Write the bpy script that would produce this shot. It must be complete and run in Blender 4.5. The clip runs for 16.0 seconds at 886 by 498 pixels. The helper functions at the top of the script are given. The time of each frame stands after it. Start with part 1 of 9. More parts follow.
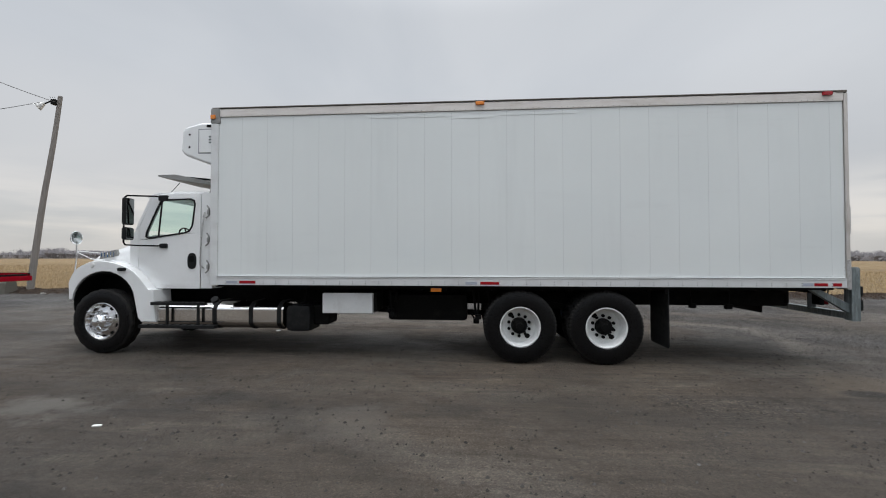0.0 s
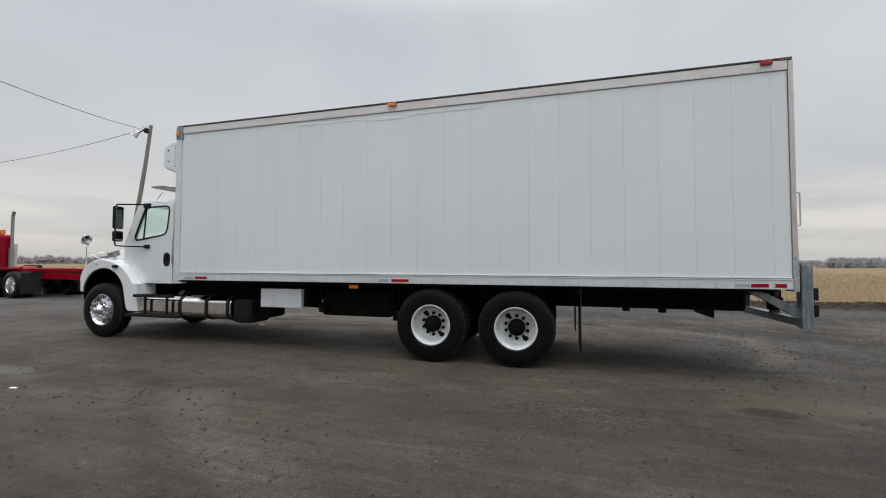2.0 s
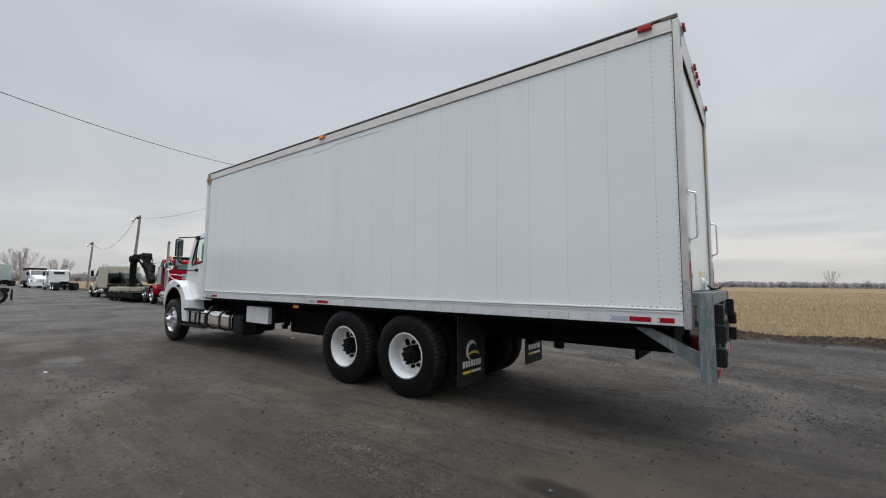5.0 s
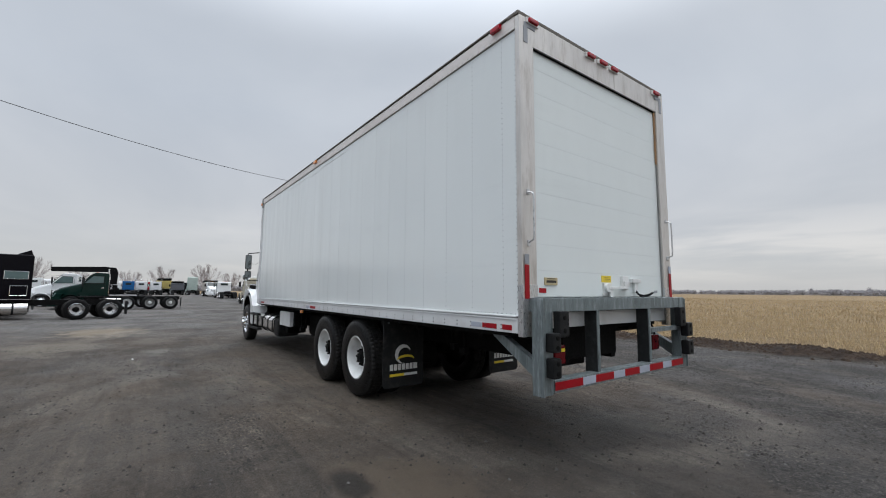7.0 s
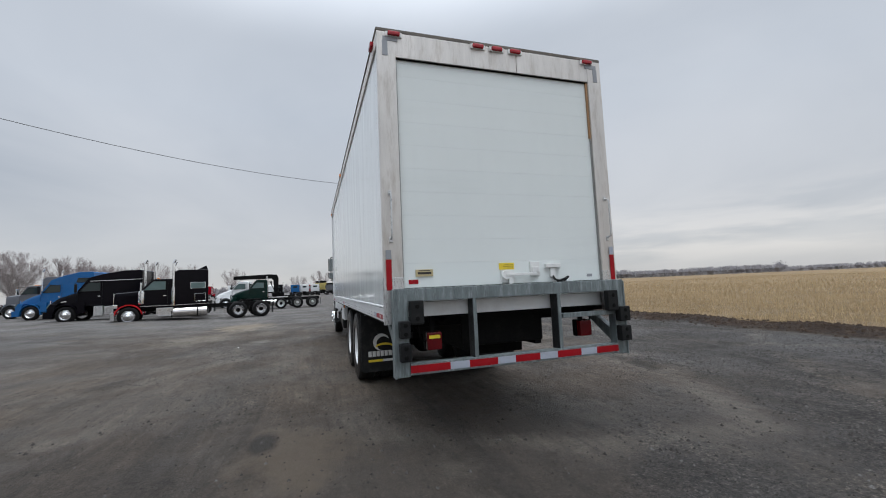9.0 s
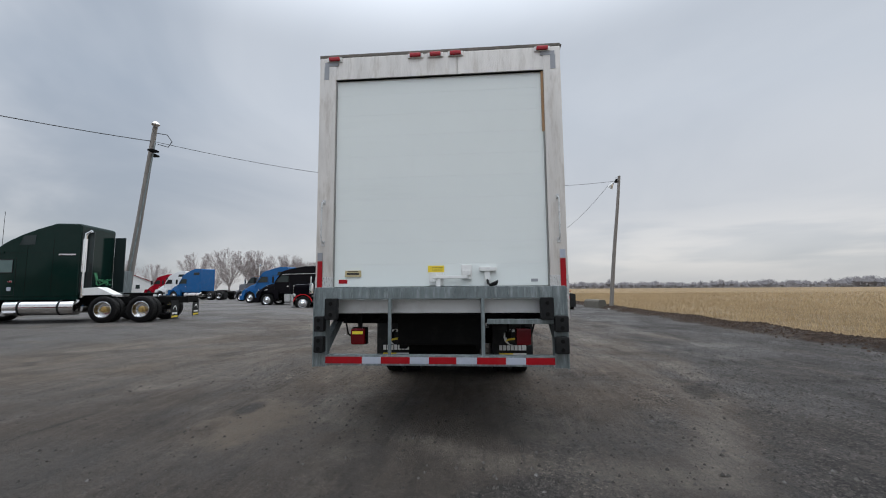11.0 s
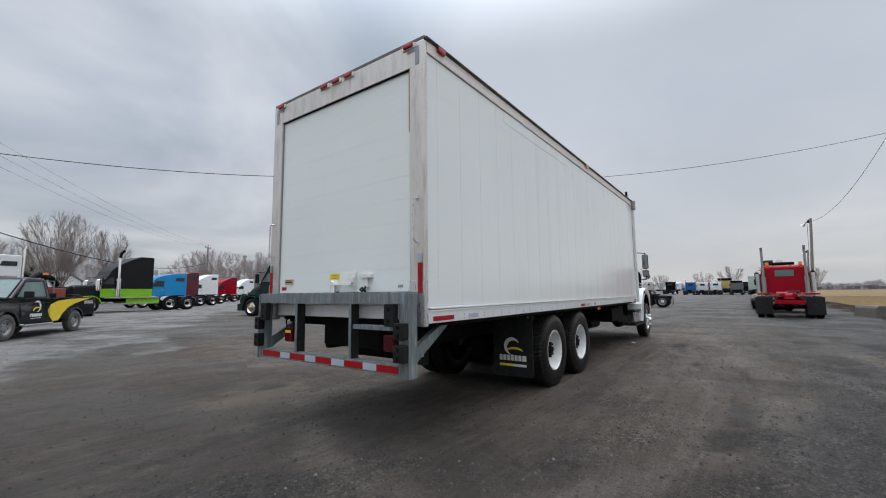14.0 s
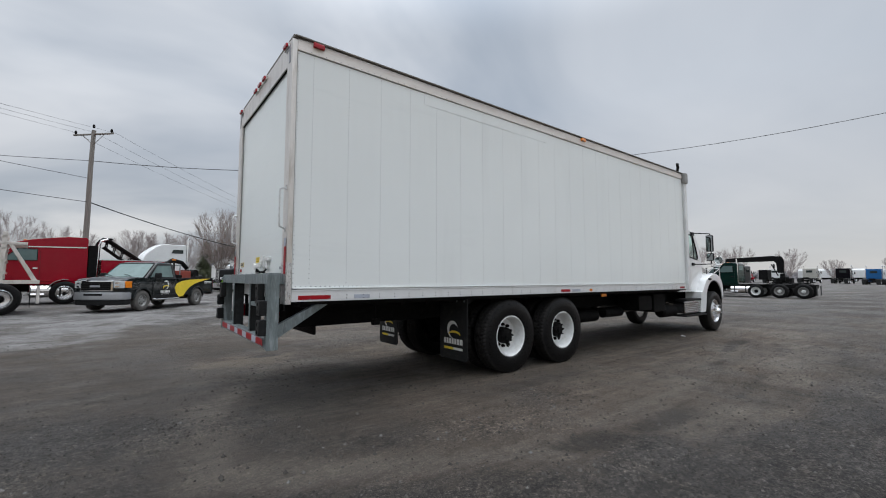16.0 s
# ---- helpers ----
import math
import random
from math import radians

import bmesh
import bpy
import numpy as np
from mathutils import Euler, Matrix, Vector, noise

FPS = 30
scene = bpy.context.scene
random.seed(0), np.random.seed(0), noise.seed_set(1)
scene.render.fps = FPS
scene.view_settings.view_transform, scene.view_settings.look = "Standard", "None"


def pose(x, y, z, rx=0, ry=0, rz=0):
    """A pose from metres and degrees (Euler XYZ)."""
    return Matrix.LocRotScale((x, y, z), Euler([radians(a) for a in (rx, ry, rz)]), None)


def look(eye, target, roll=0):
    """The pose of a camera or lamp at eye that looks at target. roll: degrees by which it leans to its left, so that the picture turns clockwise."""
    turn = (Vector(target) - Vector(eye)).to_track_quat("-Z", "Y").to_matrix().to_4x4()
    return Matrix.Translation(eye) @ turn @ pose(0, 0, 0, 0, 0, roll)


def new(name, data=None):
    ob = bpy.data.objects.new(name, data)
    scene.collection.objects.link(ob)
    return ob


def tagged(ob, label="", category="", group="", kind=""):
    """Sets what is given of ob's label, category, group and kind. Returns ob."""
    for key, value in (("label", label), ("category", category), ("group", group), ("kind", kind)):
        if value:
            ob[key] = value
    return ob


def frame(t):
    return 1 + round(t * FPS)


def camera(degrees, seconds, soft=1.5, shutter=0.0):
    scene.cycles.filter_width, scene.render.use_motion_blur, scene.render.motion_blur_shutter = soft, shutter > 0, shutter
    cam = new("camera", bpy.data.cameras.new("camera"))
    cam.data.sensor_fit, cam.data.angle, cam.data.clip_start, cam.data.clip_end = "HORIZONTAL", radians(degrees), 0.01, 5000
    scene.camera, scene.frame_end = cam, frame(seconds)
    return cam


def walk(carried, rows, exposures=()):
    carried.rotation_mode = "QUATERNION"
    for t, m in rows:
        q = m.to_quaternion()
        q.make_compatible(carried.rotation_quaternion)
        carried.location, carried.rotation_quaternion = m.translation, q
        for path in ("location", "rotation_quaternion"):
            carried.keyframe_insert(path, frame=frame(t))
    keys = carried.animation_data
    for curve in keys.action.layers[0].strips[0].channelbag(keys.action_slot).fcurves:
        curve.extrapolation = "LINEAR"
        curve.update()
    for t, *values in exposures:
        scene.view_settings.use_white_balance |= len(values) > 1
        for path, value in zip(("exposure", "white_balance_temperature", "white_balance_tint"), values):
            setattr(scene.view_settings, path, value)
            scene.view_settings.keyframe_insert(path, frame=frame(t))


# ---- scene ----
cam = camera(94.6, 16.0, soft=1.05)
PATH = [
    (0, (0.32, 0.179, 1.631), (0.173, 2.174, 1.672), -0.0),
    (0.5, (1.027, 0.135, 1.561), (0.765, 2.117, 1.598), -0.5),
    (1, (1.641, 0.267, 1.493), (1.285, 2.235, 1.538), -0.6),
    (1.5, (2.311, 0.383, 1.505), (1.868, 2.332, 1.553), -0.4),
    (2, (2.969, 0.545, 1.499), (2.427, 2.468, 1.57), 0.1),
    (2.5, (3.559, 0.813, 1.535), (2.898, 2.698, 1.637), 0.7),
    (3, (4.165, 1.064, 1.539), (3.391, 2.903, 1.673), 0.5),
    (3.5, (4.715, 1.403, 1.521), (3.835, 3.194, 1.652), 0.2),
    (4, (5.313, 1.682, 1.505), (4.317, 3.41, 1.65), 0.6),
    (4.2, (5.515, 1.789, 1.532), (4.479, 3.493, 1.681), 0.7),
    (6.3, (7.567, 3.418, 1.553), (6.076, 4.735, 1.761), 0.4),
    (6.5, (7.789, 3.567, 1.534), (6.259, 4.838, 1.746), 0.6),
    (7, (8.202, 3.965, 1.534), (6.598, 5.141, 1.742), 0.4),
    (7.5, (8.604, 4.4, 1.578), (6.918, 5.458, 1.774), -0.1),
    (8, (9.039, 4.861, 1.56), (7.277, 5.786, 1.755), -0.9),
    (8.5, (9.338, 5.392, 1.555), (7.504, 6.17, 1.726), -1.9),
    (9, (9.631, 5.918, 1.506), (7.735, 6.529, 1.683), -2.5),
    (9.2, (9.731, 6.146, 1.508), (7.812, 6.677, 1.694), -2.7),
    (11.3, (10.048, 8.625, 1.464), (8.073, 8.359, 1.645), -0.74),
    (11.5, (10.029, 8.853, 1.479), (8.064, 8.522, 1.652), -1.14),
    (12, (9.86, 9.403, 1.456), (7.936, 8.888, 1.64), -0.81),
    (12.5, (9.678, 9.978, 1.451), (7.821, 9.263, 1.65), -0.61),
    (13, (9.465, 10.557, 1.46), (7.682, 9.674, 1.67), -1.12),
    (13.5, (9.114, 11.087, 1.485), (7.409, 10.068, 1.719), -1.23),
    (14, (8.856, 11.633, 1.476), (7.248, 10.463, 1.69), -0.62),
    (14.5, (8.449, 12.154, 1.401), (6.946, 10.852, 1.611), -0.36),
    (15, (7.995, 12.657, 1.42), (6.584, 11.251, 1.596), -0.93),
    (15.5, (7.573, 13.103, 1.42), (6.26, 11.602, 1.569), -0.98),
    (16, (7.109, 13.576, 1.426), (5.895, 11.993, 1.573), 0.01),
]
walk(cam, [(t, look(eye, target, roll)) for t, eye, target, roll in PATH], ((0, 0.0, 6500, 10), (1, 0.0, 6560, 10), (2.5, 0.0, 6560, 10), (4, 0.0, 6430, 10), (6.5, 0.0, 6320, 10), (8, 0.0, 6230, 10), (14.5, 0.0, 6230, 10), (15.5, 0.0, 6300, 10), (16, 0.0, 6300, 10)))

# ---- world, sun, light ----
world = bpy.data.worlds.new("overcast")
scene.world = world
world.use_nodes = True
wn, wl = world.node_tree.nodes, world.node_tree.links
wn.clear()


def wnode(kind, **values):
    n = wn.new(kind)
    for key, value in values.items():
        n.inputs[key].default_value = value
    return n


w_out, w_bg = wn.new("ShaderNodeOutputWorld"), wn.new("ShaderNodeBackground")
w_co = wn.new("ShaderNodeTexCoord")
w_sep = wn.new("ShaderNodeSeparateXYZ")
wl.new(w_co.outputs["Generated"], w_sep.inputs[0])
w_sky = wn.new("ShaderNodeTexSky")
w_sky.sky_type, w_sky.sun_disc = "NISHITA", False
w_sky.sun_elevation, w_sky.sun_rotation = radians(79), radians(180)
w_dim = wn.new("ShaderNodeVectorMath")
w_dim.operation = "SCALE"
w_dim.inputs["Scale"].default_value = 0.1
wl.new(w_sky.outputs[0], w_dim.inputs[0])
# clouds lie on a flat layer: the direction divided by its height
w_max = wn.new("ShaderNodeMath")
w_max.operation, w_max.inputs[1].default_value = "MAXIMUM", 0.0
wl.new(w_sep.outputs[2], w_max.inputs[0])
w_add = wn.new("ShaderNodeMath")
w_add.operation, w_add.inputs[1].default_value = "ADD", 0.26
wl.new(w_max.outputs[0], w_add.inputs[0])
w_div = wn.new("ShaderNodeVectorMath")
w_div.operation = "DIVIDE"
w_comb = wn.new("ShaderNodeCombineXYZ")
for i in range(3):
    wl.new(w_add.outputs[0], w_comb.inputs[i])
wl.new(w_co.outputs["Generated"], w_div.inputs[0])
wl.new(w_comb.outputs[0], w_div.inputs[1])
w_map = wn.new("ShaderNodeMapping")
w_map.inputs["Scale"].default_value = (0.85, 1.0, 0.8)
w_map.inputs["Rotation"].default_value = (0, 0, 0.5)
wl.new(w_div.outputs[0], w_map.inputs[0])
w_n1 = wnode("ShaderNodeTexNoise", Scale=1.0, Detail=5.0, Roughness=0.5, Distortion=0.5)
wl.new(w_map.outputs[0], w_n1.inputs["Vector"])


def wmath(op, a, b):
    n = wn.new("ShaderNodeMath")
    n.operation = op
    for slot, v in ((0, a), (1, b)):
        if isinstance(v, (int, float)):
            n.inputs[slot].default_value = v
        else:
            wl.new(v, n.inputs[slot])
    return n.outputs[0]


def wband(v, lo, hi, a=0.0, b=1.0):
    n = wn.new("ShaderNodeMapRange")
    n.interpolation_type = "SMOOTHSTEP"
    for key, q in (("From Min", lo), ("From Max", hi), ("To Min", a), ("To Max", b)):
        n.inputs[key].default_value = q
    wl.new(v, n.inputs["Value"])
    return n.outputs[0]


# the deck is smooth over the field and breaks into separate clouds over the road
w_side = wn.new("ShaderNodeVectorMath")
w_side.operation = "DOT_PRODUCT"
w_side.inputs[1].default_value = (0.12, -0.96, 0.25)
wl.new(w_co.outputs["Generated"], w_side.inputs[0])
w_rough = wband(w_side.outputs["Value"], 0.25, 0.95, 0.24, 1.05)
w_cloud = wmath("ADD", wmath("MULTIPLY", wmath("SUBTRACT", w_n1.outputs[0], 0.5), w_rough), wband(w_side.outputs["Value"], 0.1, 0.9, 0.545, 0.44))
w_r1 = wn.new("ShaderNodeValToRGB")
w_r1.color_ramp.interpolation = "EASE"
w_r1.color_ramp.elements[0].position, w_r1.color_ramp.elements[0].color = 0.33, (0.40, 0.445, 0.50, 1)
w_r1.color_ramp.elements[1].position, w_r1.color_ramp.elements[1].color = 0.70, (0.77, 0.785, 0.80, 1)
wl.new(w_cloud, w_r1.inputs[0])
# a thin bright gap under the deck, low over the field
w_n2 = wnode("ShaderNodeTexNoise", Scale=3.2, Detail=4.0, Roughness=0.5, Distortion=0.2)
w_flat = wn.new("ShaderNodeMapping")
w_flat.inputs["Scale"].default_value = (1.0, 1.0, 7.0)
wl.new(w_co.outputs["Generated"], w_flat.inputs[0])
wl.new(w_flat.outputs[0], w_n2.inputs["Vector"])
w_gap = wmath("MULTIPLY", wmath("MULTIPLY", wband(w_sep.outputs[2], 0.015, 0.06), wband(w_sep.outputs[2], 0.20, 0.08)), wmath("MULTIPLY", wband(w_sep.outputs[1], -0.2, 0.5), wband(w_n2.outputs[0], 0.40, 0.62)))
w_lit = wn.new("ShaderNodeMix")
w_lit.data_type = "RGBA"
w_lit.inputs[7].default_value = (0.86, 0.855, 0.845, 1)
wl.new(wmath("MULTIPLY", w_gap, 0.75), w_lit.inputs[0])
wl.new(w_r1.outputs[0], w_lit.inputs[6])
# an overcast sky is brightest overhead
w_zen = wn.new("ShaderNodeValToRGB")
w_zen.color_ramp.interpolation = "EASE"
w_zen.color_ramp.elements[0].position, w_zen.color_ramp.elements[0].color = 0.50, (1, 1, 1, 1)
w_zen.color_ramp.elements[1].position, w_zen.color_ramp.elements[1].color = 0.95, (5.6, 5.6, 5.6, 1)
wl.new(w_sep.outputs[2], w_zen.inputs[0])
w_mul = wn.new("ShaderNodeVectorMath")
w_mul.operation = "MULTIPLY"
w_warm = wn.new("ShaderNodeValToRGB")
w_warm.color_ramp.elements[0].position, w_warm.color_ramp.elements[0].color = 0.02, (0.955, 0.90, 0.845, 1)
w_warm.color_ramp.elements[1].position, w_warm.color_ramp.elements[1].color = 0.38, (1, 1, 1, 1)
wl.new(w_sep.outputs[2], w_warm.inputs[0])
w_tone = wn.new("ShaderNodeVectorMath")
w_tone.operation = "MULTIPLY"
wl.new(w_lit.outputs[2], w_tone.inputs[0])
wl.new(w_warm.outputs[0], w_tone.inputs[1])
wl.new(w_tone.outputs[0], w_mul.inputs[0])
wl.new(w_zen.outputs[0], w_mul.inputs[1])
w_mix = wn.new("ShaderNodeMix")
w_mix.data_type = "RGBA"
w_mix.inputs[0].default_value = 0.12
wl.new(w_mul.outputs[0], w_mix.inputs[6])
wl.new(w_dim.outputs[0], w_mix.inputs[7])
wl.new(w_mix.outputs[2], w_bg.inputs[0])
w_bg.inputs[1].default_value = 1.0
wl.new(w_bg.outputs[0], w_out.inputs[0])

sun = new("sun", bpy.data.lights.new("sun", "SUN"))
sun.data.energy, sun.data.angle, sun.data.color = 0.9, radians(45), (1.0, 0.96, 0.9)
sun.matrix_world = look((0, 0, 30), (0, 4.6, 6))
scene.view_settings.exposure = 0.0


# ---- materials ----
def mat_new(name):
    m = bpy.data.materials.new(name)
    m.use_nodes = True
    return m, m.node_tree.nodes, m.node_tree.links, m.node_tree.nodes["Principled BSDF"]


def noise_node(nodes, links, scale, detail=4.0, rough=0.55, world_space=False, stretch=None):
    n = nodes.new("ShaderNodeTexNoise")
    n.inputs["Scale"].default_value, n.inputs["Detail"].default_value, n.inputs["Roughness"].default_value = scale, detail, rough
    if world_space:
        src = nodes.new("ShaderNodeNewGeometry").outputs["Position"]
    else:
        src = nodes.new("ShaderNodeTexCoord").outputs["Object"]
    if stretch:
        mp = nodes.new("ShaderNodeMapping")
        mp.inputs["Scale"].default_value = stretch
        links.new(src, mp.inputs[0])
        src = mp.outputs[0]
    links.new(src, n.inputs["Vector"])
    return n


def ramp_node(nodes, links, src, stops):
    r = nodes.new("ShaderNodeValToRGB")
    while len(r.color_ramp.elements) < len(stops):
        r.color_ramp.elements.new(0.5)
    for e, (p, c) in zip(r.color_ramp.elements, stops):
        e.position = p
        e.color = (c, c, c, 1) if isinstance(c, float) else (*c, 1)
    links.new(src, r.inputs[0])
    return r


def mix_node(nodes, links, fac, a, b):
    m = nodes.new("ShaderNodeMix")
    m.data_type = "RGBA"
    for slot, v in ((0, fac), (6, a), (7, b)):
        if isinstance(v, float):
            m.inputs[slot].default_value = v
        elif isinstance(v, tuple):
            m.inputs[slot].default_value = (*v, 1)
        else:
            links.new(v, m.inputs[slot])
    return m.outputs[2]


def surface(name, color, rough=0.5, metal=0.0, vary=0.25, scale=3.0, fine=40.0, bump=0.02, dirt=None, dirt_amount=0.3, coat=0.0, stretch=None, spec=0.5):
    """A surface with patches at one scale and grain at another, dirt in ragged stains, and slight relief."""
    m, nodes, links, b = mat_new(name)
    big = noise_node(nodes, links, scale, 5.0, 0.6, stretch=stretch)
    small = noise_node(nodes, links, fine, 3.0, 0.6, stretch=stretch)
    dark = tuple(c * (1 - vary) for c in color)
    col = mix_node(nodes, links, ramp_node(nodes, links, big.outputs[0], [(0.3, 0.0), (0.7, 1.0)]).outputs[0], dark, color)
    col = mix_node(nodes, links, ramp_node(nodes, links, small.outputs[0], [(0.35, 0.0), (0.65, vary * 0.7)]).outputs[0], col, tuple(min(1, c * (1 + vary * 0.5)) for c in color))
    if dirt:
        stain = noise_node(nodes, links, scale * 1.7, 8.0, 0.7, stretch=stretch)
        col = mix_node(nodes, links, ramp_node(nodes, links, stain.outputs[0], [(0.5, 0.0), (0.72, dirt_amount)]).outputs[0], col, dirt)
    links.new(col, b.inputs["Base Color"])
    b.inputs["Metallic"].default_value, b.inputs["Coat Weight"].default_value = metal, coat
    b.inputs["Coat Roughness"].default_value, b.inputs["Specular IOR Level"].default_value = 0.06, spec
    rr = ramp_node(nodes, links, small.outputs[0], [(0.3, max(0.02, rough * 0.8)), (0.7, min(1.0, rough * 1.2))])
    links.new(rr.outputs[0], b.inputs["Roughness"])
    if bump:
        bp = nodes.new("ShaderNodeBump")
        bp.inputs["Strength"].default_value, bp.inputs["Distance"].default_value = 0.5, bump
        links.new((small if bump < 0.01 else big).outputs[0], bp.inputs["Height"])
        links.new(bp.outputs[0], b.inputs["Normal"])
    return m


DUST = (0.16, 0.14, 0.12)


def paint(name, color, rough=0.22, dirt=0.10, spec=0.3):
    return surface(name, color, rough, 0.0, 0.10, 1.3, 25.0, 0.0, DUST, dirt, coat=0.05 if spec > 0.2 else 0.0, spec=spec)


def sheet_paint(name, color, rough, wave):
    """Painted sheet metal: faint stains, a few rain streaks, and a shallow waviness that bends its reflections."""
    m, nodes, links, b = mat_new(name)
    big = noise_node(nodes, links, 0.7, 4.0, 0.55, True)
    col = mix_node(nodes, links, ramp_node(nodes, links, big.outputs[0], [(0.3, 0.0), (0.7, 1.0)]).outputs[0], tuple(c * 0.955 for c in color), color)
    info = nodes.new("ShaderNodeObjectInfo")
    col = mix_node(nodes, links, ramp_node(nodes, links, info.outputs["Random"], [(0.0, 0.0), (1.0, 0.25)]).outputs[0], col, tuple(c * f for c, f in zip(color, (0.93, 0.94, 0.945))))
    smear = noise_node(nodes, links, 1.0, 6.0, 0.7, True, (0.5, 0.5, 5.0))
    col = mix_node(nodes, links, ramp_node(nodes, links, smear.outputs[0], [(0.58, 0.0), (0.78, 0.25)]).outputs[0], col, tuple(c * 0.8 for c in color))
    streak = noise_node(nodes, links, 1.0, 5.0, 0.6, True, (2.2, 2.2, 0.22))
    col = mix_node(nodes, links, ramp_node(nodes, links, streak.outputs[0], [(0.56, 0.0), (0.8, 0.22)]).outputs[0], col, tuple(c * 0.7 for c in color))
    links.new(col, b.inputs["Base Color"])
    b.inputs["Roughness"].default_value, b.inputs["Coat Weight"].default_value, b.inputs["Coat Roughness"].default_value = rough, 0.2, 0.12
    wav = noise_node(nodes, links, 1.6, 2.0, 0.4, True, (1.7, 1.7, 0.4))
    bp = nodes.new("ShaderNodeBump")
    bp.inputs["Strength"].default_value, bp.inputs["Distance"].default_value = 0.35, wave
    links.new(wav.outputs[0], bp.inputs["Height"])
    links.new(bp.outputs[0], b.inputs["Normal"])
    return m


BOX_WHITE = sheet_paint("box_white_paint", (0.772, 0.80, 0.79), 0.12, 0.042)
CAB_WHITE = surface("cab_white_paint", (0.80, 0.81, 0.81), 0.2, 0, 0.04, 1.5, 30.0, 0.002, (0.5, 0.48, 0.45), 0.15, coat=0.6)
RAIL_WHITE = surface("rail_white_aluminium", (0.72, 0.73, 0.73), 0.4, 0.15, 0.10, 2.0, 30.0, 0.004, (0.4, 0.38, 0.36), 0.35, stretch=(1, 1, 1))
ALU = surface("worn_aluminium", (0.69, 0.655, 0.615), 0.36, 0.6, 0.2, 2.5, 40.0, 0.004, (0.30, 0.245, 0.19), 0.55, stretch=(3, 3, 0.5))
TOP_RAIL = surface("weathered_top_rail", (0.76, 0.715, 0.675), 0.42, 0.15, 0.12, 2.0, 30.0, 0.004, (0.45, 0.37, 0.30), 0.45, stretch=(0.6, 0.6, 3))
STAINLESS = surface("brushed_stainless", (0.66, 0.66, 0.66), 0.3, 0.8, 0.12, 2.0, 40.0, 0.004, (0.3, 0.27, 0.24), 0.3, stretch=(5, 5, 0.4))
DOOR_WHITE = sheet_paint("roll_door_paint", (0.75, 0.785, 0.765), 0.34, 0.02)
CAP_DARK = surface("roof_edge_rust", (0.15, 0.135, 0.115), 0.75, 0.1, 0.4, 6.0, 60.0, 0.004, (0.25, 0.2, 0.16), 0.5)
MARKER_RED = surface("bright_red_lens", (0.40, 0.006, 0.016), 0.18, 0, 0.2, 20.0, 150.0, 0.0, coat=0.3, spec=0.4)
TAN_PLATE = surface("tan_print_plate", (0.52, 0.43, 0.24), 0.4, 0, 0.1, 9.0, 60.0, 0.0, DUST, 0.3)
GALV = surface("galvanised_steel", (0.20, 0.235, 0.24), 0.5, 0.4, 0.5, 6.0, 60.0, 0.004, (0.50, 0.54, 0.55), 0.55, stretch=(2.2, 2.2, 0.35))
CHASSIS = surface("chassis_black", (0.006, 0.006, 0.006), 0.7, 0.0, 0.4, 4.0, 50.0, 0.004, (0.022, 0.02, 0.018), 0.4, spec=0.1)
PLASTIC = surface("black_plastic", (0.014, 0.0145, 0.015), 0.5, 0.0, 0.3, 5.0, 80.0, 0.003, (0.04, 0.038, 0.035), 0.4, spec=0.15)
RUBBER = surface("tyre_rubber", (0.005, 0.005, 0.0055), 0.30, 0.0, 0.3, 7.0, 70.0, 0.0, (0.014, 0.013, 0.012), 0.2, spec=0.2)
TREAD = surface("worn_tyre_tread", (0.018, 0.0175, 0.017), 0.8, 0.0, 0.4, 9.0, 60.0, 0.003, (0.045, 0.041, 0.036), 0.5, spec=0.15)
RUBBER_OLD = surface("dusty_tyre_rubber", (0.11, 0.105, 0.098), 0.85, 0.0, 0.3, 7.0, 70.0, 0.004, (0.16, 0.14, 0.12), 0.6, spec=0.3)
RIM_WHITE = surface("white_rim_paint", (0.78, 0.79, 0.78), 0.35, 0.0, 0.06, 5.0, 40.0, 0.002, (0.4, 0.37, 0.33), 0.4)
CHROME = surface("chrome", (0.86, 0.87, 0.88), 0.07, 1.0, 0.04, 5.0, 40.0, 0.0, None)
POLISHED = surface("polished_aluminium", (0.74, 0.74, 0.75), 0.17, 1.0, 0.12, 4.0, 50.0, 0.002, (0.35, 0.33, 0.31), 0.3)
FLAP = surface("mud_flap_rubber", (0.015, 0.016, 0.0165), 0.6, 0.0, 0.3, 6.0, 40.0, 0.004, (0.06, 0.056, 0.05), 0.45, spec=0.2)
TANK_STEEL = surface("tank_stainless", (0.86, 0.84, 0.82), 0.09, 1.0, 0.08, 3.0, 50.0, 0.002, (0.5, 0.46, 0.42), 0.25)
RED_TAPE = surface("red_reflective_tape", (0.32, 0.003, 0.009), 0.4, 0, 0.15, 8.0, 120.0, 0.0, DUST, 0.06, spec=0.25)
WHITE_TAPE = surface("silver_reflective_tape", (0.40, 0.43, 0.50), 0.35, 0.0, 0.1, 8.0, 120.0, 0.0, DUST, 0.2)
GREY_TAPE = surface("grey_duct_tape", (0.30, 0.31, 0.33), 0.5, 0.2, 0.1, 8.0, 90.0, 0.0)
RED_LENS = surface("red_lamp_lens", (0.11, 0.002, 0.005), 0.2, 0, 0.15, 20.0, 150.0, 0.0, coat=0.1, spec=0.3)
AMBER_LENS = surface("amber_lamp_lens", (0.85, 0.24, 0.012), 0.16, 0, 0.12, 20.0, 150.0, 0.0, coat=0.8)
YELLOW = surface("yellow_vinyl", (0.84, 0.63, 0.035), 0.4, 0, 0.1, 6.0, 60.0, 0.0, DUST, 0.2)
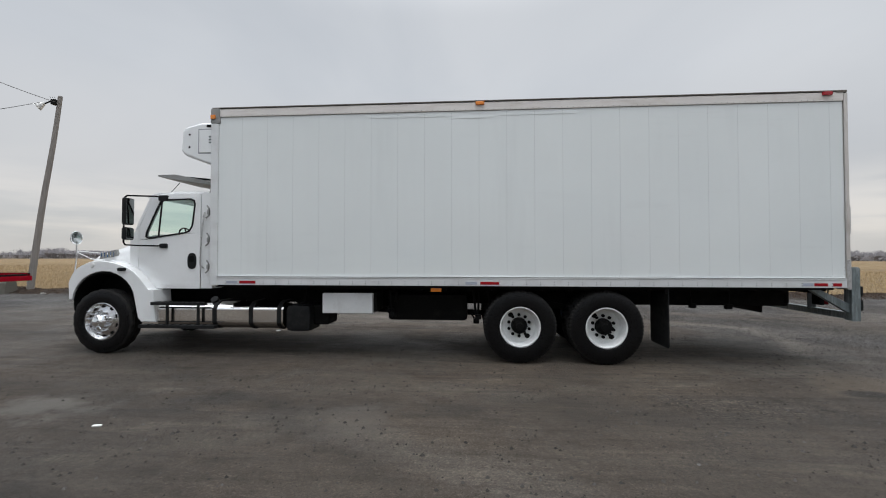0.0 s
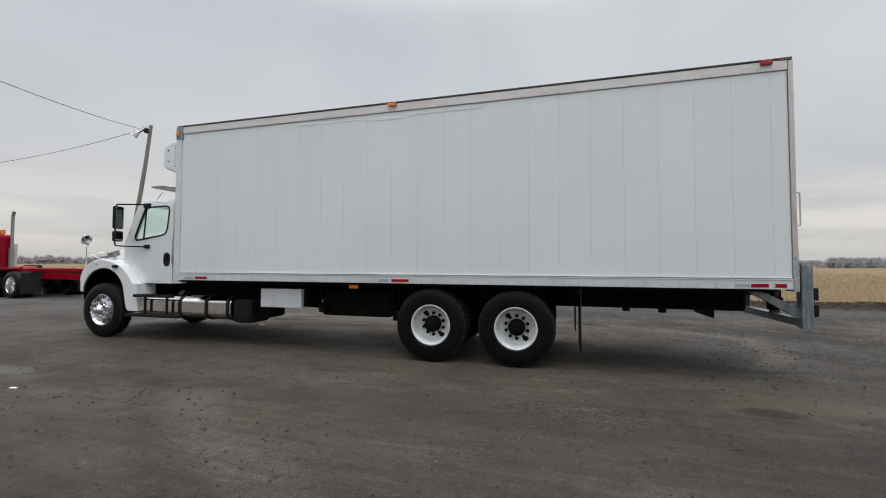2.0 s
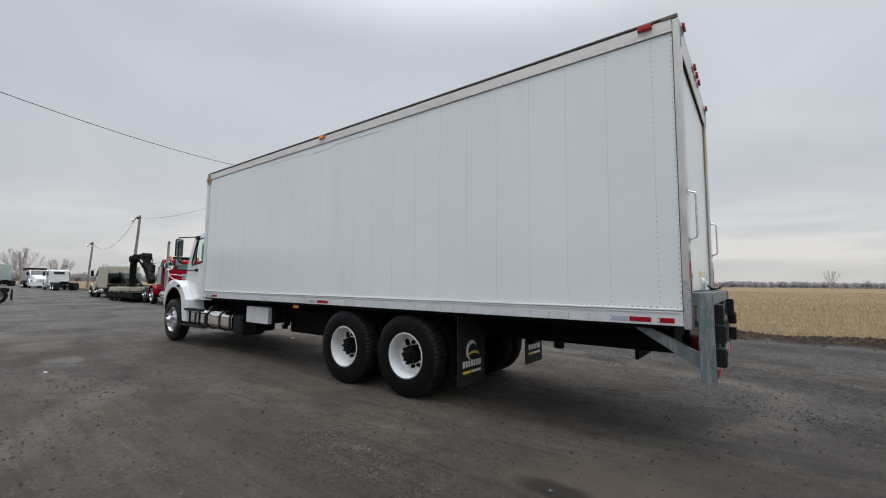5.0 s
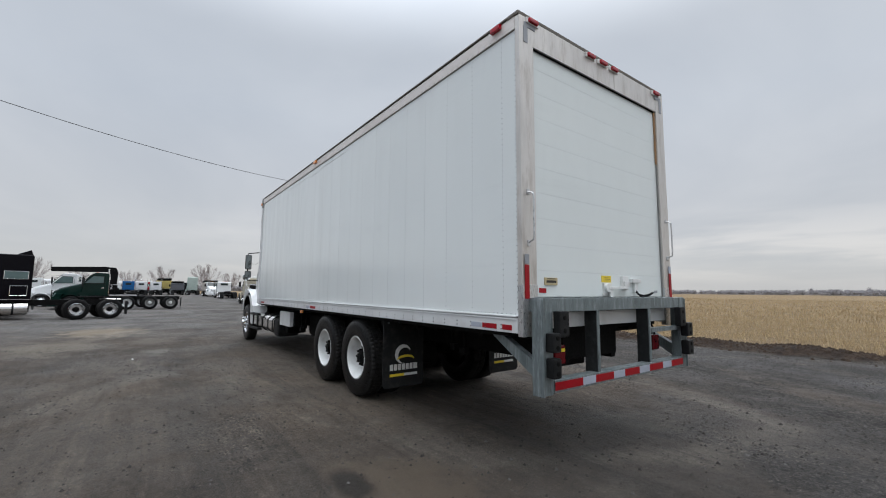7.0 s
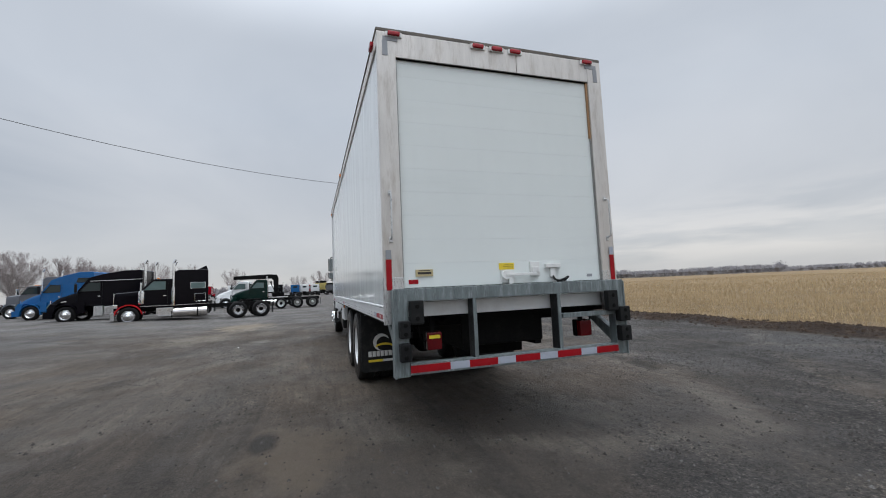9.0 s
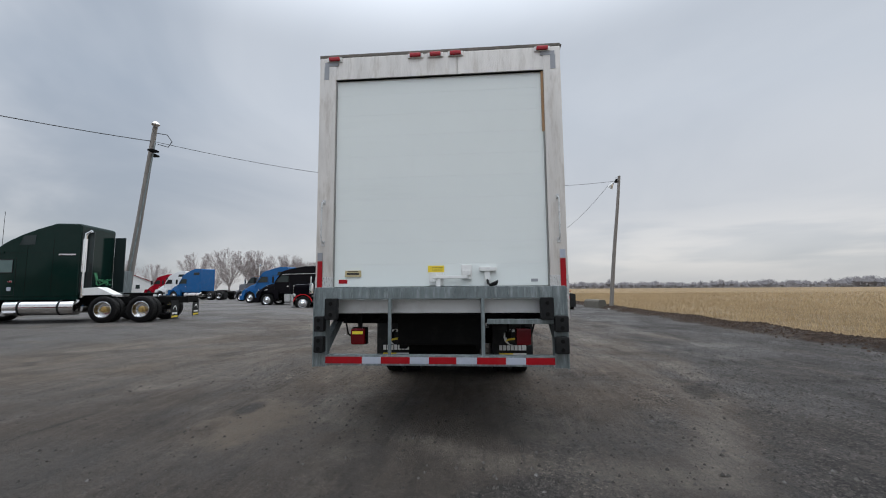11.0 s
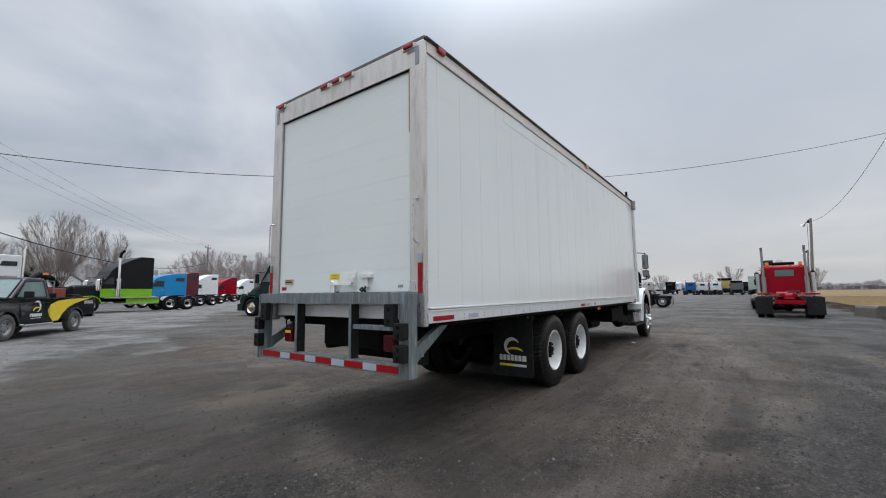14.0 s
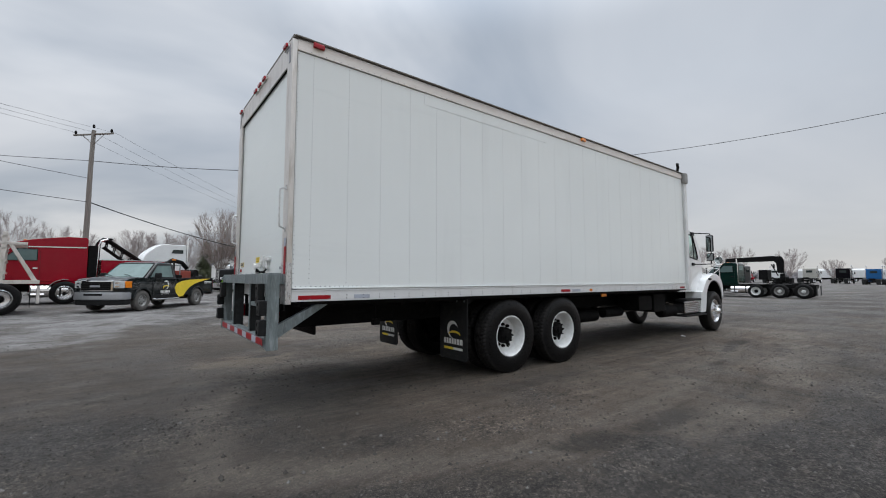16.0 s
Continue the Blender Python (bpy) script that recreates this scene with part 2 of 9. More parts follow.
VINYL_WHITE = surface("white_vinyl", (0.74, 0.74, 0.72), 0.4, 0, 0.08, 6.0, 60.0, 0.0, DUST, 0.2)
INK = surface("dark_print", (0.03, 0.025, 0.02), 0.5, 0, 0.1, 6.0, 60.0, 0.0)
RIVET = surface("rivet_grey", (0.185, 0.19, 0.195), 0.55, 0.2, 0.3, 9.0, 60.0, 0.0)
CAST = surface("cast_grey_metal", (0.30, 0.30, 0.29), 0.5, 0.4, 0.2, 6.0, 50.0, 0.004, (0.16, 0.14, 0.12), 0.5)
WOODY = surface("bare_timber", (0.36, 0.21, 0.10), 0.7, 0, 0.3, 5.0, 40.0, 0.004, stretch=(4, 4, 0.5))
POLE_WOOD = surface("weathered_pole_wood", (0.235, 0.215, 0.195), 0.85, 0, 0.4, 3.0, 30.0, 0.01, (0.10, 0.085, 0.07), 0.5, stretch=(6, 6, 0.25))
CONCRETE = surface("weathered_concrete", (0.125, 0.115, 0.095), 0.9, 0, 0.3, 3.0, 40.0, 0.01, (0.12, 0.105, 0.09), 0.5)
BARK = surface("grey_bark", (0.17, 0.145, 0.125), 0.9, 0, 0.3, 3.0, 20.0, 0.01)
TWIG = surface("bare_twigs", (0.25, 0.20, 0.18), 0.9, 0, 0.3, 0.5, 9.0, 0.0)
# distance haze on far trees is put into this paler twig colour
HAZED_TWIG = surface("hazed_bare_twigs", (0.34, 0.295, 0.285), 0.9, 0, 0.2, 0.5, 9.0, 0.0)
NEEDLES = surface("dark_needles", (0.095, 0.105, 0.055), 0.8, 0, 0.4, 1.0, 12.0, 0.0)
# haze over the distant woods is put into this pale grey colour
HAZED_WOOD, _n, _l, _b = mat_new("far_woods")
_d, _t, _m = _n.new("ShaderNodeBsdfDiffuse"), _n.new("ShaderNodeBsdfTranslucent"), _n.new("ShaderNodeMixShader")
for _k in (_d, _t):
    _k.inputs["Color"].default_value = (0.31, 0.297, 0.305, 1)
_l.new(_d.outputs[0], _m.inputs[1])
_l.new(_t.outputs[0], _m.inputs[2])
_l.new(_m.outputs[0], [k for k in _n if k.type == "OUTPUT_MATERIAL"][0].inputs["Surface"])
SOIL = surface("dark_field_soil", (0.062, 0.046, 0.036), 1.0, 0, 0.45, 2.5, 30.0, 0.01, (0.085, 0.062, 0.048), 0.5, spec=0.03)
STRAW = surface("corn_stubble", (0.45, 0.335, 0.19), 0.9, 0, 0.35, 0.4, 6.0, 0.0, (0.58, 0.45, 0.26), 0.5)
STONE, _n, _l, _b = mat_new("gravel_stone")
_i = _n.new("ShaderNodeNewGeometry")
_r = ramp_node(_n, _l, _i.outputs["Random Per Island"], [(0.0, (0.026, 0.025, 0.024)), (0.6, (0.058, 0.053, 0.049)), (0.93, (0.095, 0.089, 0.083)), (1.0, (0.165, 0.16, 0.155))])
_g = noise_node(_n, _l, 60.0, 3.0, 0.6, True)
_l.new(mix_node(_n, _l, ramp_node(_n, _l, _g.outputs[0], [(0.35, 0.0), (0.65, 0.5)]).outputs[0], _r.outputs[0], (0.055, 0.046, 0.038)), _b.inputs["Base Color"])
_b.inputs["Roughness"].default_value, _b.inputs["Specular IOR Level"].default_value = 0.9, 0.25
LITTER = surface("pale_litter", (0.75, 0.75, 0.73), 0.6, 0, 0.1, 9.0, 60.0, 0.0)
SEAT = surface("cab_interior", (0.05, 0.052, 0.055), 0.8, 0, 0.2, 6.0, 60.0, 0.0)
CABLE = surface("overhead_cable", (0.02, 0.02, 0.022), 0.7, 0, 0.1, 1.0, 10.0, 0.0)

glass_mat, _n, _l, _b = mat_new("clear_green_glass")
_b.inputs["Base Color"].default_value, _b.inputs["Roughness"].default_value = (0.70, 0.89, 0.83, 1), 0.0
_b.inputs["Transmission Weight"].default_value, _b.inputs["IOR"].default_value = 1.0, 1.0
_b.inputs["Coat Weight"].default_value, _b.inputs["Coat Roughness"].default_value = 0.5, 0.02
GLASS = glass_mat
TINTED = surface("dark_window_glass", (0.02, 0.03, 0.03), 0.05, 0, 0.1, 3.0, 30.0, 0.0, coat=0.0, spec=0.4)
# pale base colour stands in for sky reflected in the parked tractors' windows
PALE_GLASS = surface("pale_window_glass", (0.12, 0.17, 0.165), 0.08, 0, 0.2, 3.0, 30.0, 0.0, coat=0.0, spec=0.22)
BACK_GLASS = surface("pale_green_window", (0.10, 0.16, 0.145), 0.1, 0, 0.08, 2.0, 30.0, 0.0, spec=0.3)
DULL_CHROME = surface("dull_chrome", (0.44, 0.45, 0.47), 0.36, 0.75, 0.1, 2.0, 20.0, 0.0, (0.2, 0.19, 0.18), 0.3)
# darker copy of the galvanised steel: shade on the inner webs put into colour
SHADE_STEEL = surface("shaded_galv_steel", (0.020, 0.022, 0.023), 0.6, 0.2, 0.4, 6.0, 50.0, 0.004, (0.085, 0.09, 0.092), 0.4)
LAMP_GLASS = surface("clear_lamp_glass", (0.52, 0.54, 0.55), 0.12, 0, 0.3, 12.0, 60.0, 0.0, spec=0.5)
MIRROR = surface("mirror_glass", (0.36, 0.38, 0.38), 0.01, 1.0, 0.0, 3.0, 30.0, 0.0)


def ground_material():
    """Yard of packed dirt, gravel and old asphalt, a strip of soil, and the stubble field beyond it."""
    m, nodes, links, b = mat_new("yard_and_field")
    geo = nodes.new("ShaderNodeNewGeometry")
    sep = nodes.new("ShaderNodeSeparateXYZ")
    links.new(geo.outputs["Position"], sep.inputs[0])

    def math_(op, a, bb=None):
        n = nodes.new("ShaderNodeMath")
        n.operation = op
        for slot, v in ((0, a), (1, bb)):
            if v is None:
                continue
            if isinstance(v, (int, float)):
                n.inputs[slot].default_value = v
            else:
                links.new(v, n.inputs[slot])
        return n.outputs[0]

    def nz(scale, detail=5.0, rough=0.6, stretch=None):
        return noise_node(nodes, links, scale, detail, rough, True, stretch).outputs[0]

    def band(v, lo, hi):
        n = nodes.new("ShaderNodeMapRange")
        n.interpolation_type = "SMOOTHSTEP"
        n.inputs["From Min"].default_value, n.inputs["From Max"].default_value = lo, hi
        links.new(v, n.inputs["Value"])
        return n.outputs[0]

    x, y = sep.outputs[0], sep.outputs[1]

    def pebbles(scale, dark, light):
        """Cells of single stones, each with its own grey."""
        v = nodes.new("ShaderNodeTexVoronoi")
        v.inputs["Scale"].default_value, v.inputs["Randomness"].default_value = scale, 1.0
        warp = nodes.new("ShaderNodeVectorMath")
        warp.operation = "ADD"
        wob = noise_node(nodes, links, scale * 0.7, 2.0, 0.6, True)
        sc = nodes.new("ShaderNodeVectorMath")
        sc.operation, sc.inputs["Scale"].default_value = "SCALE", 0.8 / scale
        links.new(wob.outputs["Color"], sc.inputs[0])
        links.new(geo.outputs["Position"], warp.inputs[0])
        links.new(sc.outputs[0], warp.inputs[1])
        links.new(warp.outputs[0], v.inputs["Vector"])
        one = nodes.new("ShaderNodeSeparateColor")
        links.new(v.outputs["Color"], one.inputs[0])
        return ramp_node(nodes, links, one.outputs[0], [(0.0, dark), (0.5, 0.95), (0.8, 1.05), (1.0, light)]).outputs[0], v.outputs["Distance"]

    def times(a, bb, fac=1.0):
        m2 = nodes.new("ShaderNodeMix")
        m2.data_type, m2.blend_type = "RGBA", "MULTIPLY"
        m2.clamp_result = False
        if isinstance(fac, float):
            m2.inputs[0].default_value = fac
        else:
            links.new(fac, m2.inputs[0])
        links.new(a, m2.inputs[6])
        links.new(bb, m2.inputs[7])
        return m2.outputs[2]

    grey, brown, pale = (0.128, 0.117, 0.107), (0.178, 0.149, 0.121), (0.48, 0.485, 0.49)
    # gravel lies in ragged drifts over packed brown soil
    cover = nodes.new("ShaderNodeAttribute")
    cover.attribute_name = "cover"
    kinds = nodes.new("ShaderNodeSeparateColor")
    links.new(cover.outputs["Color"], kinds.inputs[0])
    ragged = math_("MULTIPLY", math_("SUBTRACT", nz(4.5, 6.0, 0.75), 0.5), 1.5)
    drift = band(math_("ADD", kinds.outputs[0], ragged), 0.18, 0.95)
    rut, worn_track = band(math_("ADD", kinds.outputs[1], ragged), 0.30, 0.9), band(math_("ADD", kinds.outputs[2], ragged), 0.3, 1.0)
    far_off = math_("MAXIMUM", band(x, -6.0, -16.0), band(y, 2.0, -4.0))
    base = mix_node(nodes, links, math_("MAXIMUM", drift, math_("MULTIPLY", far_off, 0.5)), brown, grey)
    base = mix_node(nodes, links, math_("MULTIPLY", far_off, math_("ADD", math_("MULTIPLY", band(nz(0.25, 6.0, 0.6), 0.40, 0.60), 0.5), 0.4)), base, (0.20, 0.198, 0.196))
    base = mix_node(nodes, links, math_("MULTIPLY", band(nz(0.6, 7.0, 0.66), 0.52, 0.66), math_("SUBTRACT", 0.75, math_("MULTIPLY", drift, 0.6))), base, (0.232, 0.190, 0.148))
    base = mix_node(nodes, links, math_("MULTIPLY", band(nz(0.27, 7.0, 0.68), 0.54, 0.68), 0.55), base, (0.100, 0.088, 0.077))
    side = math_("MULTIPLY", math_("MULTIPLY", band(y, 8.6, 6.4), band(y, -3.0, 1.0)), math_("MULTIPLY", band(x, -3.5, 0.5), band(x, 4.8, 3.0)))
    base = mix_node(nodes, links, math_("MULTIPLY", side, math_("ADD", math_("MULTIPLY", band(nz(0.45, 6.0, 0.65), 0.42, 0.58), 0.5), 0.4)), base, (0.285, 0.234, 0.182))
    # ground mixed darker over a broad area left of the lorry
    dark_side = math_("MULTIPLY", math_("MULTIPLY", band(y, 5.6, 4.2), band(y, -1.5, 1.0)), math_("MULTIPLY", band(x, -7.0, -3.0), band(x, 9.5, 7.5)))
    base = mix_node(nodes, links, math_("MULTIPLY", dark_side, 0.2), base, (0.112, 0.098, 0.086))
    base = mix_node(nodes, links, math_("MULTIPLY", band(y, 12.2, 13.8), 0.5), base, (0.118, 0.116, 0.117))
    # ground mixed darker over a broad area behind the lorry
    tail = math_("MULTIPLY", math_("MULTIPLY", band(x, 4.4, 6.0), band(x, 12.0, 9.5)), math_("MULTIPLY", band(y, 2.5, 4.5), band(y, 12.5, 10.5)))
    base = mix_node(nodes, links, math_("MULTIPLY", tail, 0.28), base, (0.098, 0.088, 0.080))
    # paler ground by the lorry's right side paints in light bounced off it
    bounce_lit = math_("MULTIPLY", math_("MULTIPLY", band(y, 8.2, 9.0), band(y, 12.0, 10.4)), math_("MULTIPLY", band(x, -9.0, -6.0), band(x, 5.5, 4.0)))
    base = mix_node(nodes, links, math_("MULTIPLY", bounce_lit, math_("ADD", math_("MULTIPLY", band(nz(0.5, 6.0, 0.65), 0.40, 0.58), 0.5), 0.35)), base, (0.27, 0.222, 0.178))
    # worn pale wheel tracks, and dark damp ruts with the prints of tyre lugs
    prints = nodes.new("ShaderNodeTexWave")
    prints.wave_type, prints.bands_direction = "BANDS", "X"
    for key, v in (("Scale", 3.2), ("Distortion", 5.0), ("Detail", 3.0), ("Detail Scale", 1.6)):
        prints.inputs[key].default_value = v
    links.new(geo.outputs["Position"], prints.inputs["Vector"])
    lug = band(prints.outputs["Fac"], 0.35, 0.75)
    base = mix_node(nodes, links, math_("MULTIPLY", worn_track, math_("ADD", math_("MULTIPLY", lug, 0.08), 0.7)), base, (0.31, 0.275, 0.235))
    base = mix_node(nodes, links, math_("MULTIPLY", rut, math_("ADD", math_("MULTIPLY", lug, 0.08), 0.72)), base, (0.055, 0.047, 0.040))
    def bent(scale, stretch, detail=5.0, rough=0.62):
        n = noise_node(nodes, links, scale, detail, rough, True, stretch)
        n.inputs["Distortion"].default_value = 0.7
        return n.outputs[0]
    base = mix_node(nodes, links, math_("MULTIPLY", band(bent(1.0, (0.14, 1.6, 1.0)), 0.53, 0.68), 0.5), base, (0.082, 0.073, 0.065))
    base = mix_node(nodes, links, math_("MULTIPLY", band(bent(1.0, (0.20, 2.3, 1.0)), 0.56, 0.70), 0.42), base, (0.262, 0.230, 0.192))
    base = times(base, ramp_node(nodes, links, bent(1.0, (0.8, 7.5, 1.0), 6.0, 0.7), [(0.30, 0.55), (0.46, 0.93), (0.56, 1.08), (0.72, 1.55)]).outputs[0], 0.8)
    tracks3 = nz(0.8, 6.0, 0.66, (1.3, 0.16, 1.0))
    base = mix_node(nodes, links, math_("MULTIPLY", band(tracks3, 0.56, 0.68), 0.3), base, (0.232, 0.202, 0.165))
    # sweeping arcs of paired wheel marks
    for cx, cy, rad, shade, amount in ((-5.0, 46.0, 31.5, (0.070, 0.062, 0.054), 0.55), (14.0, -24.0, 33.0, (0.25, 0.222, 0.185), 0.5), (24.0, 34.0, 27.0, (0.26, 0.23, 0.19), 0.55), (-22.0, -26.0, 35.5, (0.075, 0.068, 0.06), 0.5), (-14.0, 40.0, 29.5, (0.25, 0.222, 0.185), 0.5), (2.0, 60.0, 56.5, (0.072, 0.065, 0.057), 0.5)):
        dx, dy = math_("SUBTRACT", x, cx), math_("SUBTRACT", y, cy)
        away = math_("SUBTRACT", math_("SQRT", math_("ADD", math_("MULTIPLY", dx, dx), math_("MULTIPLY", dy, dy))), rad)
        away = math_("ADD", away, math_("MULTIPLY", math_("SUBTRACT", nz(0.5, 3.0, 0.5), 0.5), 0.7))
        pair = band(math_("ABSOLUTE", math_("SUBTRACT", math_("ABSOLUTE", away), 1.0)), 0.34, 0.10)
        base = mix_node(nodes, links, math_("MULTIPLY", math_("MULTIPLY", pair, band(nz(1.7, 6.0, 0.7), 0.40, 0.58)), amount), base, shade)
    # old pale paving towards the parked tractors
    d1 = math_("SUBTRACT", math_("MULTIPLY", math_("SUBTRACT", x, 8.0), 0.826), math_("MULTIPLY", math_("SUBTRACT", y, 2.5), 0.563))
    d1 = math_("ADD", d1, math_("MULTIPLY", math_("SUBTRACT", nz(0.35, 5.0, 0.6), 0.5), 9.0))
    d2 = math_("ADD", math_("SUBTRACT", -10.0, x), math_("MULTIPLY", math_("SUBTRACT", nz(0.25, 4.0, 0.6), 0.5), 14.0))
    pale_mask = math_("MAXIMUM", math_("MULTIPLY", band(d1, -0.3, 0.9), math_("MULTIPLY", band(y, 5.0, 2.5), math_("ADD", math_("MULTIPLY", band(d1, 8.5, 5.0), 0.7), 0.3))), math_("MULTIPLY", math_("MULTIPLY", band(d2, -1.0, 3.0), band(y, 8.0, 2.0)), 0.35))
    pale_mask = math_("MULTIPLY", pale_mask, math_("MULTIPLY", band(nz(0.8, 6.0, 0.7), 0.34, 0.56), band(bent(0.35, (1.0, 1.5, 1.0), 6.0, 0.66), 0.36, 0.56)))
    base = mix_node(nodes, links, pale_mask, base, pale)
    # coarse and fine gravel: loose patches over smoother packed ground
    loose = math_("ADD", math_("MULTIPLY", drift, 0.55), 0.40)
    lump = nz(3.4, 12.0, 0.80)
    base = times(base, ramp_node(nodes, links, lump, [(0.28, 0.42), (0.45, 0.92), (0.56, 1.08), (0.74, 1.7)]).outputs[0], 0.8)
    grit = nz(24.0, 8.0, 0.82)
    base = times(base, ramp_node(nodes, links, grit, [(0.34, 0.25), (0.46, 0.90), (0.55, 1.10), (0.67, 2.2)]).outputs[0], loose)
    peb1, far1 = pebbles(38.0, 0.34, 1.8)
    base = times(base, peb1, math_("MULTIPLY", loose, math_("ADD", math_("MULTIPLY", drift, 0.65), 0.25)))
    peb2, far2 = pebbles(100.0, 0.34, 2.05)
    base = times(base, peb2, loose)
    # dried puddles, pale or muddy
    for cx, cy, rad, shade, amount in ((-4.3, 4.35, 0.75, (0.36, 0.345, 0.32), 0.75), (-7.0, 4.4, 1.2, (0.30, 0.27, 0.23), 0.6), (1.8, -7.3, 1.5, (0.46, 0.455, 0.445), 0.8), (-11.2, 2.9, 2.5, (0.47, 0.40, 0.30), 0.85), (5.35, 5.75, 1.15, (0.31, 0.245, 0.175), 0.65), (5.03, 5.42, 0.34, (0.045, 0.038, 0.031), 0.9), (-6.6, 2.2, 2.2, (0.30, 0.26, 0.20), 0.7), (-0.9, 4.2, 0.7, (0.31, 0.28, 0.245), 0.5), (-1.1, 14.1, 0.8, (0.30, 0.285, 0.27), 0.6), (10.5, 13.2, 1.0, (0.26, 0.22, 0.17), 0.5)):
        dx, dy = math_("SUBTRACT", x, cx), math_("MULTIPLY", math_("SUBTRACT", y, cy), 1.6)
        away = math_("SQRT", math_("ADD", math_("MULTIPLY", dx, dx), math_("MULTIPLY", dy, dy)))
        away = math_("ADD", away, math_("MULTIPLY", math_("SUBTRACT", nz(1.6, 6.0, 0.7), 0.5), rad * 2.4))
        base = mix_node(nodes, links, math_("MULTIPLY", band(away, rad, rad * 0.35), amount), base, shade)
    # oily spots
    base = mix_node(nodes, links, math_("MULTIPLY", band(nz(0.55, 3.0, 0.5), 0.68, 0.76), 0.6), base, (0.035, 0.032, 0.029))
    # field beyond the yard's edge
    edge = math_("ADD", y, math_("MULTIPLY", math_("SUBTRACT", nz(0.5, 4.0, 0.6), 0.5), 1.6))
    soil = mix_node(nodes, links, band(nz(5.0, 8.0, 0.75), 0.36, 0.68), (0.04, 0.029, 0.023), (0.15, 0.108, 0.080))
    straw = mix_node(nodes, links, band(nz(0.12, 6.0, 0.65, (0.25, 1.0, 1.0)), 0.35, 0.65), (0.36, 0.26, 0.142), (0.49, 0.365, 0.205))
    straw = mix_node(nodes, links, math_("MULTIPLY", band(nz(2.2, 6.0, 0.75, (0.4, 1.6, 1.0)), 0.45, 0.7), 0.5), straw, (0.42, 0.315, 0.18))
    straw = times(straw, ramp_node(nodes, links, nz(9.0, 9.0, 0.8, (0.6, 1.5, 1.0)), [(0.32, 0.35), (0.46, 0.90), (0.56, 1.15), (0.70, 2.0)]).outputs[0])
    base = mix_node(nodes, links, band(edge, 16.9, 17.3), base, soil)
    base = mix_node(nodes, links, band(edge, 18.4, 19.0), base, straw)
    worn = nodes.new("ShaderNodeRGB")
    worn.outputs[0].default_value = (0.432, 0.414, 0.400, 1)
    base = times(base, worn.outputs[0])
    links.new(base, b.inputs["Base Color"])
    damp = band(nz(0.4, 5.0, 0.6), 0.40, 0.62)
    rough = nodes.new("ShaderNodeMapRange")
    rough.inputs["To Min"].default_value, rough.inputs["To Max"].default_value = 0.62, 0.95
    links.new(damp, rough.inputs["Value"])
    links.new(rough.outputs[0], b.inputs["Roughness"])
    dull = nodes.new("ShaderNodeMapRange")
    dull.inputs["To Min"].default_value, dull.inputs["To Max"].default_value = 0.35, 0.10
    links.new(band(edge, 16.7, 17.2), dull.inputs["Value"])
    links.new(dull.outputs[0], b.inputs["Specular IOR Level"])
    height = math_("ADD", math_("MULTIPLY", math_("ADD", grit, nz(70.0, 4.0, 0.7)), 0.7), math_("MULTIPLY", lump, 1.6))
    bp = nodes.new("ShaderNodeBump")
    bp.inputs["Strength"].default_value, bp.inputs["Distance"].default_value = 1.0, 0.045
    links.new(height, bp.inputs["Height"])
    links.new(bp.outputs[0], b.inputs["Normal"])
    return m


GROUND = ground_material()


# ---- mesh helpers ----
def add_box(bm, lo, hi, r=0.0, turn=None):
    """A box between two corners; r rounds its edges; turn is a matrix applied afterwards."""
    lo, hi = Vector(lo), Vector(hi)
    t = bmesh.new()
    bmesh.ops.create_cube(t, size=1.0)
    c, s = (lo + hi) / 2, hi - lo
    for v in t.verts:
        v.co = Vector((c.x + v.co.x * s.x, c.y + v.co.y * s.y, c.z + v.co.z * s.z))
    if r > 0:
        bmesh.ops.bevel(t, geom=list(t.edges), offset=min(r, 0.45 * min(abs(a) for a in s)), segments=2, affect="EDGES", profile=0.6)
    return absorb(bm, t, turn)


def absorb(bm, t, turn=None):
    if turn is not None:
        t.transform(turn)
    made = {v: bm.verts.new(v.co) for v in t.verts}
    for f in t.faces:
        bm.faces.new([made[v] for v in f.verts])
    t.free()
    return bm


def add_prism(bm, outline, lo, hi, axis="y", r=0.0, segs=2, turn=None, inset=0.0):
    """Extrudes an outline: pairs (x, z) for axis y, (y, z) for axis x, (x, y) for axis z. inset shrinks the outline at both ends."""
    def place(a, b, h):
        return {"y": (a, h, b), "x": (h, a, b), "z": (a, b, h)}[axis]
    t = bmesh.new()
    n = len(outline)
    one = [t.verts.new(place(a, b, lo)) for a, b in outline]
    two = [t.verts.new(place(a, b, hi)) for a, b in outline]
    t.faces.new(one)
    t.faces.new(two[::-1])
    for i in range(n):
        t.faces.new((one[i], two[i], two[(i + 1) % n], one[(i + 1) % n]))
    bmesh.ops.recalc_face_normals(t, faces=list(t.faces))
    if r > 0:
        bmesh.ops.bevel(t, geom=list(t.edges), offset=r, segments=segs, affect="EDGES", profile=0.6, clamp_overlap=True)
    return absorb(bm, t, turn)


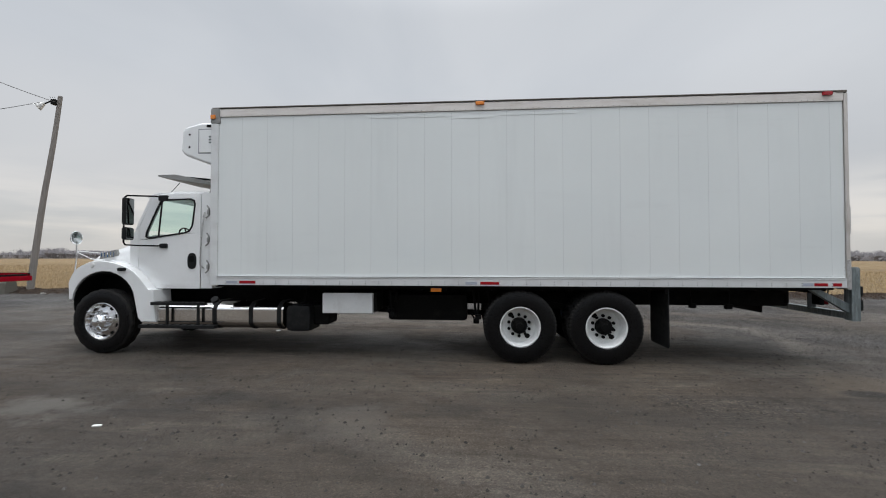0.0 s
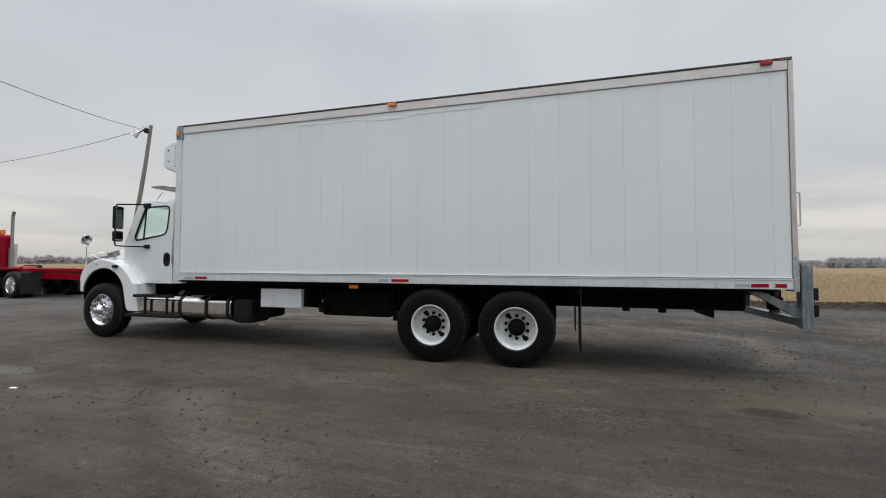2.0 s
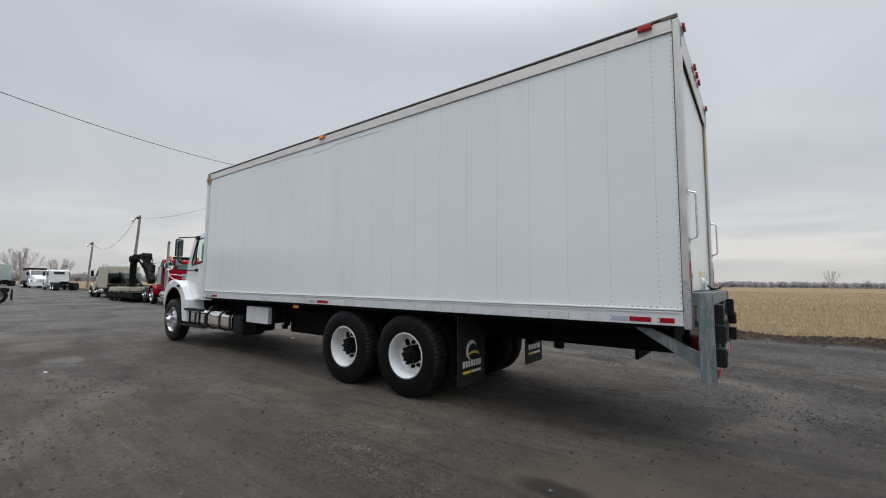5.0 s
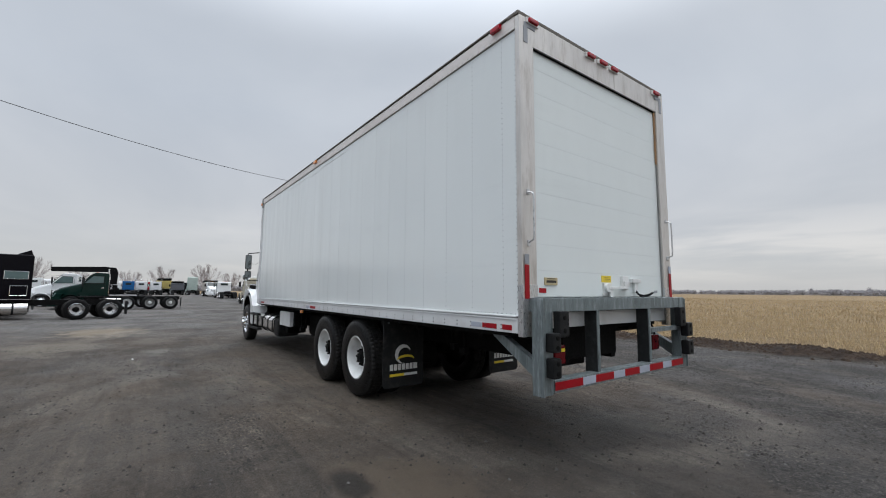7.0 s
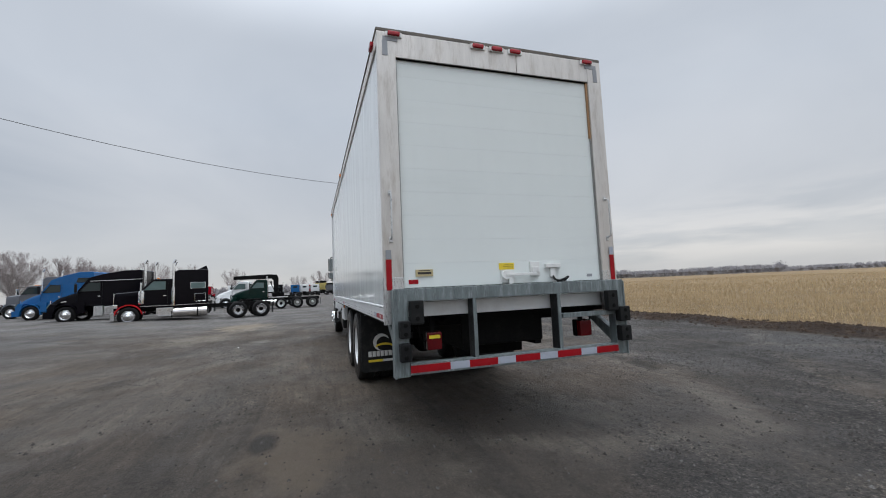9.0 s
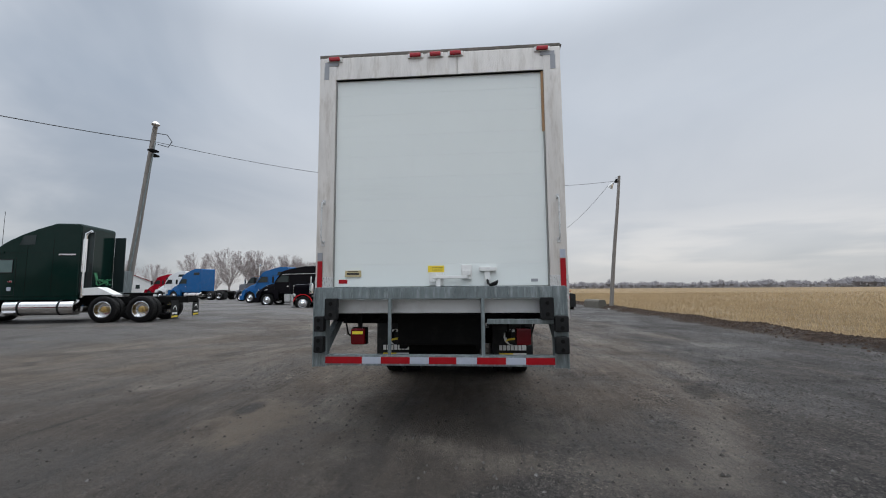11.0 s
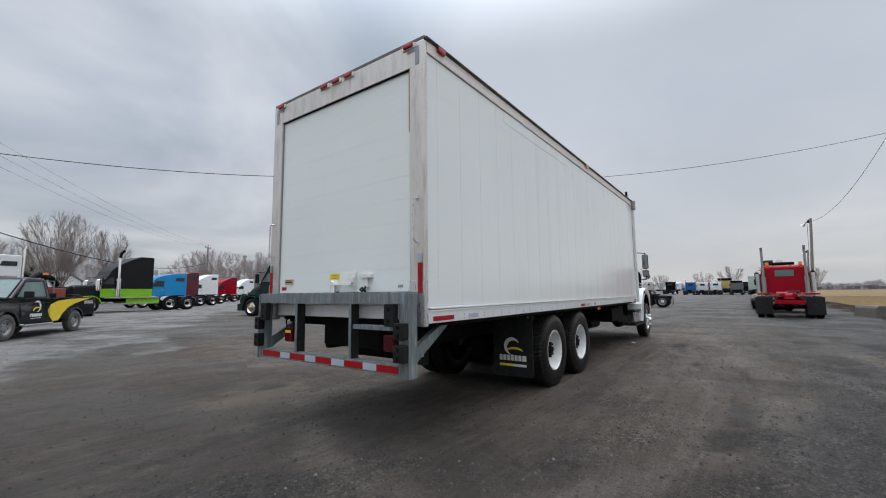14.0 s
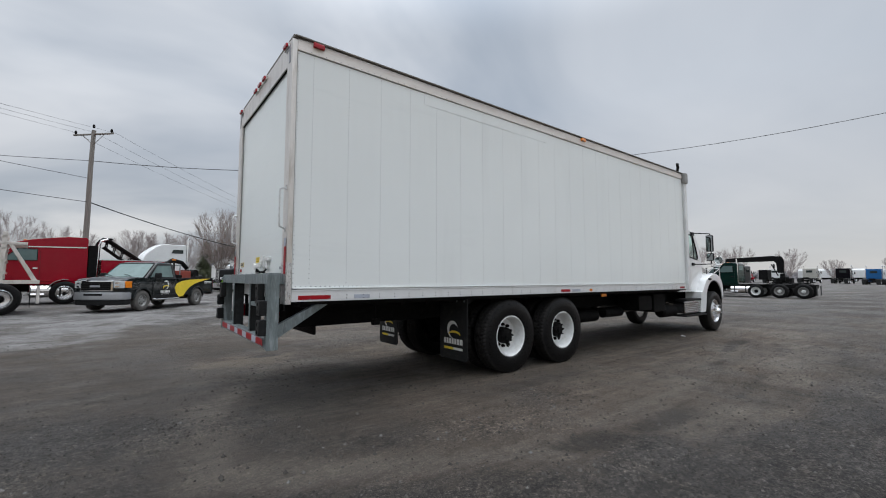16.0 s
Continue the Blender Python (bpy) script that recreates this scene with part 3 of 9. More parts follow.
def add_lathe(bm, profile, centre=(0, 0, 0), segs=32, axis="y"):
    """Revolves (radius, along) pairs about an axis through the centre."""
    c = Vector(centre)
    rings = []
    for rad, along in profile:
        ring = []
        for i in range(segs):
            a = 2 * math.pi * i / segs
            u, v = rad * math.cos(a), rad * math.sin(a)
            ring.append(bm.verts.new(c + Vector({"y": (u, along, v), "x": (along, u, v), "z": (u, v, along)}[axis])))
        rings.append(ring)
    for p, q in zip(rings, rings[1:]):
        for i in range(segs):
            j = (i + 1) % segs
            bm.faces.new((p[i], p[j], q[j], q[i]))
    if profile[0][0] > 1e-4:
        bm.faces.new(rings[0])
    if profile[-1][0] > 1e-4:
        bm.faces.new(rings[-1][::-1])
    return bm


def add_cyl(bm, a, b, rad, segs=12, rad2=None):
    a, b = Vector(a), Vector(b)
    d = (b - a).normalized()
    u = d.orthogonal().normalized()
    w = d.cross(u)
    rad2 = rad if rad2 is None else rad2
    rings = [[bm.verts.new(p + (u * math.cos(2 * math.pi * i / segs) + w * math.sin(2 * math.pi * i / segs)) * q) for i in range(segs)] for p, q in ((a, rad), (b, rad2))]
    for i in range(segs):
        j = (i + 1) % segs
        bm.faces.new((rings[0][i], rings[0][j], rings[1][j], rings[1][i]))
    bm.faces.new(rings[0][::-1])
    bm.faces.new(rings[1])
    return bm


def add_tube(bm, points, rad, segs=8):
    """A bent tube through points."""
    pts = [Vector(p) for p in points]
    rings = []
    u = None
    for i, p in enumerate(pts):
        d = ((pts[min(i + 1, len(pts) - 1)] - p).normalized() + (p - pts[max(i - 1, 0)]).normalized()).normalized()
        u = d.orthogonal().normalized() if u is None else (u - d * u.dot(d)).normalized()
        w = d.cross(u)
        rings.append([bm.verts.new(p + (u * math.cos(2 * math.pi * k / segs) + w * math.sin(2 * math.pi * k / segs)) * rad) for k in range(segs)])
    for a, b in zip(rings, rings[1:]):
        for i in range(segs):
            j = (i + 1) % segs
            bm.faces.new((a[i], a[j], b[j], b[i]))
    bm.faces.new(rings[0][::-1])
    bm.faces.new(rings[-1])
    return bm


def finish(bm, name, material, sharp=38):
    bmesh.ops.recalc_face_normals(bm, faces=list(bm.faces))
    for f in bm.faces:
        f.smooth = True
    for e in bm.edges:
        e.smooth = not (len(e.link_faces) == 2 and e.calc_face_angle(0) > radians(sharp))
    normals = []
    if len(bm.verts) < 30000:
        limit = math.cos(radians(sharp))
        bm.faces.index_update()
        fn = [(f.normal.copy(), f.calc_area()) for f in bm.faces]
        for f in bm.faces:
            own = fn[f.index][0]
            for v in f.verts:
                n = Vector((0, 0, 0))
                for g in v.link_faces:
                    q, area = fn[g.index]
                    if q.dot(own) > limit:
                        n += q * (area * area + 1e-12)
                normals.append(n.normalized() if n.length > 0 else own)
    mesh = bpy.data.meshes.new(name)
    bm.to_mesh(mesh)
    bm.free()
    if normals:
        mesh.normals_split_custom_set(normals)
    mesh.materials.append(material)
    return mesh


def part(name, bm, material, parent, label=""):
    """Links a bmesh (or a ready mesh) as one mesh object under a thing or a part."""
    mesh = bm if isinstance(bm, bpy.types.Mesh) else finish(bm, name, material)
    ob = new(name, mesh)
    ob.parent = parent
    return tagged(ob, label)


def thing(name, label, category, m=None, group="", kind=""):
    ob = new(name)
    ob.empty_display_size = 0.2
    if m is not None:
        ob.matrix_basis = m
    return tagged(ob, label, category, group, kind)


def solo(name, bm, material, label, category, group="", kind=""):
    return tagged(new(name, finish(bm, name, material)), label, category, group, kind)


def bx(lo, hi, r=0.0, turn=None):
    return add_box(bmesh.new(), lo, hi, r, turn)


# ---- ground ----
def ease(v):
    v = min(1.0, max(0.0, v))
    return v * v * (3 - 2 * v)


def lie(x, y):
    """The ground's height: level under the lorry, rising towards the road, with a low bank along the field."""
    h = 0.24 * ease((2 - y) / 7) + 0.006 * min(100.0, max(0.0, -5 - y))
    h += 0.006 * min(65.0, max(0.0, -30 - x)) - 0.006 * min(100.0, max(0.0, x - 30))
    bank = max(0.0, 1 - abs(y - 17.9) / 0.9)
    h += 0.24 * ease(bank) * (0.6 + 0.8 * noise.noise((x * 0.5, y * 0.5, 3.0)))
    if y > 17.5:
        h += 0.06 * ease((y - 17.5) / 2)
    h -= 0.022 * ease((3.0 - abs(x - 1.7)) / 1.0) * ease((2.6 - abs(y - 7.0)) / 1.0)
    away = ease((abs(y - 7.9) - 2.2) / 2.0)
    near = ease((60 - abs(x)) / 20)
    if away > 0 and near > 0:
        h += away * near * (0.018 * noise.noise((x * 0.35, y * 0.35, 0)) + 0.010 * noise.noise((x * 1.3, y * 1.3, 5)))
    return h


def stretch_axis(lo, hi, step, far, grow=1.35):
    mid = list(np.arange(lo, hi + 1e-6, step))
    out, s, v = [], step, hi
    while v < far:
        s *= grow
        v += s
        out.append(v)
    out2, s, v = [], step, lo
    while v > -far:
        s *= grow
        v -= s
        out2.append(v)
    return out2[::-1] + mid + out


def near_line(x, y, line):
    """How far each point lies from a bent line."""
    best = np.full(len(x), 1e9)
    for (ax, ay), (bx_, by_) in zip(line, line[1:]):
        dx, dy = bx_ - ax, by_ - ay
        u = np.clip(((x - ax) * dx + (y - ay) * dy) / (dx * dx + dy * dy), 0, 1)
        best = np.minimum(best, np.hypot(x - ax - u * dx, y - ay - u * dy))
    return best


WINDROWS = [([(7.6, 8.6), (6.2, 9.0), (5.97, 9.7), (5.4, 10.3), (4.6, 10.7), (3.6, 10.5), (1.9, 9.4)], 0.55),
            ([(8.6, 11.2), (6.3, 10.85), (4.4, 11.9), (3.2, 12.2), (1.4, 12.85), (-1.5, 12.5)], 0.7),
            ([(8.3, 9.7), (7.2, 10.7), (6.3, 11.8), (4.5, 12.6)], 0.5), ([(1.3, 3.2), (2.3, 3.65), (3.6, 4.8)], 0.6),
            ([(-2.9, 3.6), (-2.5, 4.4), (-2.5, 5.8), (-4.0, 6.2)], 0.6), ([(1.0, 2.6), (2.4, 3.9), (3.0, 5.6)], 0.4),
            ([(6.2, 7.2), (5.8, 8.2), (6.6, 9.0)], 0.5), ([(-1.2, 2.6), (0.4, 2.5), (1.4, 1.9)], 0.5), ([(9.0, 14.0), (5.0, 15.4), (0.0, 15.6), (-8.0, 15.2)], 1.1)]
RUTS = [([(-9.0, 12.6), (-4.6, 12.95), (-0.1, 13.15), (2.0, 13.2), (4.0, 13.25), (6.3, 12.5), (9.5, 11.0)], 0.24), ([(-8.0, 14.2), (0.0, 14.3), (2.2, 14.6), (4.1, 14.3), (7.1, 12.9), (10.0, 11.6)], 0.22),
        ([(-6.0, 11.6), (-2.0, 12.3), (1.0, 12.9), (3.5, 13.9), (6.0, 15.2)], 0.2), ([(5.6, 9.9), (4.9, 10.9), (4.0, 11.4), (2.0, 11.6)], 0.2), ([(-7.0, 9.9), (-3.5, 10.2), (-0.5, 10.9)], 0.2)]
TRACKS = [([(-8.0, 10.4), (-4.4, 11.1), (-0.5, 11.8), (1.2, 12.05), (3.0, 11.7)], 0.36), ([(-9.0, 9.4), (-5.4, 9.6), (-2.5, 10.4), (1.0, 11.1), (4.2, 11.3), (6.6, 10.2)], 0.3), ([(-5.0, 3.2), (-1.5, 4.3), (0.6, 3.2), (2.2, 2.2)], 0.35),
          ([(-3.5, 5.0), (0.0, 5.4), (2.2, 4.7), (4.0, 3.2)], 0.3), ([(-1.0, 14.0), (-4.0, 13.6), (-8.0, 13.4)], 0.35), ([(1.8, 5.2), (5.2, 6.6), (6.4, 8.4), (6.6, 10.0)], 0.3), ([(-9.5, 3.4), (-6.0, 1.7), (-3.4, 0.5), (1.0, -1.0)], 0.6)]


def ground_cover(x, y):
    """Loose gravel, dark ruts and pale worn tracks over the packed soil, each from 0 to 1."""
    x, y = np.asarray(x, float), np.asarray(y, float)
    patch = np.array([noise.noise((a * 0.42, b * 0.5, 7)) + 0.5 * noise.noise((a * 1.5, b * 1.5, 3)) + 0.25 * noise.noise((a * 4, b * 4, 9)) for a, b in zip(x, y)])
    wob = np.array([noise.noise((a * 0.9, b * 0.9, 11)) for a, b in zip(x, y)])
    gravel = 0.30 + 0.55 * patch + 0.38 * np.clip((y - 11.3) / 2.0, 0, 1)
    for line, w in WINDROWS:
        gravel += np.where(y < 6.5, 0.30, 0.46) * np.exp(-((near_line(x, y, line) + 0.25 * wob) / w) ** 2)
    rut, track = np.zeros(len(x)), np.zeros(len(x))
    for line, w in RUTS:
        d = near_line(x, y, line) + 0.12 * wob
        rut = np.maximum(rut, np.exp(-(d / w) ** 2) * np.clip(0.75 + 1.2 * patch, 0, 1))
        rut = np.maximum(rut, 0.7 * np.exp(-((d - 1.0) / w) ** 2) * np.clip(0.55 + 1.2 * patch, 0, 1))
    for line, w in TRACKS:
        d = near_line(x, y, line) + 0.15 * wob
        track = np.maximum(track, np.exp(-(d / w) ** 2) * np.clip(0.8 - 0.8 * patch, 0, 1))
    gravel -= 0.34 * np.clip((7.6 - y) / 2.0, 0, 1) * np.clip((8.0 - x) / 2.0, 0, 1)
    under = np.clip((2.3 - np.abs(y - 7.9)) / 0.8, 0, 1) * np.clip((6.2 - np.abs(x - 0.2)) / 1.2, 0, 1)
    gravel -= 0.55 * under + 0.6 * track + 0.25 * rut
    return np.clip(gravel, 0, 1), np.clip(rut, 0, 1), np.clip(track, 0, 1)


gx, gy = stretch_axis(-11, 12, 0.13, 3200, 1.09), stretch_axis(0.5, 19.4, 0.13, 3200, 1.09)
flat_x, flat_y = [x for y in gy for x in gx], [y for y in gy for x in gx]
g_loose, g_rut, g_track = ground_cover(flat_x, flat_y)
g_fade = np.clip((40 - np.abs(np.array(flat_x))) / 10, 0, 1) * np.clip((16.8 - np.array(flat_y)) / 0.6, 0, 1)
g_lift = g_fade * (0.016 * g_loose - 0.035 * g_rut - 0.008 * g_track)
gv = [(x, y, lie(x, y) + dz) for x, y, dz in zip(flat_x, flat_y, g_lift)]
gf = [(j * len(gx) + i, j * len(gx) + i + 1, (j + 1) * len(gx) + i + 1, (j + 1) * len(gx) + i) for j in range(len(gy) - 1) for i in range(len(gx) - 1)]
gmesh = bpy.data.meshes.new("ground")
gmesh.from_pydata(gv, [], gf)
gmesh.shade_smooth()
g_mask = gmesh.color_attributes.new("cover", "FLOAT_COLOR", "POINT")
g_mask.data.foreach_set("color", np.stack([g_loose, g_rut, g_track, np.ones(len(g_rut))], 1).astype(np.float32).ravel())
gmesh.materials.append(GROUND)
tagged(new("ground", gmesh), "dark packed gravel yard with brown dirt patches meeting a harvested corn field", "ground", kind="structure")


# ---- wheels ----
TYRES = {}


def tyre_mesh(rad, width, hole, segs, old=False):
    """A lorry tyre: rounded shoulders, tread grooves round it and lugs cut across the shoulder."""
    key = (rad, width, hole, segs, old)
    if key not in TYRES:
        w = width / 2
        prof = [(hole, -w * 0.78), (hole + 0.02, -w * 0.95), (hole + 0.035, -w * 0.955), (hole + 0.042, -w * 1.0), (hole + 0.085, -w * 1.02), (rad - 0.10, -w * 1.025), (rad - 0.03, -w * 0.9), (rad - 0.006, -w * 0.76)]
        for g in (-0.5, 0.0, 0.5):
            prof += [(rad, w * (g - 0.09)), (rad - 0.014, w * (g - 0.06)), (rad - 0.014, w * (g + 0.06)), (rad, w * (g + 0.09))]
        prof += [(rad - 0.006, w * 0.76), (rad - 0.03, w * 0.9), (rad - 0.10, w * 1.025), (hole + 0.085, w * 1.02), (hole + 0.042, w * 1.0), (hole + 0.035, w * 0.955), (hole + 0.02, w * 0.95), (hole, w * 0.78)]
        bm = bmesh.new()
        c = len(prof)
        rings = []
        for i in range(segs):
            a = 2 * math.pi * i / segs
            ring = []
            for k, (q, s) in enumerate(prof):
                edge = k in (6, 7, 8) or c - 9 <= k <= c - 7
                block = k in (11, 12, 15, 16)
                cut = 0.014 if (edge and i % 3 == 0) or (block and (i + 1) % 3 == 0) else 0.0
                ring.append(bm.verts.new(((q - cut) * math.cos(a), s, (q - cut) * math.sin(a))))
            rings.append(ring)
        for i in range(segs):
            p, q = rings[i], rings[(i + 1) % segs]
            for k in range(c):
                bm.faces.new((p[k], q[k], q[(k + 1) % c], p[(k + 1) % c]))
        me = finish(bm, "tyre", RUBBER_OLD if old else RUBBER, 40)
        if not old:
            me.materials.append(TREAD)
            for f in me.polygons:
                f.material_index = int(math.hypot(f.center.x, f.center.z) > rad - 0.028)
        TYRES[key] = me
    return TYRES[key]


RIMS = {}


def rim_mesh(kind, rad, width, material, segs=36):
    """kind 'out': the dished outer wheel of a pair; 'steer': a bulging front wheel; 'pickup': five spokes. The outer face looks along +y."""
    key = (kind, rad, width, material.name)
    if key not in RIMS:
        w = width / 2
        bm = bmesh.new()
        if kind == "out":
            prof = [(rad, -w * 0.8), (rad, w * 0.75), (rad + 0.012, w * 0.86), (rad - 0.006, w * 0.92), (rad - 0.02, w * 0.8), (rad - 0.03, w * 0.3), (rad - 0.04, -w * 0.3), (rad - 0.062, -w * 0.46), (0.15, -w * 0.5), (0.13, -w * 0.5), (0.0, -w * 0.5)]
        elif kind == "pickup":
            prof = [(rad, -w * 0.8), (rad, w * 0.8), (rad - 0.02, w * 0.85), (rad - 0.03, w * 0.55), (rad - 0.06, w * 0.35), (0.09, w * 0.55), (0.06, w * 0.62), (0.0, w * 0.62)]
        else:
            prof = [(rad, -w * 0.8), (rad, w * 0.75), (rad + 0.012, w * 0.86), (rad - 0.006, w * 0.92), (rad - 0.025, w * 0.72), (rad - 0.055, w * 0.55), (rad - 0.10, w * 0.68), (0.17, w * 0.86), (0.15, w * 0.86), (0.0, w * 0.88)]
        add_lathe(bm, prof, segs=segs)
        RIMS[key] = finish(bm, "wheel", material, 45)
    return RIMS[key]


SMALL = {}


def hub_mesh(kind, material):
    """Hub with lug nuts; 'drive' is a drum with bolts, 'chrome' long nut covers round a cap."""
    key = (kind, material.name)
    if key not in SMALL:
        bm = bmesh.new()
        if kind == "drive":
            add_lathe(bm, [(0.128, 0.0), (0.128, 0.05), (0.118, 0.10), (0.09, 0.118), (0.06, 0.12), (0.055, 0.15), (0.0, 0.152)], segs=24)
        else:
            add_lathe(bm, [(0.13, 0.0), (0.125, 0.05), (0.085, 0.075), (0.07, 0.12), (0.04, 0.135), (0.0, 0.137)], segs=20)
        SMALL[key] = finish(bm, "hub", material, 40)
    return SMALL[key]


def nut_mesh(material, long):
    key = ("nut", material.name, long)
    if key not in SMALL:
        bm = bmesh.new()
        wide = 1.0 if long else 1.3
        add_lathe(bm, [(0.02 * wide, 0.0), (0.019 * wide, 0.03), (0.014 * wide, 0.05 + long), (0.0, 0.055 + long)], segs=10)
        SMALL[key] = finish(bm, "lug_nut", material, 40)
    return SMALL[key]


def hole_mesh():
    if "hole" not in SMALL:
        bm = bmesh.new()
        add_lathe(bm, [(0.031, 0.0), (0.031, 0.003), (0.0, 0.003)], segs=14)
        SMALL["hole"] = finish(bm, "hand_hole", CHASSIS, 40)
    return SMALL["hole"]


def wheel(parent, x, y, z, side, rad=0.545, width=0.28, hole=0.305, kind="out", rim=None, hub=None, nuts=10, long=0.0, segs=56, old=False, nut_mat=None, name="wheel"):
    """One wheel under a vehicle: the rim is the part, its tyre, hub and nuts sit under it. side +1 faces +y."""
    rim = rim or RIM_WHITE
    w = part(name, rim_mesh(kind, hole + 0.004, width, rim, 36 if segs > 30 else 20), rim, parent)
    w.matrix_basis = pose(x, y, z, 0, 0, 0 if side > 0 else 180)
    part("tyre", tyre_mesh(rad, width, hole, segs, old), RUBBER, w)
    face = -width * 0.25 if kind == "out" else width * (0.31 if kind == "pickup" else 0.435)
    if hub:
        h = part("hub", hub_mesh("drive" if kind == "out" else "chrome", hub), hub, w)
        h.location = (0, face, 0)
        for i in range(8 if segs > 100 else 0):
            a = 2 * math.pi * i / 8
            o = part("hub_bolt", nut_mesh(hub, 0.065), hub, w)
            o.location = (0.108 * math.cos(a), face + 0.02, 0.108 * math.sin(a))
    if nuts:
        for i in range(nuts):
            a = 2 * math.pi * (i + 0.5) / nuts
            o = part("lug_nut", nut_mesh(nut_mat or CHROME, long), CHROME, w)
            o.location = (0.168 * math.cos(a), face, 0.168 * math.sin(a))
        if kind != "pickup":
            for i in range(5 if kind == "out" else 10):
                a = 2 * math.pi * i / (2 if kind == "out" else 10) + 0.9
                if kind == "out" and i > 1:
                    break
                o = part("hand_hole", hole_mesh(), CHASSIS, w)
                rr = hole - 0.092 if kind == "out" else hole - 0.06
                o.scale = (1.4, 1.0, 1.25) if kind == "out" else (1.0, 1.0, 1.0)
                o.location = (rr * math.cos(a), (-width / 2 * 0.475 if kind == "out" else width / 2 * 0.60), rr * math.sin(a))
    if kind == "pickup":
        for i in range(6):
            a = 2 * math.pi * i / 6 + 0.3
            o = part("rim_opening", hole_mesh(), CHASSIS, w)
            o.scale, o.location = (0.85, 1.0, 0.85), (0.135 * math.cos(a), width / 2 * 0.47, 0.135 * math.sin(a))
        for i in range(6):
            a = 2 * math.pi * (i + 0.5) / 6
            o = part("lug_nut", nut_mesh(CHROME, 0.0), CHROME, w)
            o.scale, o.location = (0.6, 0.5, 0.6), (0.075 * math.cos(a), width * 0.28, 0.075 * math.sin(a))
    return w


def inner_tyre(parent, x, y, z, rad=0.545, width=0.28, hole=0.305, segs=40, old=False):
    o = part("inner_tyre", tyre_mesh(rad, width, hole, segs, old), RUBBER, parent)
    o.location = (x, y, z)
    return o


# ---- the box lorry: x ahead, y to its left, z up ----
def swoosh(bm, cx, cz, s, thick, a0, a1, plane_x=None, plane_y=None, taper=True, steps=18, squash=1.0):
    """A crescent arc as a thin plate, facing along x or y."""
    ring = []
    for sign in (1, -1):
        row = []
        for i in range(steps + 1):
            u = i / steps
            a = radians(a0 + (a1 - a0) * u)
            w = thick * (math.sin(math.pi * min(1, u * 1.05 + 0.02)) if taper else 1) / 2 + 0.002
            row.append((cx + (s + sign * w) * math.cos(a), cz + (s + sign * w) * math.sin(a) * squash))
        ring.append(row)
    for i in range(steps):
        quad = [ring[0][i], ring[0][i + 1], ring[1][i + 1], ring[1][i]]
        if plane_x is not None:
            bm.faces.new([bm.verts.new((plane_x, p, q)) for p, q in quad])
        else:
            bm.faces.new([bm.verts.new((p, plane_y, q)) for p, q in quad])
    return bm


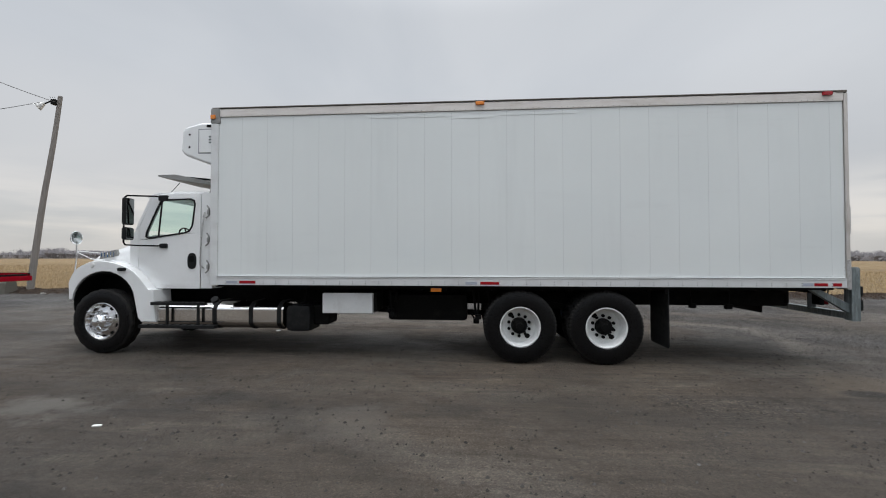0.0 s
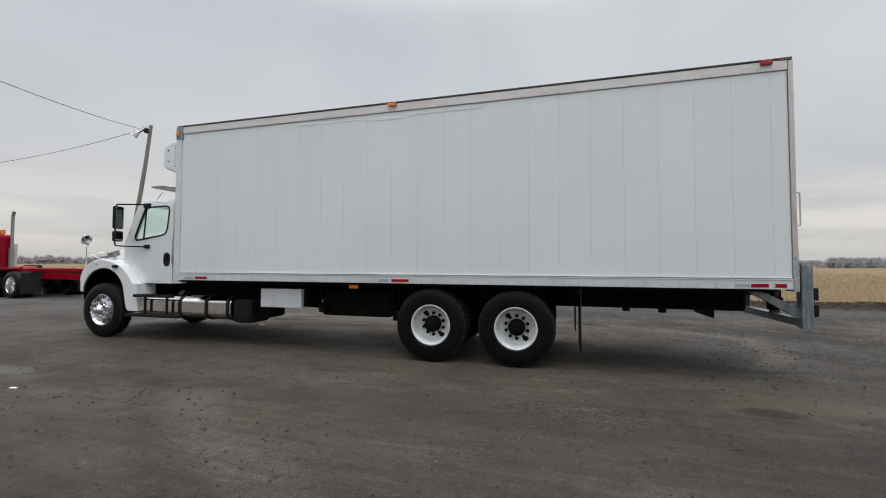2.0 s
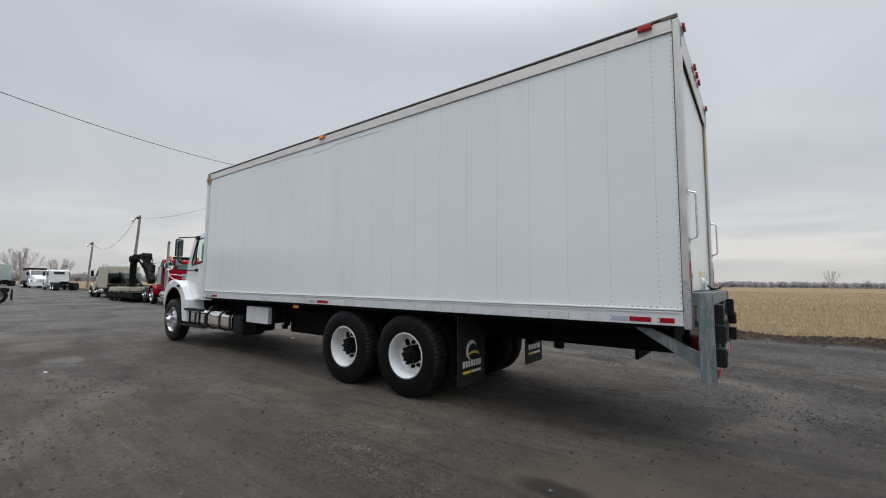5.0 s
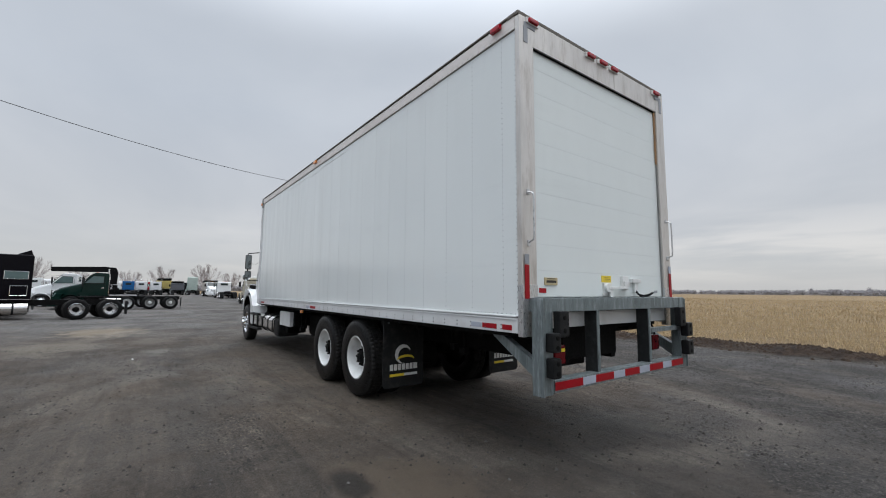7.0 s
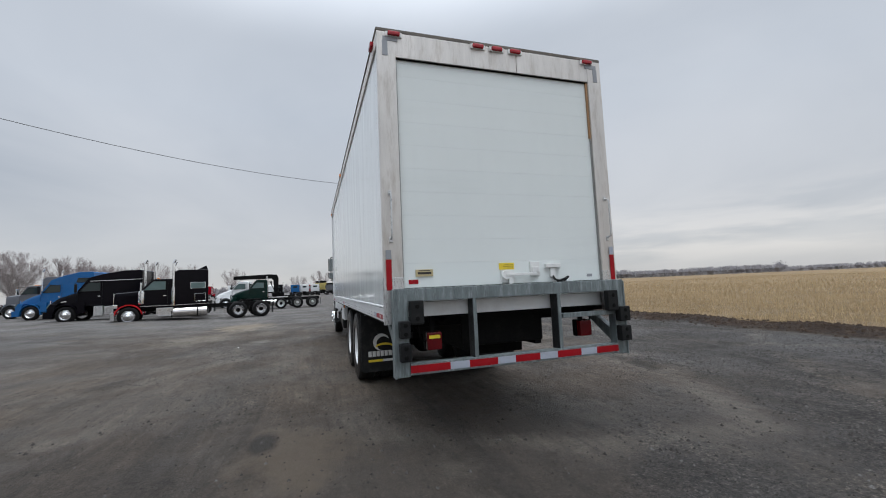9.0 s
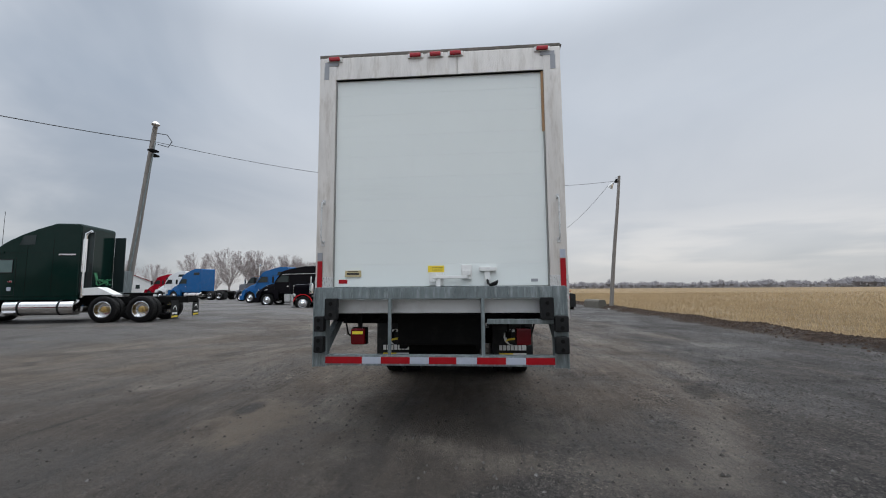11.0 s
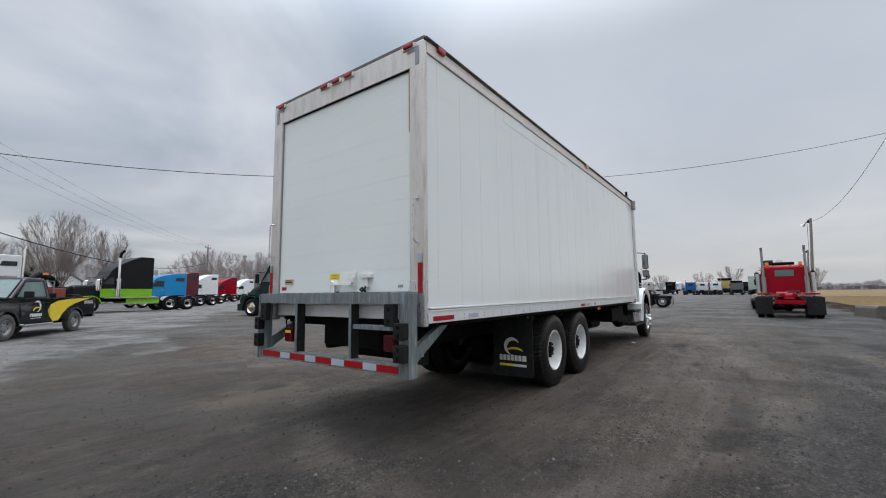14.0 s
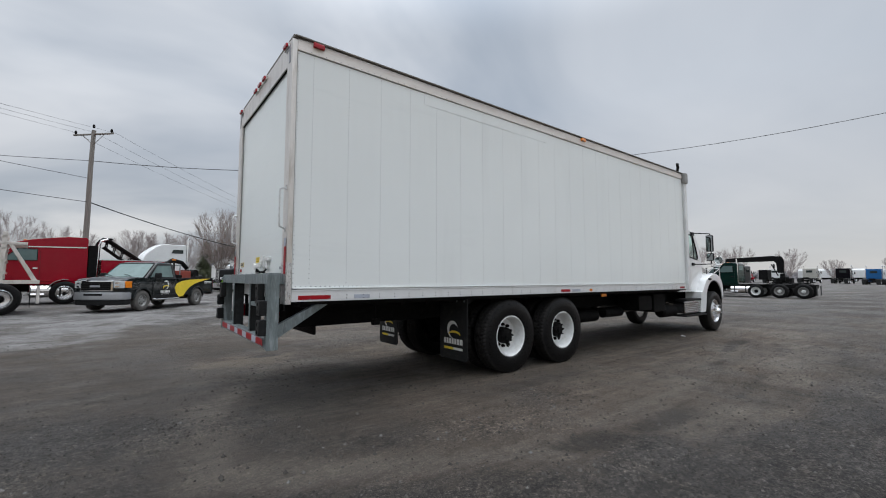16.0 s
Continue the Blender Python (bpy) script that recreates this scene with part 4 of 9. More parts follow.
def box_lorry():
    t = thing("box_truck", "white refrigerated box lorry with long riveted body parked on gravel", "truck", pose(0, 7.875, 0, 0, 0, 180))
    R, F, H, TOP, BOT = -5.80, 3.94, 1.315, 4.08, 1.18
    # cargo body: core, panels, rails
    body = part("cargo_body", bx((R + 0.13, -H + 0.03, BOT + 0.03), (F - 0.03, H - 0.03, TOP - 0.03)), BOX_WHITE, t, "white insulated cargo body")
    step, first, count = 0.429, -5.575, 21
    edges = [R + 0.055] + [first + step * k for k in range(count + 1)] + [F - 0.09]
    for side in (1, -1):
        y0 = H - 0.03 if side > 0 else -H + 0.012
        proto = finish(bx((0.0, y0, 1.33), (step, y0 + 0.018, 3.95)), "side_panel", BOX_WHITE)
        for x0, x1 in zip(edges, edges[1:]):
            whole = abs(x1 - x0 - step) < 0.002
            o = part("side_panel", proto if whole else bx((0.0, y0, 1.33), (x1 - x0, y0 + 0.018, 3.95)), BOX_WHITE, body)
            o.location = (x0, 0, 0)
        # rivets up each seam and along the rails
        bm = bmesh.new()
        yf = y0 + (0.018 if side > 0 else 0.0)
        spots = []
        for i, x0 in enumerate(edges):
            for k in range(51):
                spots.append((x0 + 0.012, 1.385 + k * 0.0503))
            for k in range(8):
                spots.append((x0 + 0.012 + step * (k + 0.5) / 8, 1.347))
        for px, pz in spots:
            px = min(px, F - 0.1)
            o = [bm.verts.new((px + 0.0054 * math.cos(a), yf, pz + 0.0054 * math.sin(a))) for a in (0, 1.05, 2.09, 3.14, 4.19, 5.24)]
            c = bm.verts.new((px, yf + side * 0.004, pz))
            for k in range(6):
                bm.faces.new((o[k], o[(k + 1) % 6], c))
        r = part("rivets", bm, RIVET, body)
        tagged(r, kind="stuff")
        ys = (H - 0.028, H + 0.004) if side > 0 else (-H - 0.004, -H + 0.028)
        rail = part("bottom_rail", bx((R + 0.05, ys[0], BOT + 0.005), (F, ys[1], 1.315), 0.006), RAIL_WHITE, body, "white riveted lower rail")
        lip = bmesh.new()
        for z in (1.30, 1.322):
            add_box(lip, (R + 0.06, ys[0], z), (F, ys[1] + (0.007 if side > 0 else 0), z + 0.011), 0.002)
            if side < 0:
                add_box(lip, (R + 0.06, ys[0] - 0.007, z), (F, ys[0] + 0.004, z + 0.011), 0.002)
        part("rail_lip", lip, RAIL_WHITE, body)
        bm = bmesh.new()
        for i in range(46):
            px = R + 0.25 + i * 0.21
            for pz in (1.212, 1.248):
                add_cyl(bm, (px, side * (H + 0.002), pz), (px, side * (H + 0.009), pz), 0.0065, 6)
        tagged(part("rail_bolts", bm, RIVET, body), kind="stuff")
        part("top_rail", bx((R + 0.05, ys[0], 3.935), (F, ys[1], TOP - 0.02), 0.006), TOP_RAIL, body, "worn aluminium top rail")
        # solid grey strip paints the shadow line under the top rail
        part("rail_shade_strip", bx((R + 0.06, side * (H - 0.0125) - 0.0035, 3.9285), (F - 0.1, side * (H - 0.0125) + 0.0035, 3.9345)), CAST, body)
        bm = bmesh.new()
        for i in range(110):
            px = R + 0.2 + i * 0.087
            add_cyl(bm, (px, side * (H + 0.002), 3.952), (px, side * (H + 0.007), 3.952), 0.0055, 5)
        tagged(part("top_rail_rivets", bm, RIVET, body), kind="stuff")
        part("roof_edge", bx((R + 0.02, side * H - 0.03, TOP - 0.008), (F + 0.01, side * H + 0.013, TOP + 0.010), 0.005), CAP_DARK, body, "rusty roof edge strip")
        # front corner post with cast corner
        part("corner_post", bx((F - 0.1, side * H - 0.05, BOT - 0.01), (F + 0.03, side * H + 0.012, TOP - 0.25), 0.02), RAIL_WHITE, body)
        part("corner_casting", bx((F - 0.13, side * H - 0.09, TOP - 0.26), (F + 0.04, side * H + 0.018, TOP + 0.006), 0.035), CAST, body, "grey cast corner cap")
        lamp = part("marker_lamp", bx((F - 0.055, side * (H + 0.026) - 0.012, TOP - 0.185), (F + 0.025, side * (H + 0.026) + 0.012, TOP - 0.115), 0.01), AMBER_LENS, body, "amber corner lamp")
        for mx, mm, ln in ((-0.43, AMBER_LENS, 0.14), (R + 0.28, MARKER_RED, 0.13)):
            part("marker_lamp", bx((mx - ln / 2, side * (H + 0.018) - 0.022, TOP - 0.066), (mx + ln / 2, side * (H + 0.018) + 0.022, TOP - 0.012), 0.014), mm, body, "small roof-edge marker lamp")
    for x0, x1, z in ((1.35, 0.1, 3.85), (-0.05, -0.62, 3.815), (-0.7, -1.9, 3.85)):
        part("dent_ridge", bx((x1, H - 0.0135, z), (x0, H - 0.0075, z + 0.035), 0.0025), BOX_WHITE, body)
    # dent marks: a pressed patch along the top of the left side and a riveted repair strip on the right
    part("repair_strip", bx((R + 1.75, -H + 0.009, 3.77), (R + 4.3, -H + 0.016, 3.93), 0.001), BOX_WHITE, body)
    part("roof_sheet", bx((R + 0.03, -H + 0.02, TOP - 0.02), (F, H - 0.02, TOP + 0.004), 0.004), RAIL_WHITE, body, "aluminium roof sheet")
    # reflectors: (front end, length, material) along the left rail, then the right
    for x0, ln, m in ((3.68, 0.18, WHITE_TAPE), (3.46, 0.27, RED_TAPE), (-0.20, 0.18, WHITE_TAPE), (-0.43, 0.29, RED_TAPE), (-5.14, 0.15, WHITE_TAPE), (-5.30, 0.19, RED_TAPE), (-5.56, 0.12, RED_TAPE)):
        part("reflector_strip", bx((x0 - ln, H + 0.001, 1.207), (x0, H + 0.0075, 1.252), 0.002), m, body)
    for x0, ln, m in ((-5.04, 0.36, RED_TAPE), (-4.86 + 0.02, 0.2, WHITE_TAPE), (-0.92, 0.26, RED_TAPE), (-0.62, 0.24, WHITE_TAPE), (-0.24, 0.09, AMBER_LENS), (3.72, 0.26, RED_TAPE)):
        x0 = x0 if x0 > -5 else -5.32
        if x0 == -4.84:
            x0 = -5.08
        if x0 == -5.32:
            part("reflector_strip", bx((x0 - 0.36, -H - 0.0075, 1.205), (x0, -H - 0.001, 1.25), 0.002), m, body)
        else:
            part("reflector_strip", bx((x0 - ln, -H - 0.0075, 1.205), (x0, -H - 0.001, 1.25), 0.002), m, body)
    # rear frame
    rear = part("rear_frame", bx((R + 0.04, -H + 0.17, 3.80), (R + 0.16, H - 0.2, TOP - 0.03), 0.008), ALU, t, "worn aluminium rear door frame")
    part("header_cap", bx((R + 0.0, -H - 0.012, TOP - 0.024), (R + 0.14, H + 0.012, TOP + 0.013), 0.008), CAP_DARK, rear, "rusty header cap")
    part("header_face", bx((R - 0.004, -H + 0.175, 3.795), (R + 0.04, -H / 6, TOP - 0.03), 0.004), ALU, rear)
    part("header_face", bx((R - 0.004, -H / 6 + 0.004, 3.795), (R + 0.04, H - 0.175, TOP - 0.03), 0.004), ALU, rear)
    for side in (1, -1):
        lo, hi = (H - 0.182, H + 0.005) if side > 0 else (-H - 0.005, -H + 0.178)
        post = part("rear_post", bx((R - 0.008, lo, BOT - 0.02), (R + 0.048, hi, TOP - 0.03), 0.008), ALU, rear, "scuffed aluminium corner post")
        part("kick_plate", bx((R - 0.013, lo - 0.003, BOT - 0.02), (R + 0.046, hi + 0.003, BOT + 0.42), 0.006), STAINLESS, rear, "stainless kick plate")
        part("tape", bx((R - 0.0125, side * (H - 0.13) - 0.075, 3.955), (R - 0.006, side * (H - 0.13) + 0.075, 4.0), 0.001), GREY_TAPE, rear)
        part("tape", bx((R - 0.0125, side * (H - 0.075) - 0.027, 3.80), (R - 0.0065, side * (H - 0.075) + 0.027, 3.955), 0.001), GREY_TAPE, rear)
        part("reflector_strip", bx((R - 0.019, side * (H - 0.045) - 0.027, 1.48), (R - 0.014, side * (H - 0.045) + 0.027, 1.77), 0.001), RED_TAPE, rear)
        part("reflector_strip", bx((R - 0.019, side * (H - 0.045) - 0.027, 1.775), (R - 0.014, side * (H - 0.045) + 0.027, 1.86), 0.001), WHITE_TAPE if side < 0 else GREY_TAPE, rear)
        bm = bmesh.new()
        yy = side * (H - 0.075)
        add_tube(bm, [(R - 0.01, yy, 1.96), (R - 0.07, yy, 1.985), (R - 0.075, yy, 2.02), (R - 0.075, yy, 2.36), (R - 0.07, yy, 2.39), (R - 0.01, yy, 2.41)], 0.009)
        add_box(bm, (R - 0.02, yy - 0.018, 1.93), (R - 0.006, yy + 0.018, 1.985), 0.006)
        add_box(bm, (R - 0.02, yy - 0.018, 2.385), (R - 0.006, yy + 0.018, 2.435), 0.006)
        part("grab_handle", bm, STAINLESS, rear, "steel grab handle")
    for yy in (1.15, 0.24, 0.02, -0.20, -1.13):
        lamp = part("marker_lamp", bx((R - 0.045, yy - 0.062, TOP - 0.075), (R - 0.003, yy + 0.062, TOP - 0.033), 0.013), MARKER_RED, rear, "red roof marker lamp")
        part("lamp_base", bx((R - 0.02, yy - 0.085, TOP - 0.082), (R - 0.002, yy + 0.085, TOP - 0.030), 0.006), VINYL_WHITE, lamp)
    # roll-up door
    # grey backing slab puts the shade between the white slats into its colour
    door = part("roll_door", bx((R + 0.07, -H + 0.13, 1.49), (R + 0.14, H - 0.13, 3.85)), GREY_TAPE, t, "white roll-up door")
    n = 10
    hz = (3.85 - 1.495) / n
    slat = finish(bx((R + 0.025, -H + 0.14, 0.0003), (R + 0.055, H - 0.14, hz - 0.0003), 0.0009), "door_slat", DOOR_WHITE)
    for i in range(n):
        o = part("door_slat", slat, DOOR_WHITE, door)
        o.location = (0, 0, 1.495 + i * hz)
    part("door_track_timber", bx((R + 0.008, -H + 0.178, 3.12), (R + 0.023, -H + 0.205, 3.79), 0.003), WOODY, door, "bare timber strip by the door track")
    # black strip added to paint the shadow line beneath the header
    part("door_edge_strip", bx((R + 0.008, -H + 0.17, 3.782), (R + 0.022, H - 0.17, 3.794), 0.002), CHASSIS, door, "black strip standing in for the shadow line under the header")
    for side in (1, -1):
        # thin grey strips down both sides of the door
        part("door_edge_strip", bx((R + 0.01, side * (H - 0.187) - 0.006, 1.495), (R + 0.022, side * (H - 0.187) + 0.006, 3.782), 0.002), CAST, door)
    xf = R + 0.025
    bm = bmesh.new()
    add_box(bm, (xf - 0.012, 0.83, 1.60), (xf + 0.002, 1.005, 1.668), 0.002)
    plate = part("maker_plate", bm, TAN_PLATE, door, "small tan and black maker plate")
    part("plate_bar", bx((xf - 0.014, 0.85, 1.622), (xf - 0.0122, 0.985, 1.643)), INK, plate)
    part("plate_bar", bx((xf - 0.0138, 0.86, 1.655), (xf - 0.0122, 0.975, 1.661)), INK, plate)
    part("red_label", bx((xf - 0.004, 0.98, 1.53), (xf + 0.002, 1.075, 1.572)), RED_TAPE, door)
    warn = part("warning_label", bx((xf - 0.006, -0.055, 1.642), (xf + 0.002, 0.115, 1.71)), YELLOW, door, "yellow warning label")
    for k in range(3):
        part("label_bar", bx((xf - 0.0075, -0.04, 1.655 + k * 0.017), (xf - 0.0055, 0.07, 1.658 + k * 0.017)), INK, warn)
    part("grey_label", bx((xf - 0.004, -1.02, 1.535), (xf + 0.002, -0.95, 1.565)), GREY_TAPE, door)
    bm = bmesh.new()
    add_box(bm, (xf - 0.02, -0.05, 1.505), (xf + 0.002, 0.10, 1.635), 0.006)
    add_cyl(bm, (xf - 0.02, 0.055, 1.585), (xf - 0.05, 0.055, 1.585), 0.045, 16)
    add_box(bm, (xf - 0.055, -0.30, 1.572), (xf - 0.028, 0.06, 1.602), 0.006)
    add_box(bm, (xf - 0.05, -0.02, 1.49), (xf - 0.03, 0.03, 1.585), 0.008)
    part("door_latch", bm, VINYL_WHITE, door, "white painted door latch")
    bm = bmesh.new()
    add_box(bm, (xf - 0.03, -0.345, 1.565), (xf + 0.002, -0.235, 1.715), 0.006)
    add_box(bm, (xf - 0.05, -0.335, 1.60), (xf - 0.03, -0.245, 1.66), 0.01)
    part("latch_keeper", bm, VINYL_WHITE, door)
    bm = bmesh.new()
    add_box(bm, (xf - 0.04, -0.60, 1.645), (xf + 0.002, -0.42, 1.69), 0.008)
    add_box(bm, (xf - 0.03, -0.535, 1.545), (xf + 0.002, -0.475, 1.65), 0.006)
    part("lift_handle", bm, VINYL_WHITE, door)
    bm = bmesh.new()
    add_tube(bm, [(xf - 0.02, -0.505, 1.56), (xf - 0.05, -0.51, 1.52), (xf - 0.10, -0.53, 1.505), (xf - 0.15, -0.56, 1.52), (xf - 0.16, -0.60, 1.54), (xf - 0.12, -0.59, 1.51), (xf - 0.05, -0.53, 1.503)], 0.012)
    part("pull_strap", bm, PLASTIC, door, "black pull strap")
    # rear sill, dock bumper
    part("rear_sill", bx((R - 0.03, -H + 0.25, 1.22), (R + 0.16, H - 0.25, 1.36), 0.01), RAIL_WHITE, t, "stained white rear sill")
    bump = part("dock_bumper", bx((R - 0.16, -H + 0.07, 1.37), (R - 0.006, H - 0.07, 1.487), 0.008), GALV, t, "galvanised dock bumper frame")
    bm = bmesh.new()
    for i in range(26):
        add_cyl(bm, (R - 0.03 - 0.05 * (i % 3), -H + 0.15 + i * 0.096, 1.486), (R - 0.03 - 0.05 * (i % 3), -H + 0.15 + i * 0.096, 1.492), 0.014, 8)
    tagged(part("tread_studs", bm, GALV, bump), kind="stuff")
    for side in (1, -1):
        yo, yi = side * (H - 0.055), side * (H - 0.185)
        leg = part("bumper_leg", bx((R - 0.165, min(yo, yi), 0.70), (R - 0.06, max(yo, yi), 1.49), 0.008), GALV, bump)
        part("leg_plate", bx((R - 0.175, yo - 0.008, 0.695), (R - 0.056, yo + 0.008, 1.475), 0.004), GALV, leg)
        br = bmesh.new()
        add_prism(br, [(R - 0.07, 0.80), (R - 0.07, 0.94), (R + 0.38, 1.17), (R + 0.52, 1.17)], min(yo, yi) + 0.02, max(yo, yi) - 0.04, "y", 0.004)
        part("side_brace", br, GALV, bump)
        for lo, hi in (((R - 0.235, yi - 0.0 - (0.13 if side > 0 else 0.0), 1.165), (R - 0.165, yi + (0.13 if side < 0 else 0.0), 1.38)), ((R - 0.25, min(yo, yi) + 0.0, 1.05), (R - 0.165, max(yo, yi) - 0.03 * (1 if side > 0 else 0), 1.205)), ((R - 0.25, min(yo, yi), 0.845), (R - 0.165, max(yo, yi) - 0.03 * (1 if side > 0 else 0), 1.005))):
            blk = part("rubber_block", bx(lo, hi, 0.016), PLASTIC, bump, "black rubber dock block")
            cy, hz2 = (lo[1] + hi[1]) / 2, (hi[2] - lo[2]) / 4
            for q in (-1, 1):
                bm = bmesh.new()
                zc = (lo[2] + hi[2]) / 2 + q * hz2
                add_lathe(bm, [(0.020, lo[0] - 0.001), (0.020, lo[0] - 0.004), (0.011, lo[0] - 0.005), (0.0, lo[0] - 0.005)], (0, cy, zc), 12, "x")
                part("bolt", bm, CHASSIS, blk)
    for yy in (0.475, -0.455):
        part("inner_post", bx((R - 0.166, yy - 0.012, 0.80), (R - 0.155, yy + 0.022, 1.372), 0.002), GALV, bump)
        part("post_web", bx((R - 0.155, yy - 0.006 + 0.02, 0.80), (R - 0.03, yy + 0.006 + 0.02, 1.372), 0.002), SHADE_STEEL, bump)
    part("step_bar", bx((R - 0.16, -H + 0.17, 1.12), (R - 0.08, -0.49, 1.165), 0.005), GALV, bump, "serrated step bar")
    low = part("lower_bar", bx((R - 0.175, -H + 0.185, 0.715), (R - 0.07, H - 0.185, 0.815), 0.006), GALV, bump)
    ys = [1.13, 0.755, 0.565, 0.275, 0.085, -0.185, -0.385, -0.665, -0.855, -1.13]
    for i in range(9):
        part("tape_strip", bx((R - 0.1785, ys[i + 1], 0.735), (R - 0.1745, ys[i], 0.80)), RED_TAPE if i % 2 == 0 else WHITE_TAPE, low)
    for yy in (0.85, -0.86):
        lamp = part("tail_lamp", bx((R - 0.02, yy - 0.075, 0.895), (R + 0.055, yy + 0.075, 1.065), 0.02), RED_LENS, t, "square red tail lamp")
        part("lamp_housing", bx((R + 0.05, yy - 0.08, 0.89), (R + 0.12, yy + 0.08, 1.07), 0.015), CHASSIS, lamp)
        part("lamp_label", bx((R - 0.0225, yy - 0.055, 1.005), (R - 0.0195, yy + 0.055, 1.035)), YELLOW if yy > 0 else RED_LENS, lamp)
        part("lamp_bracket", bx((R + 0.06, yy - 0.02, 1.05), (R + 0.1, yy + 0.02, 1.25), 0.004), CHASSIS, t)
    part("lamp_cable", add_tube(bmesh.new(), [(R + 0.07, -0.9, 1.22), (R + 0.05, -0.97, 1.1), (R + 0.05, -0.93, 0.95), (R + 0.08, -0.88, 0.92)], 0.01), CHASSIS, t)
    part("lamp_cable", add_tube(bmesh.new(), [(R + 0.07, 0.9, 1.22), (R + 0.05, 1.0, 1.15), (R + 0.05, 0.97, 1.0), (R + 0.08, 0.9, 0.95)], 0.01), CHASSIS, t)
    part("rear_plate", bx((R + 0.24, -0.48, 0.86), (R + 0.30, 0.48, 1.185), 0.02), CHASSIS, t, "black rear cross plate")
    part("hitch_plate", bx((R + 0.62, -0.42, 0.70), (R + 0.66, 0.42, 0.98), 0.02), CHASSIS, t)
    # chassis
    for yy in (0.42, -0.42):
        part("frame_rail", bx((R + 0.25, yy - 0.04, 0.82), (6.6, yy + 0.04, 1.08), 0.006), CHASSIS, t, "black chassis rail")
    for xx in (-5.2, -4.1, -3.2, -1.7, 0.3, 1.8, 3.2, 4.6, 6.3):
        part("cross_member", bx((xx - 0.04, -0.42, 0.86), (xx + 0.04, 0.42, 1.02), 0.006), CHASSIS, t)
    for i in range(24):
        xx = R + 0.35 + i * 0.4
        part("floor_bearer", bx((xx - 0.03, -H + 0.20, 1.09), (xx + 0.03, H - 0.20, 1.185)), CHASSIS, t)
    for yy in (1.12, -1.12, 0.7, -0.7):
        part("floor_runner", bx((R + 0.2, yy - 0.03, 1.12), (F - 0.1, yy + 0.03, 1.188)), CHASSIS, t)
    part("underfloor", bx((R + 0.2, -H + 0.04, 1.15), (F - 0.05, H - 0.04, 1.19)), CHASSIS, t)
    # axles and suspension
    bm = bmesh.new()
    for ax in (-1.05, -2.36):
        add_cyl(bm, (ax, -0.95, 0.545), (ax, 0.95, 0.545), 0.075, 14)
        add_lathe(bm, [(0.0, -0.26), (0.16, -0.2), (0.21, 0.0), (0.16, 0.2), (0.0, 0.26)], (ax, 0.05, 0.545), 18, "x")
        for yy in (0.42, -0.42):
            add_box(bm, (ax - 0.12, yy - 0.09, 0.60), (ax + 0.12, yy + 0.09, 0.82), 0.02)
        for yy in (0.78, -0.78):
            add_lathe(bm, [(0.21, -0.09), (0.21, 0.09)], (ax, yy, 0.545), 24, "y")
    for yy in (0.47, -0.47):
        add_prism(bm, [(-2.75, 0.60), (-2.36, 0.66), (-1.7, 0.76), (-1.05, 0.66), (-0.6, 0.60), (-0.6, 0.68), (-1.05, 0.74), (-1.7, 0.86), (-2.36, 0.74), (-2.75, 0.68)], yy - 0.05, yy + 0.05, "y", 0.006)
    part("tandem_axle", bm, CHASSIS, t)
    bm = bmesh.new()
    add_cyl(bm, (-0.9, 0.05, 0.6), (4.4, 0.0, 0.72), 0.055, 12)
    part("drive_shaft", bm, CHASSIS, t)
    bm = bmesh.new()
    add_cyl(bm, (5.97, -0.9, 0.48), (5.97, 0.9, 0.48), 0.06, 12)
    for yy in (0.45, -0.45):
        add_prism(bm, [(5.2, 0.78), (5.97, 0.56), (6.7, 0.78), (6.7, 0.84), (5.97, 0.64), (5.2, 0.84)], yy - 0.045, yy + 0.045, "y", 0.005)
    part("front_axle", bm, CHASSIS, t)
    part("engine_block", bx((4.7, -0.45, 0.62), (6.6, 0.45, 1.35), 0.08), CHASSIS, t)
    for ax in (-1.05, -2.36):
        for side in (1, -1):
            wheel(t, ax, side * 1.12, 0.545, side, 0.568, kind="out", rim=RIM_WHITE, hub=CHASSIS, nuts=10, nut_mat=CHASSIS, segs=180)
            inner_tyre(t, ax, side * 0.775, 0.545, 0.568, segs=180)
    for side in (1, -1):
        wheel(t, 5.97, side * 1.055, 0.545, side, kind="steer", rim=POLISHED, hub=CHROME, nuts=10, long=0.055)
    # mud flaps
    for side in (1, -1):
        y0, y1 = (0.63, 1.27) if side > 0 else (-1.27, -0.63)
        yc = (y0 + y1) / 2
        fl = bmesh.new()
        add_prism(fl, [(y0 + 0.03, 0.25), (y1 - 0.03, 0.25), (y1, 0.29), (y1, 1.14), (y0, 1.14), (y0, 0.29)], -3.275, -3.262, "x", 0.002)
        flap = part("mud_flap", fl, FLAP, t, "black mud flap with a white and yellow badge")
        part("flap_hanger", bx((-3.26, min(y0, y1), 1.08), (-3.21, max(y0, y1), 1.15), 0.006), CHASSIS, t)
        xq = -3.2775
        # badge: a pale crescent, a yellow crescent, a pale bar and a two-colour line
        bm = bmesh.new()
        swoosh(bm, yc, 0.675, 0.115, 0.055, 150, -95, plane_x=xq)
        part("badge_crescent", bm, VINYL_WHITE, flap)
        bm = bmesh.new()
        swoosh(bm, yc - 0.03, 0.60, 0.135, 0.075, 165, 0, plane_x=xq - 0.001, squash=0.42)
        part("badge_wave", bm, YELLOW, flap)
        part("badge_bar", bx((xq - 0.002, yc - 0.215, 0.475), (xq, yc + 0.215, 0.555)), VINYL_WHITE, flap)
        for k in range(6):
            yy = yc - 0.145 + k * 0.061
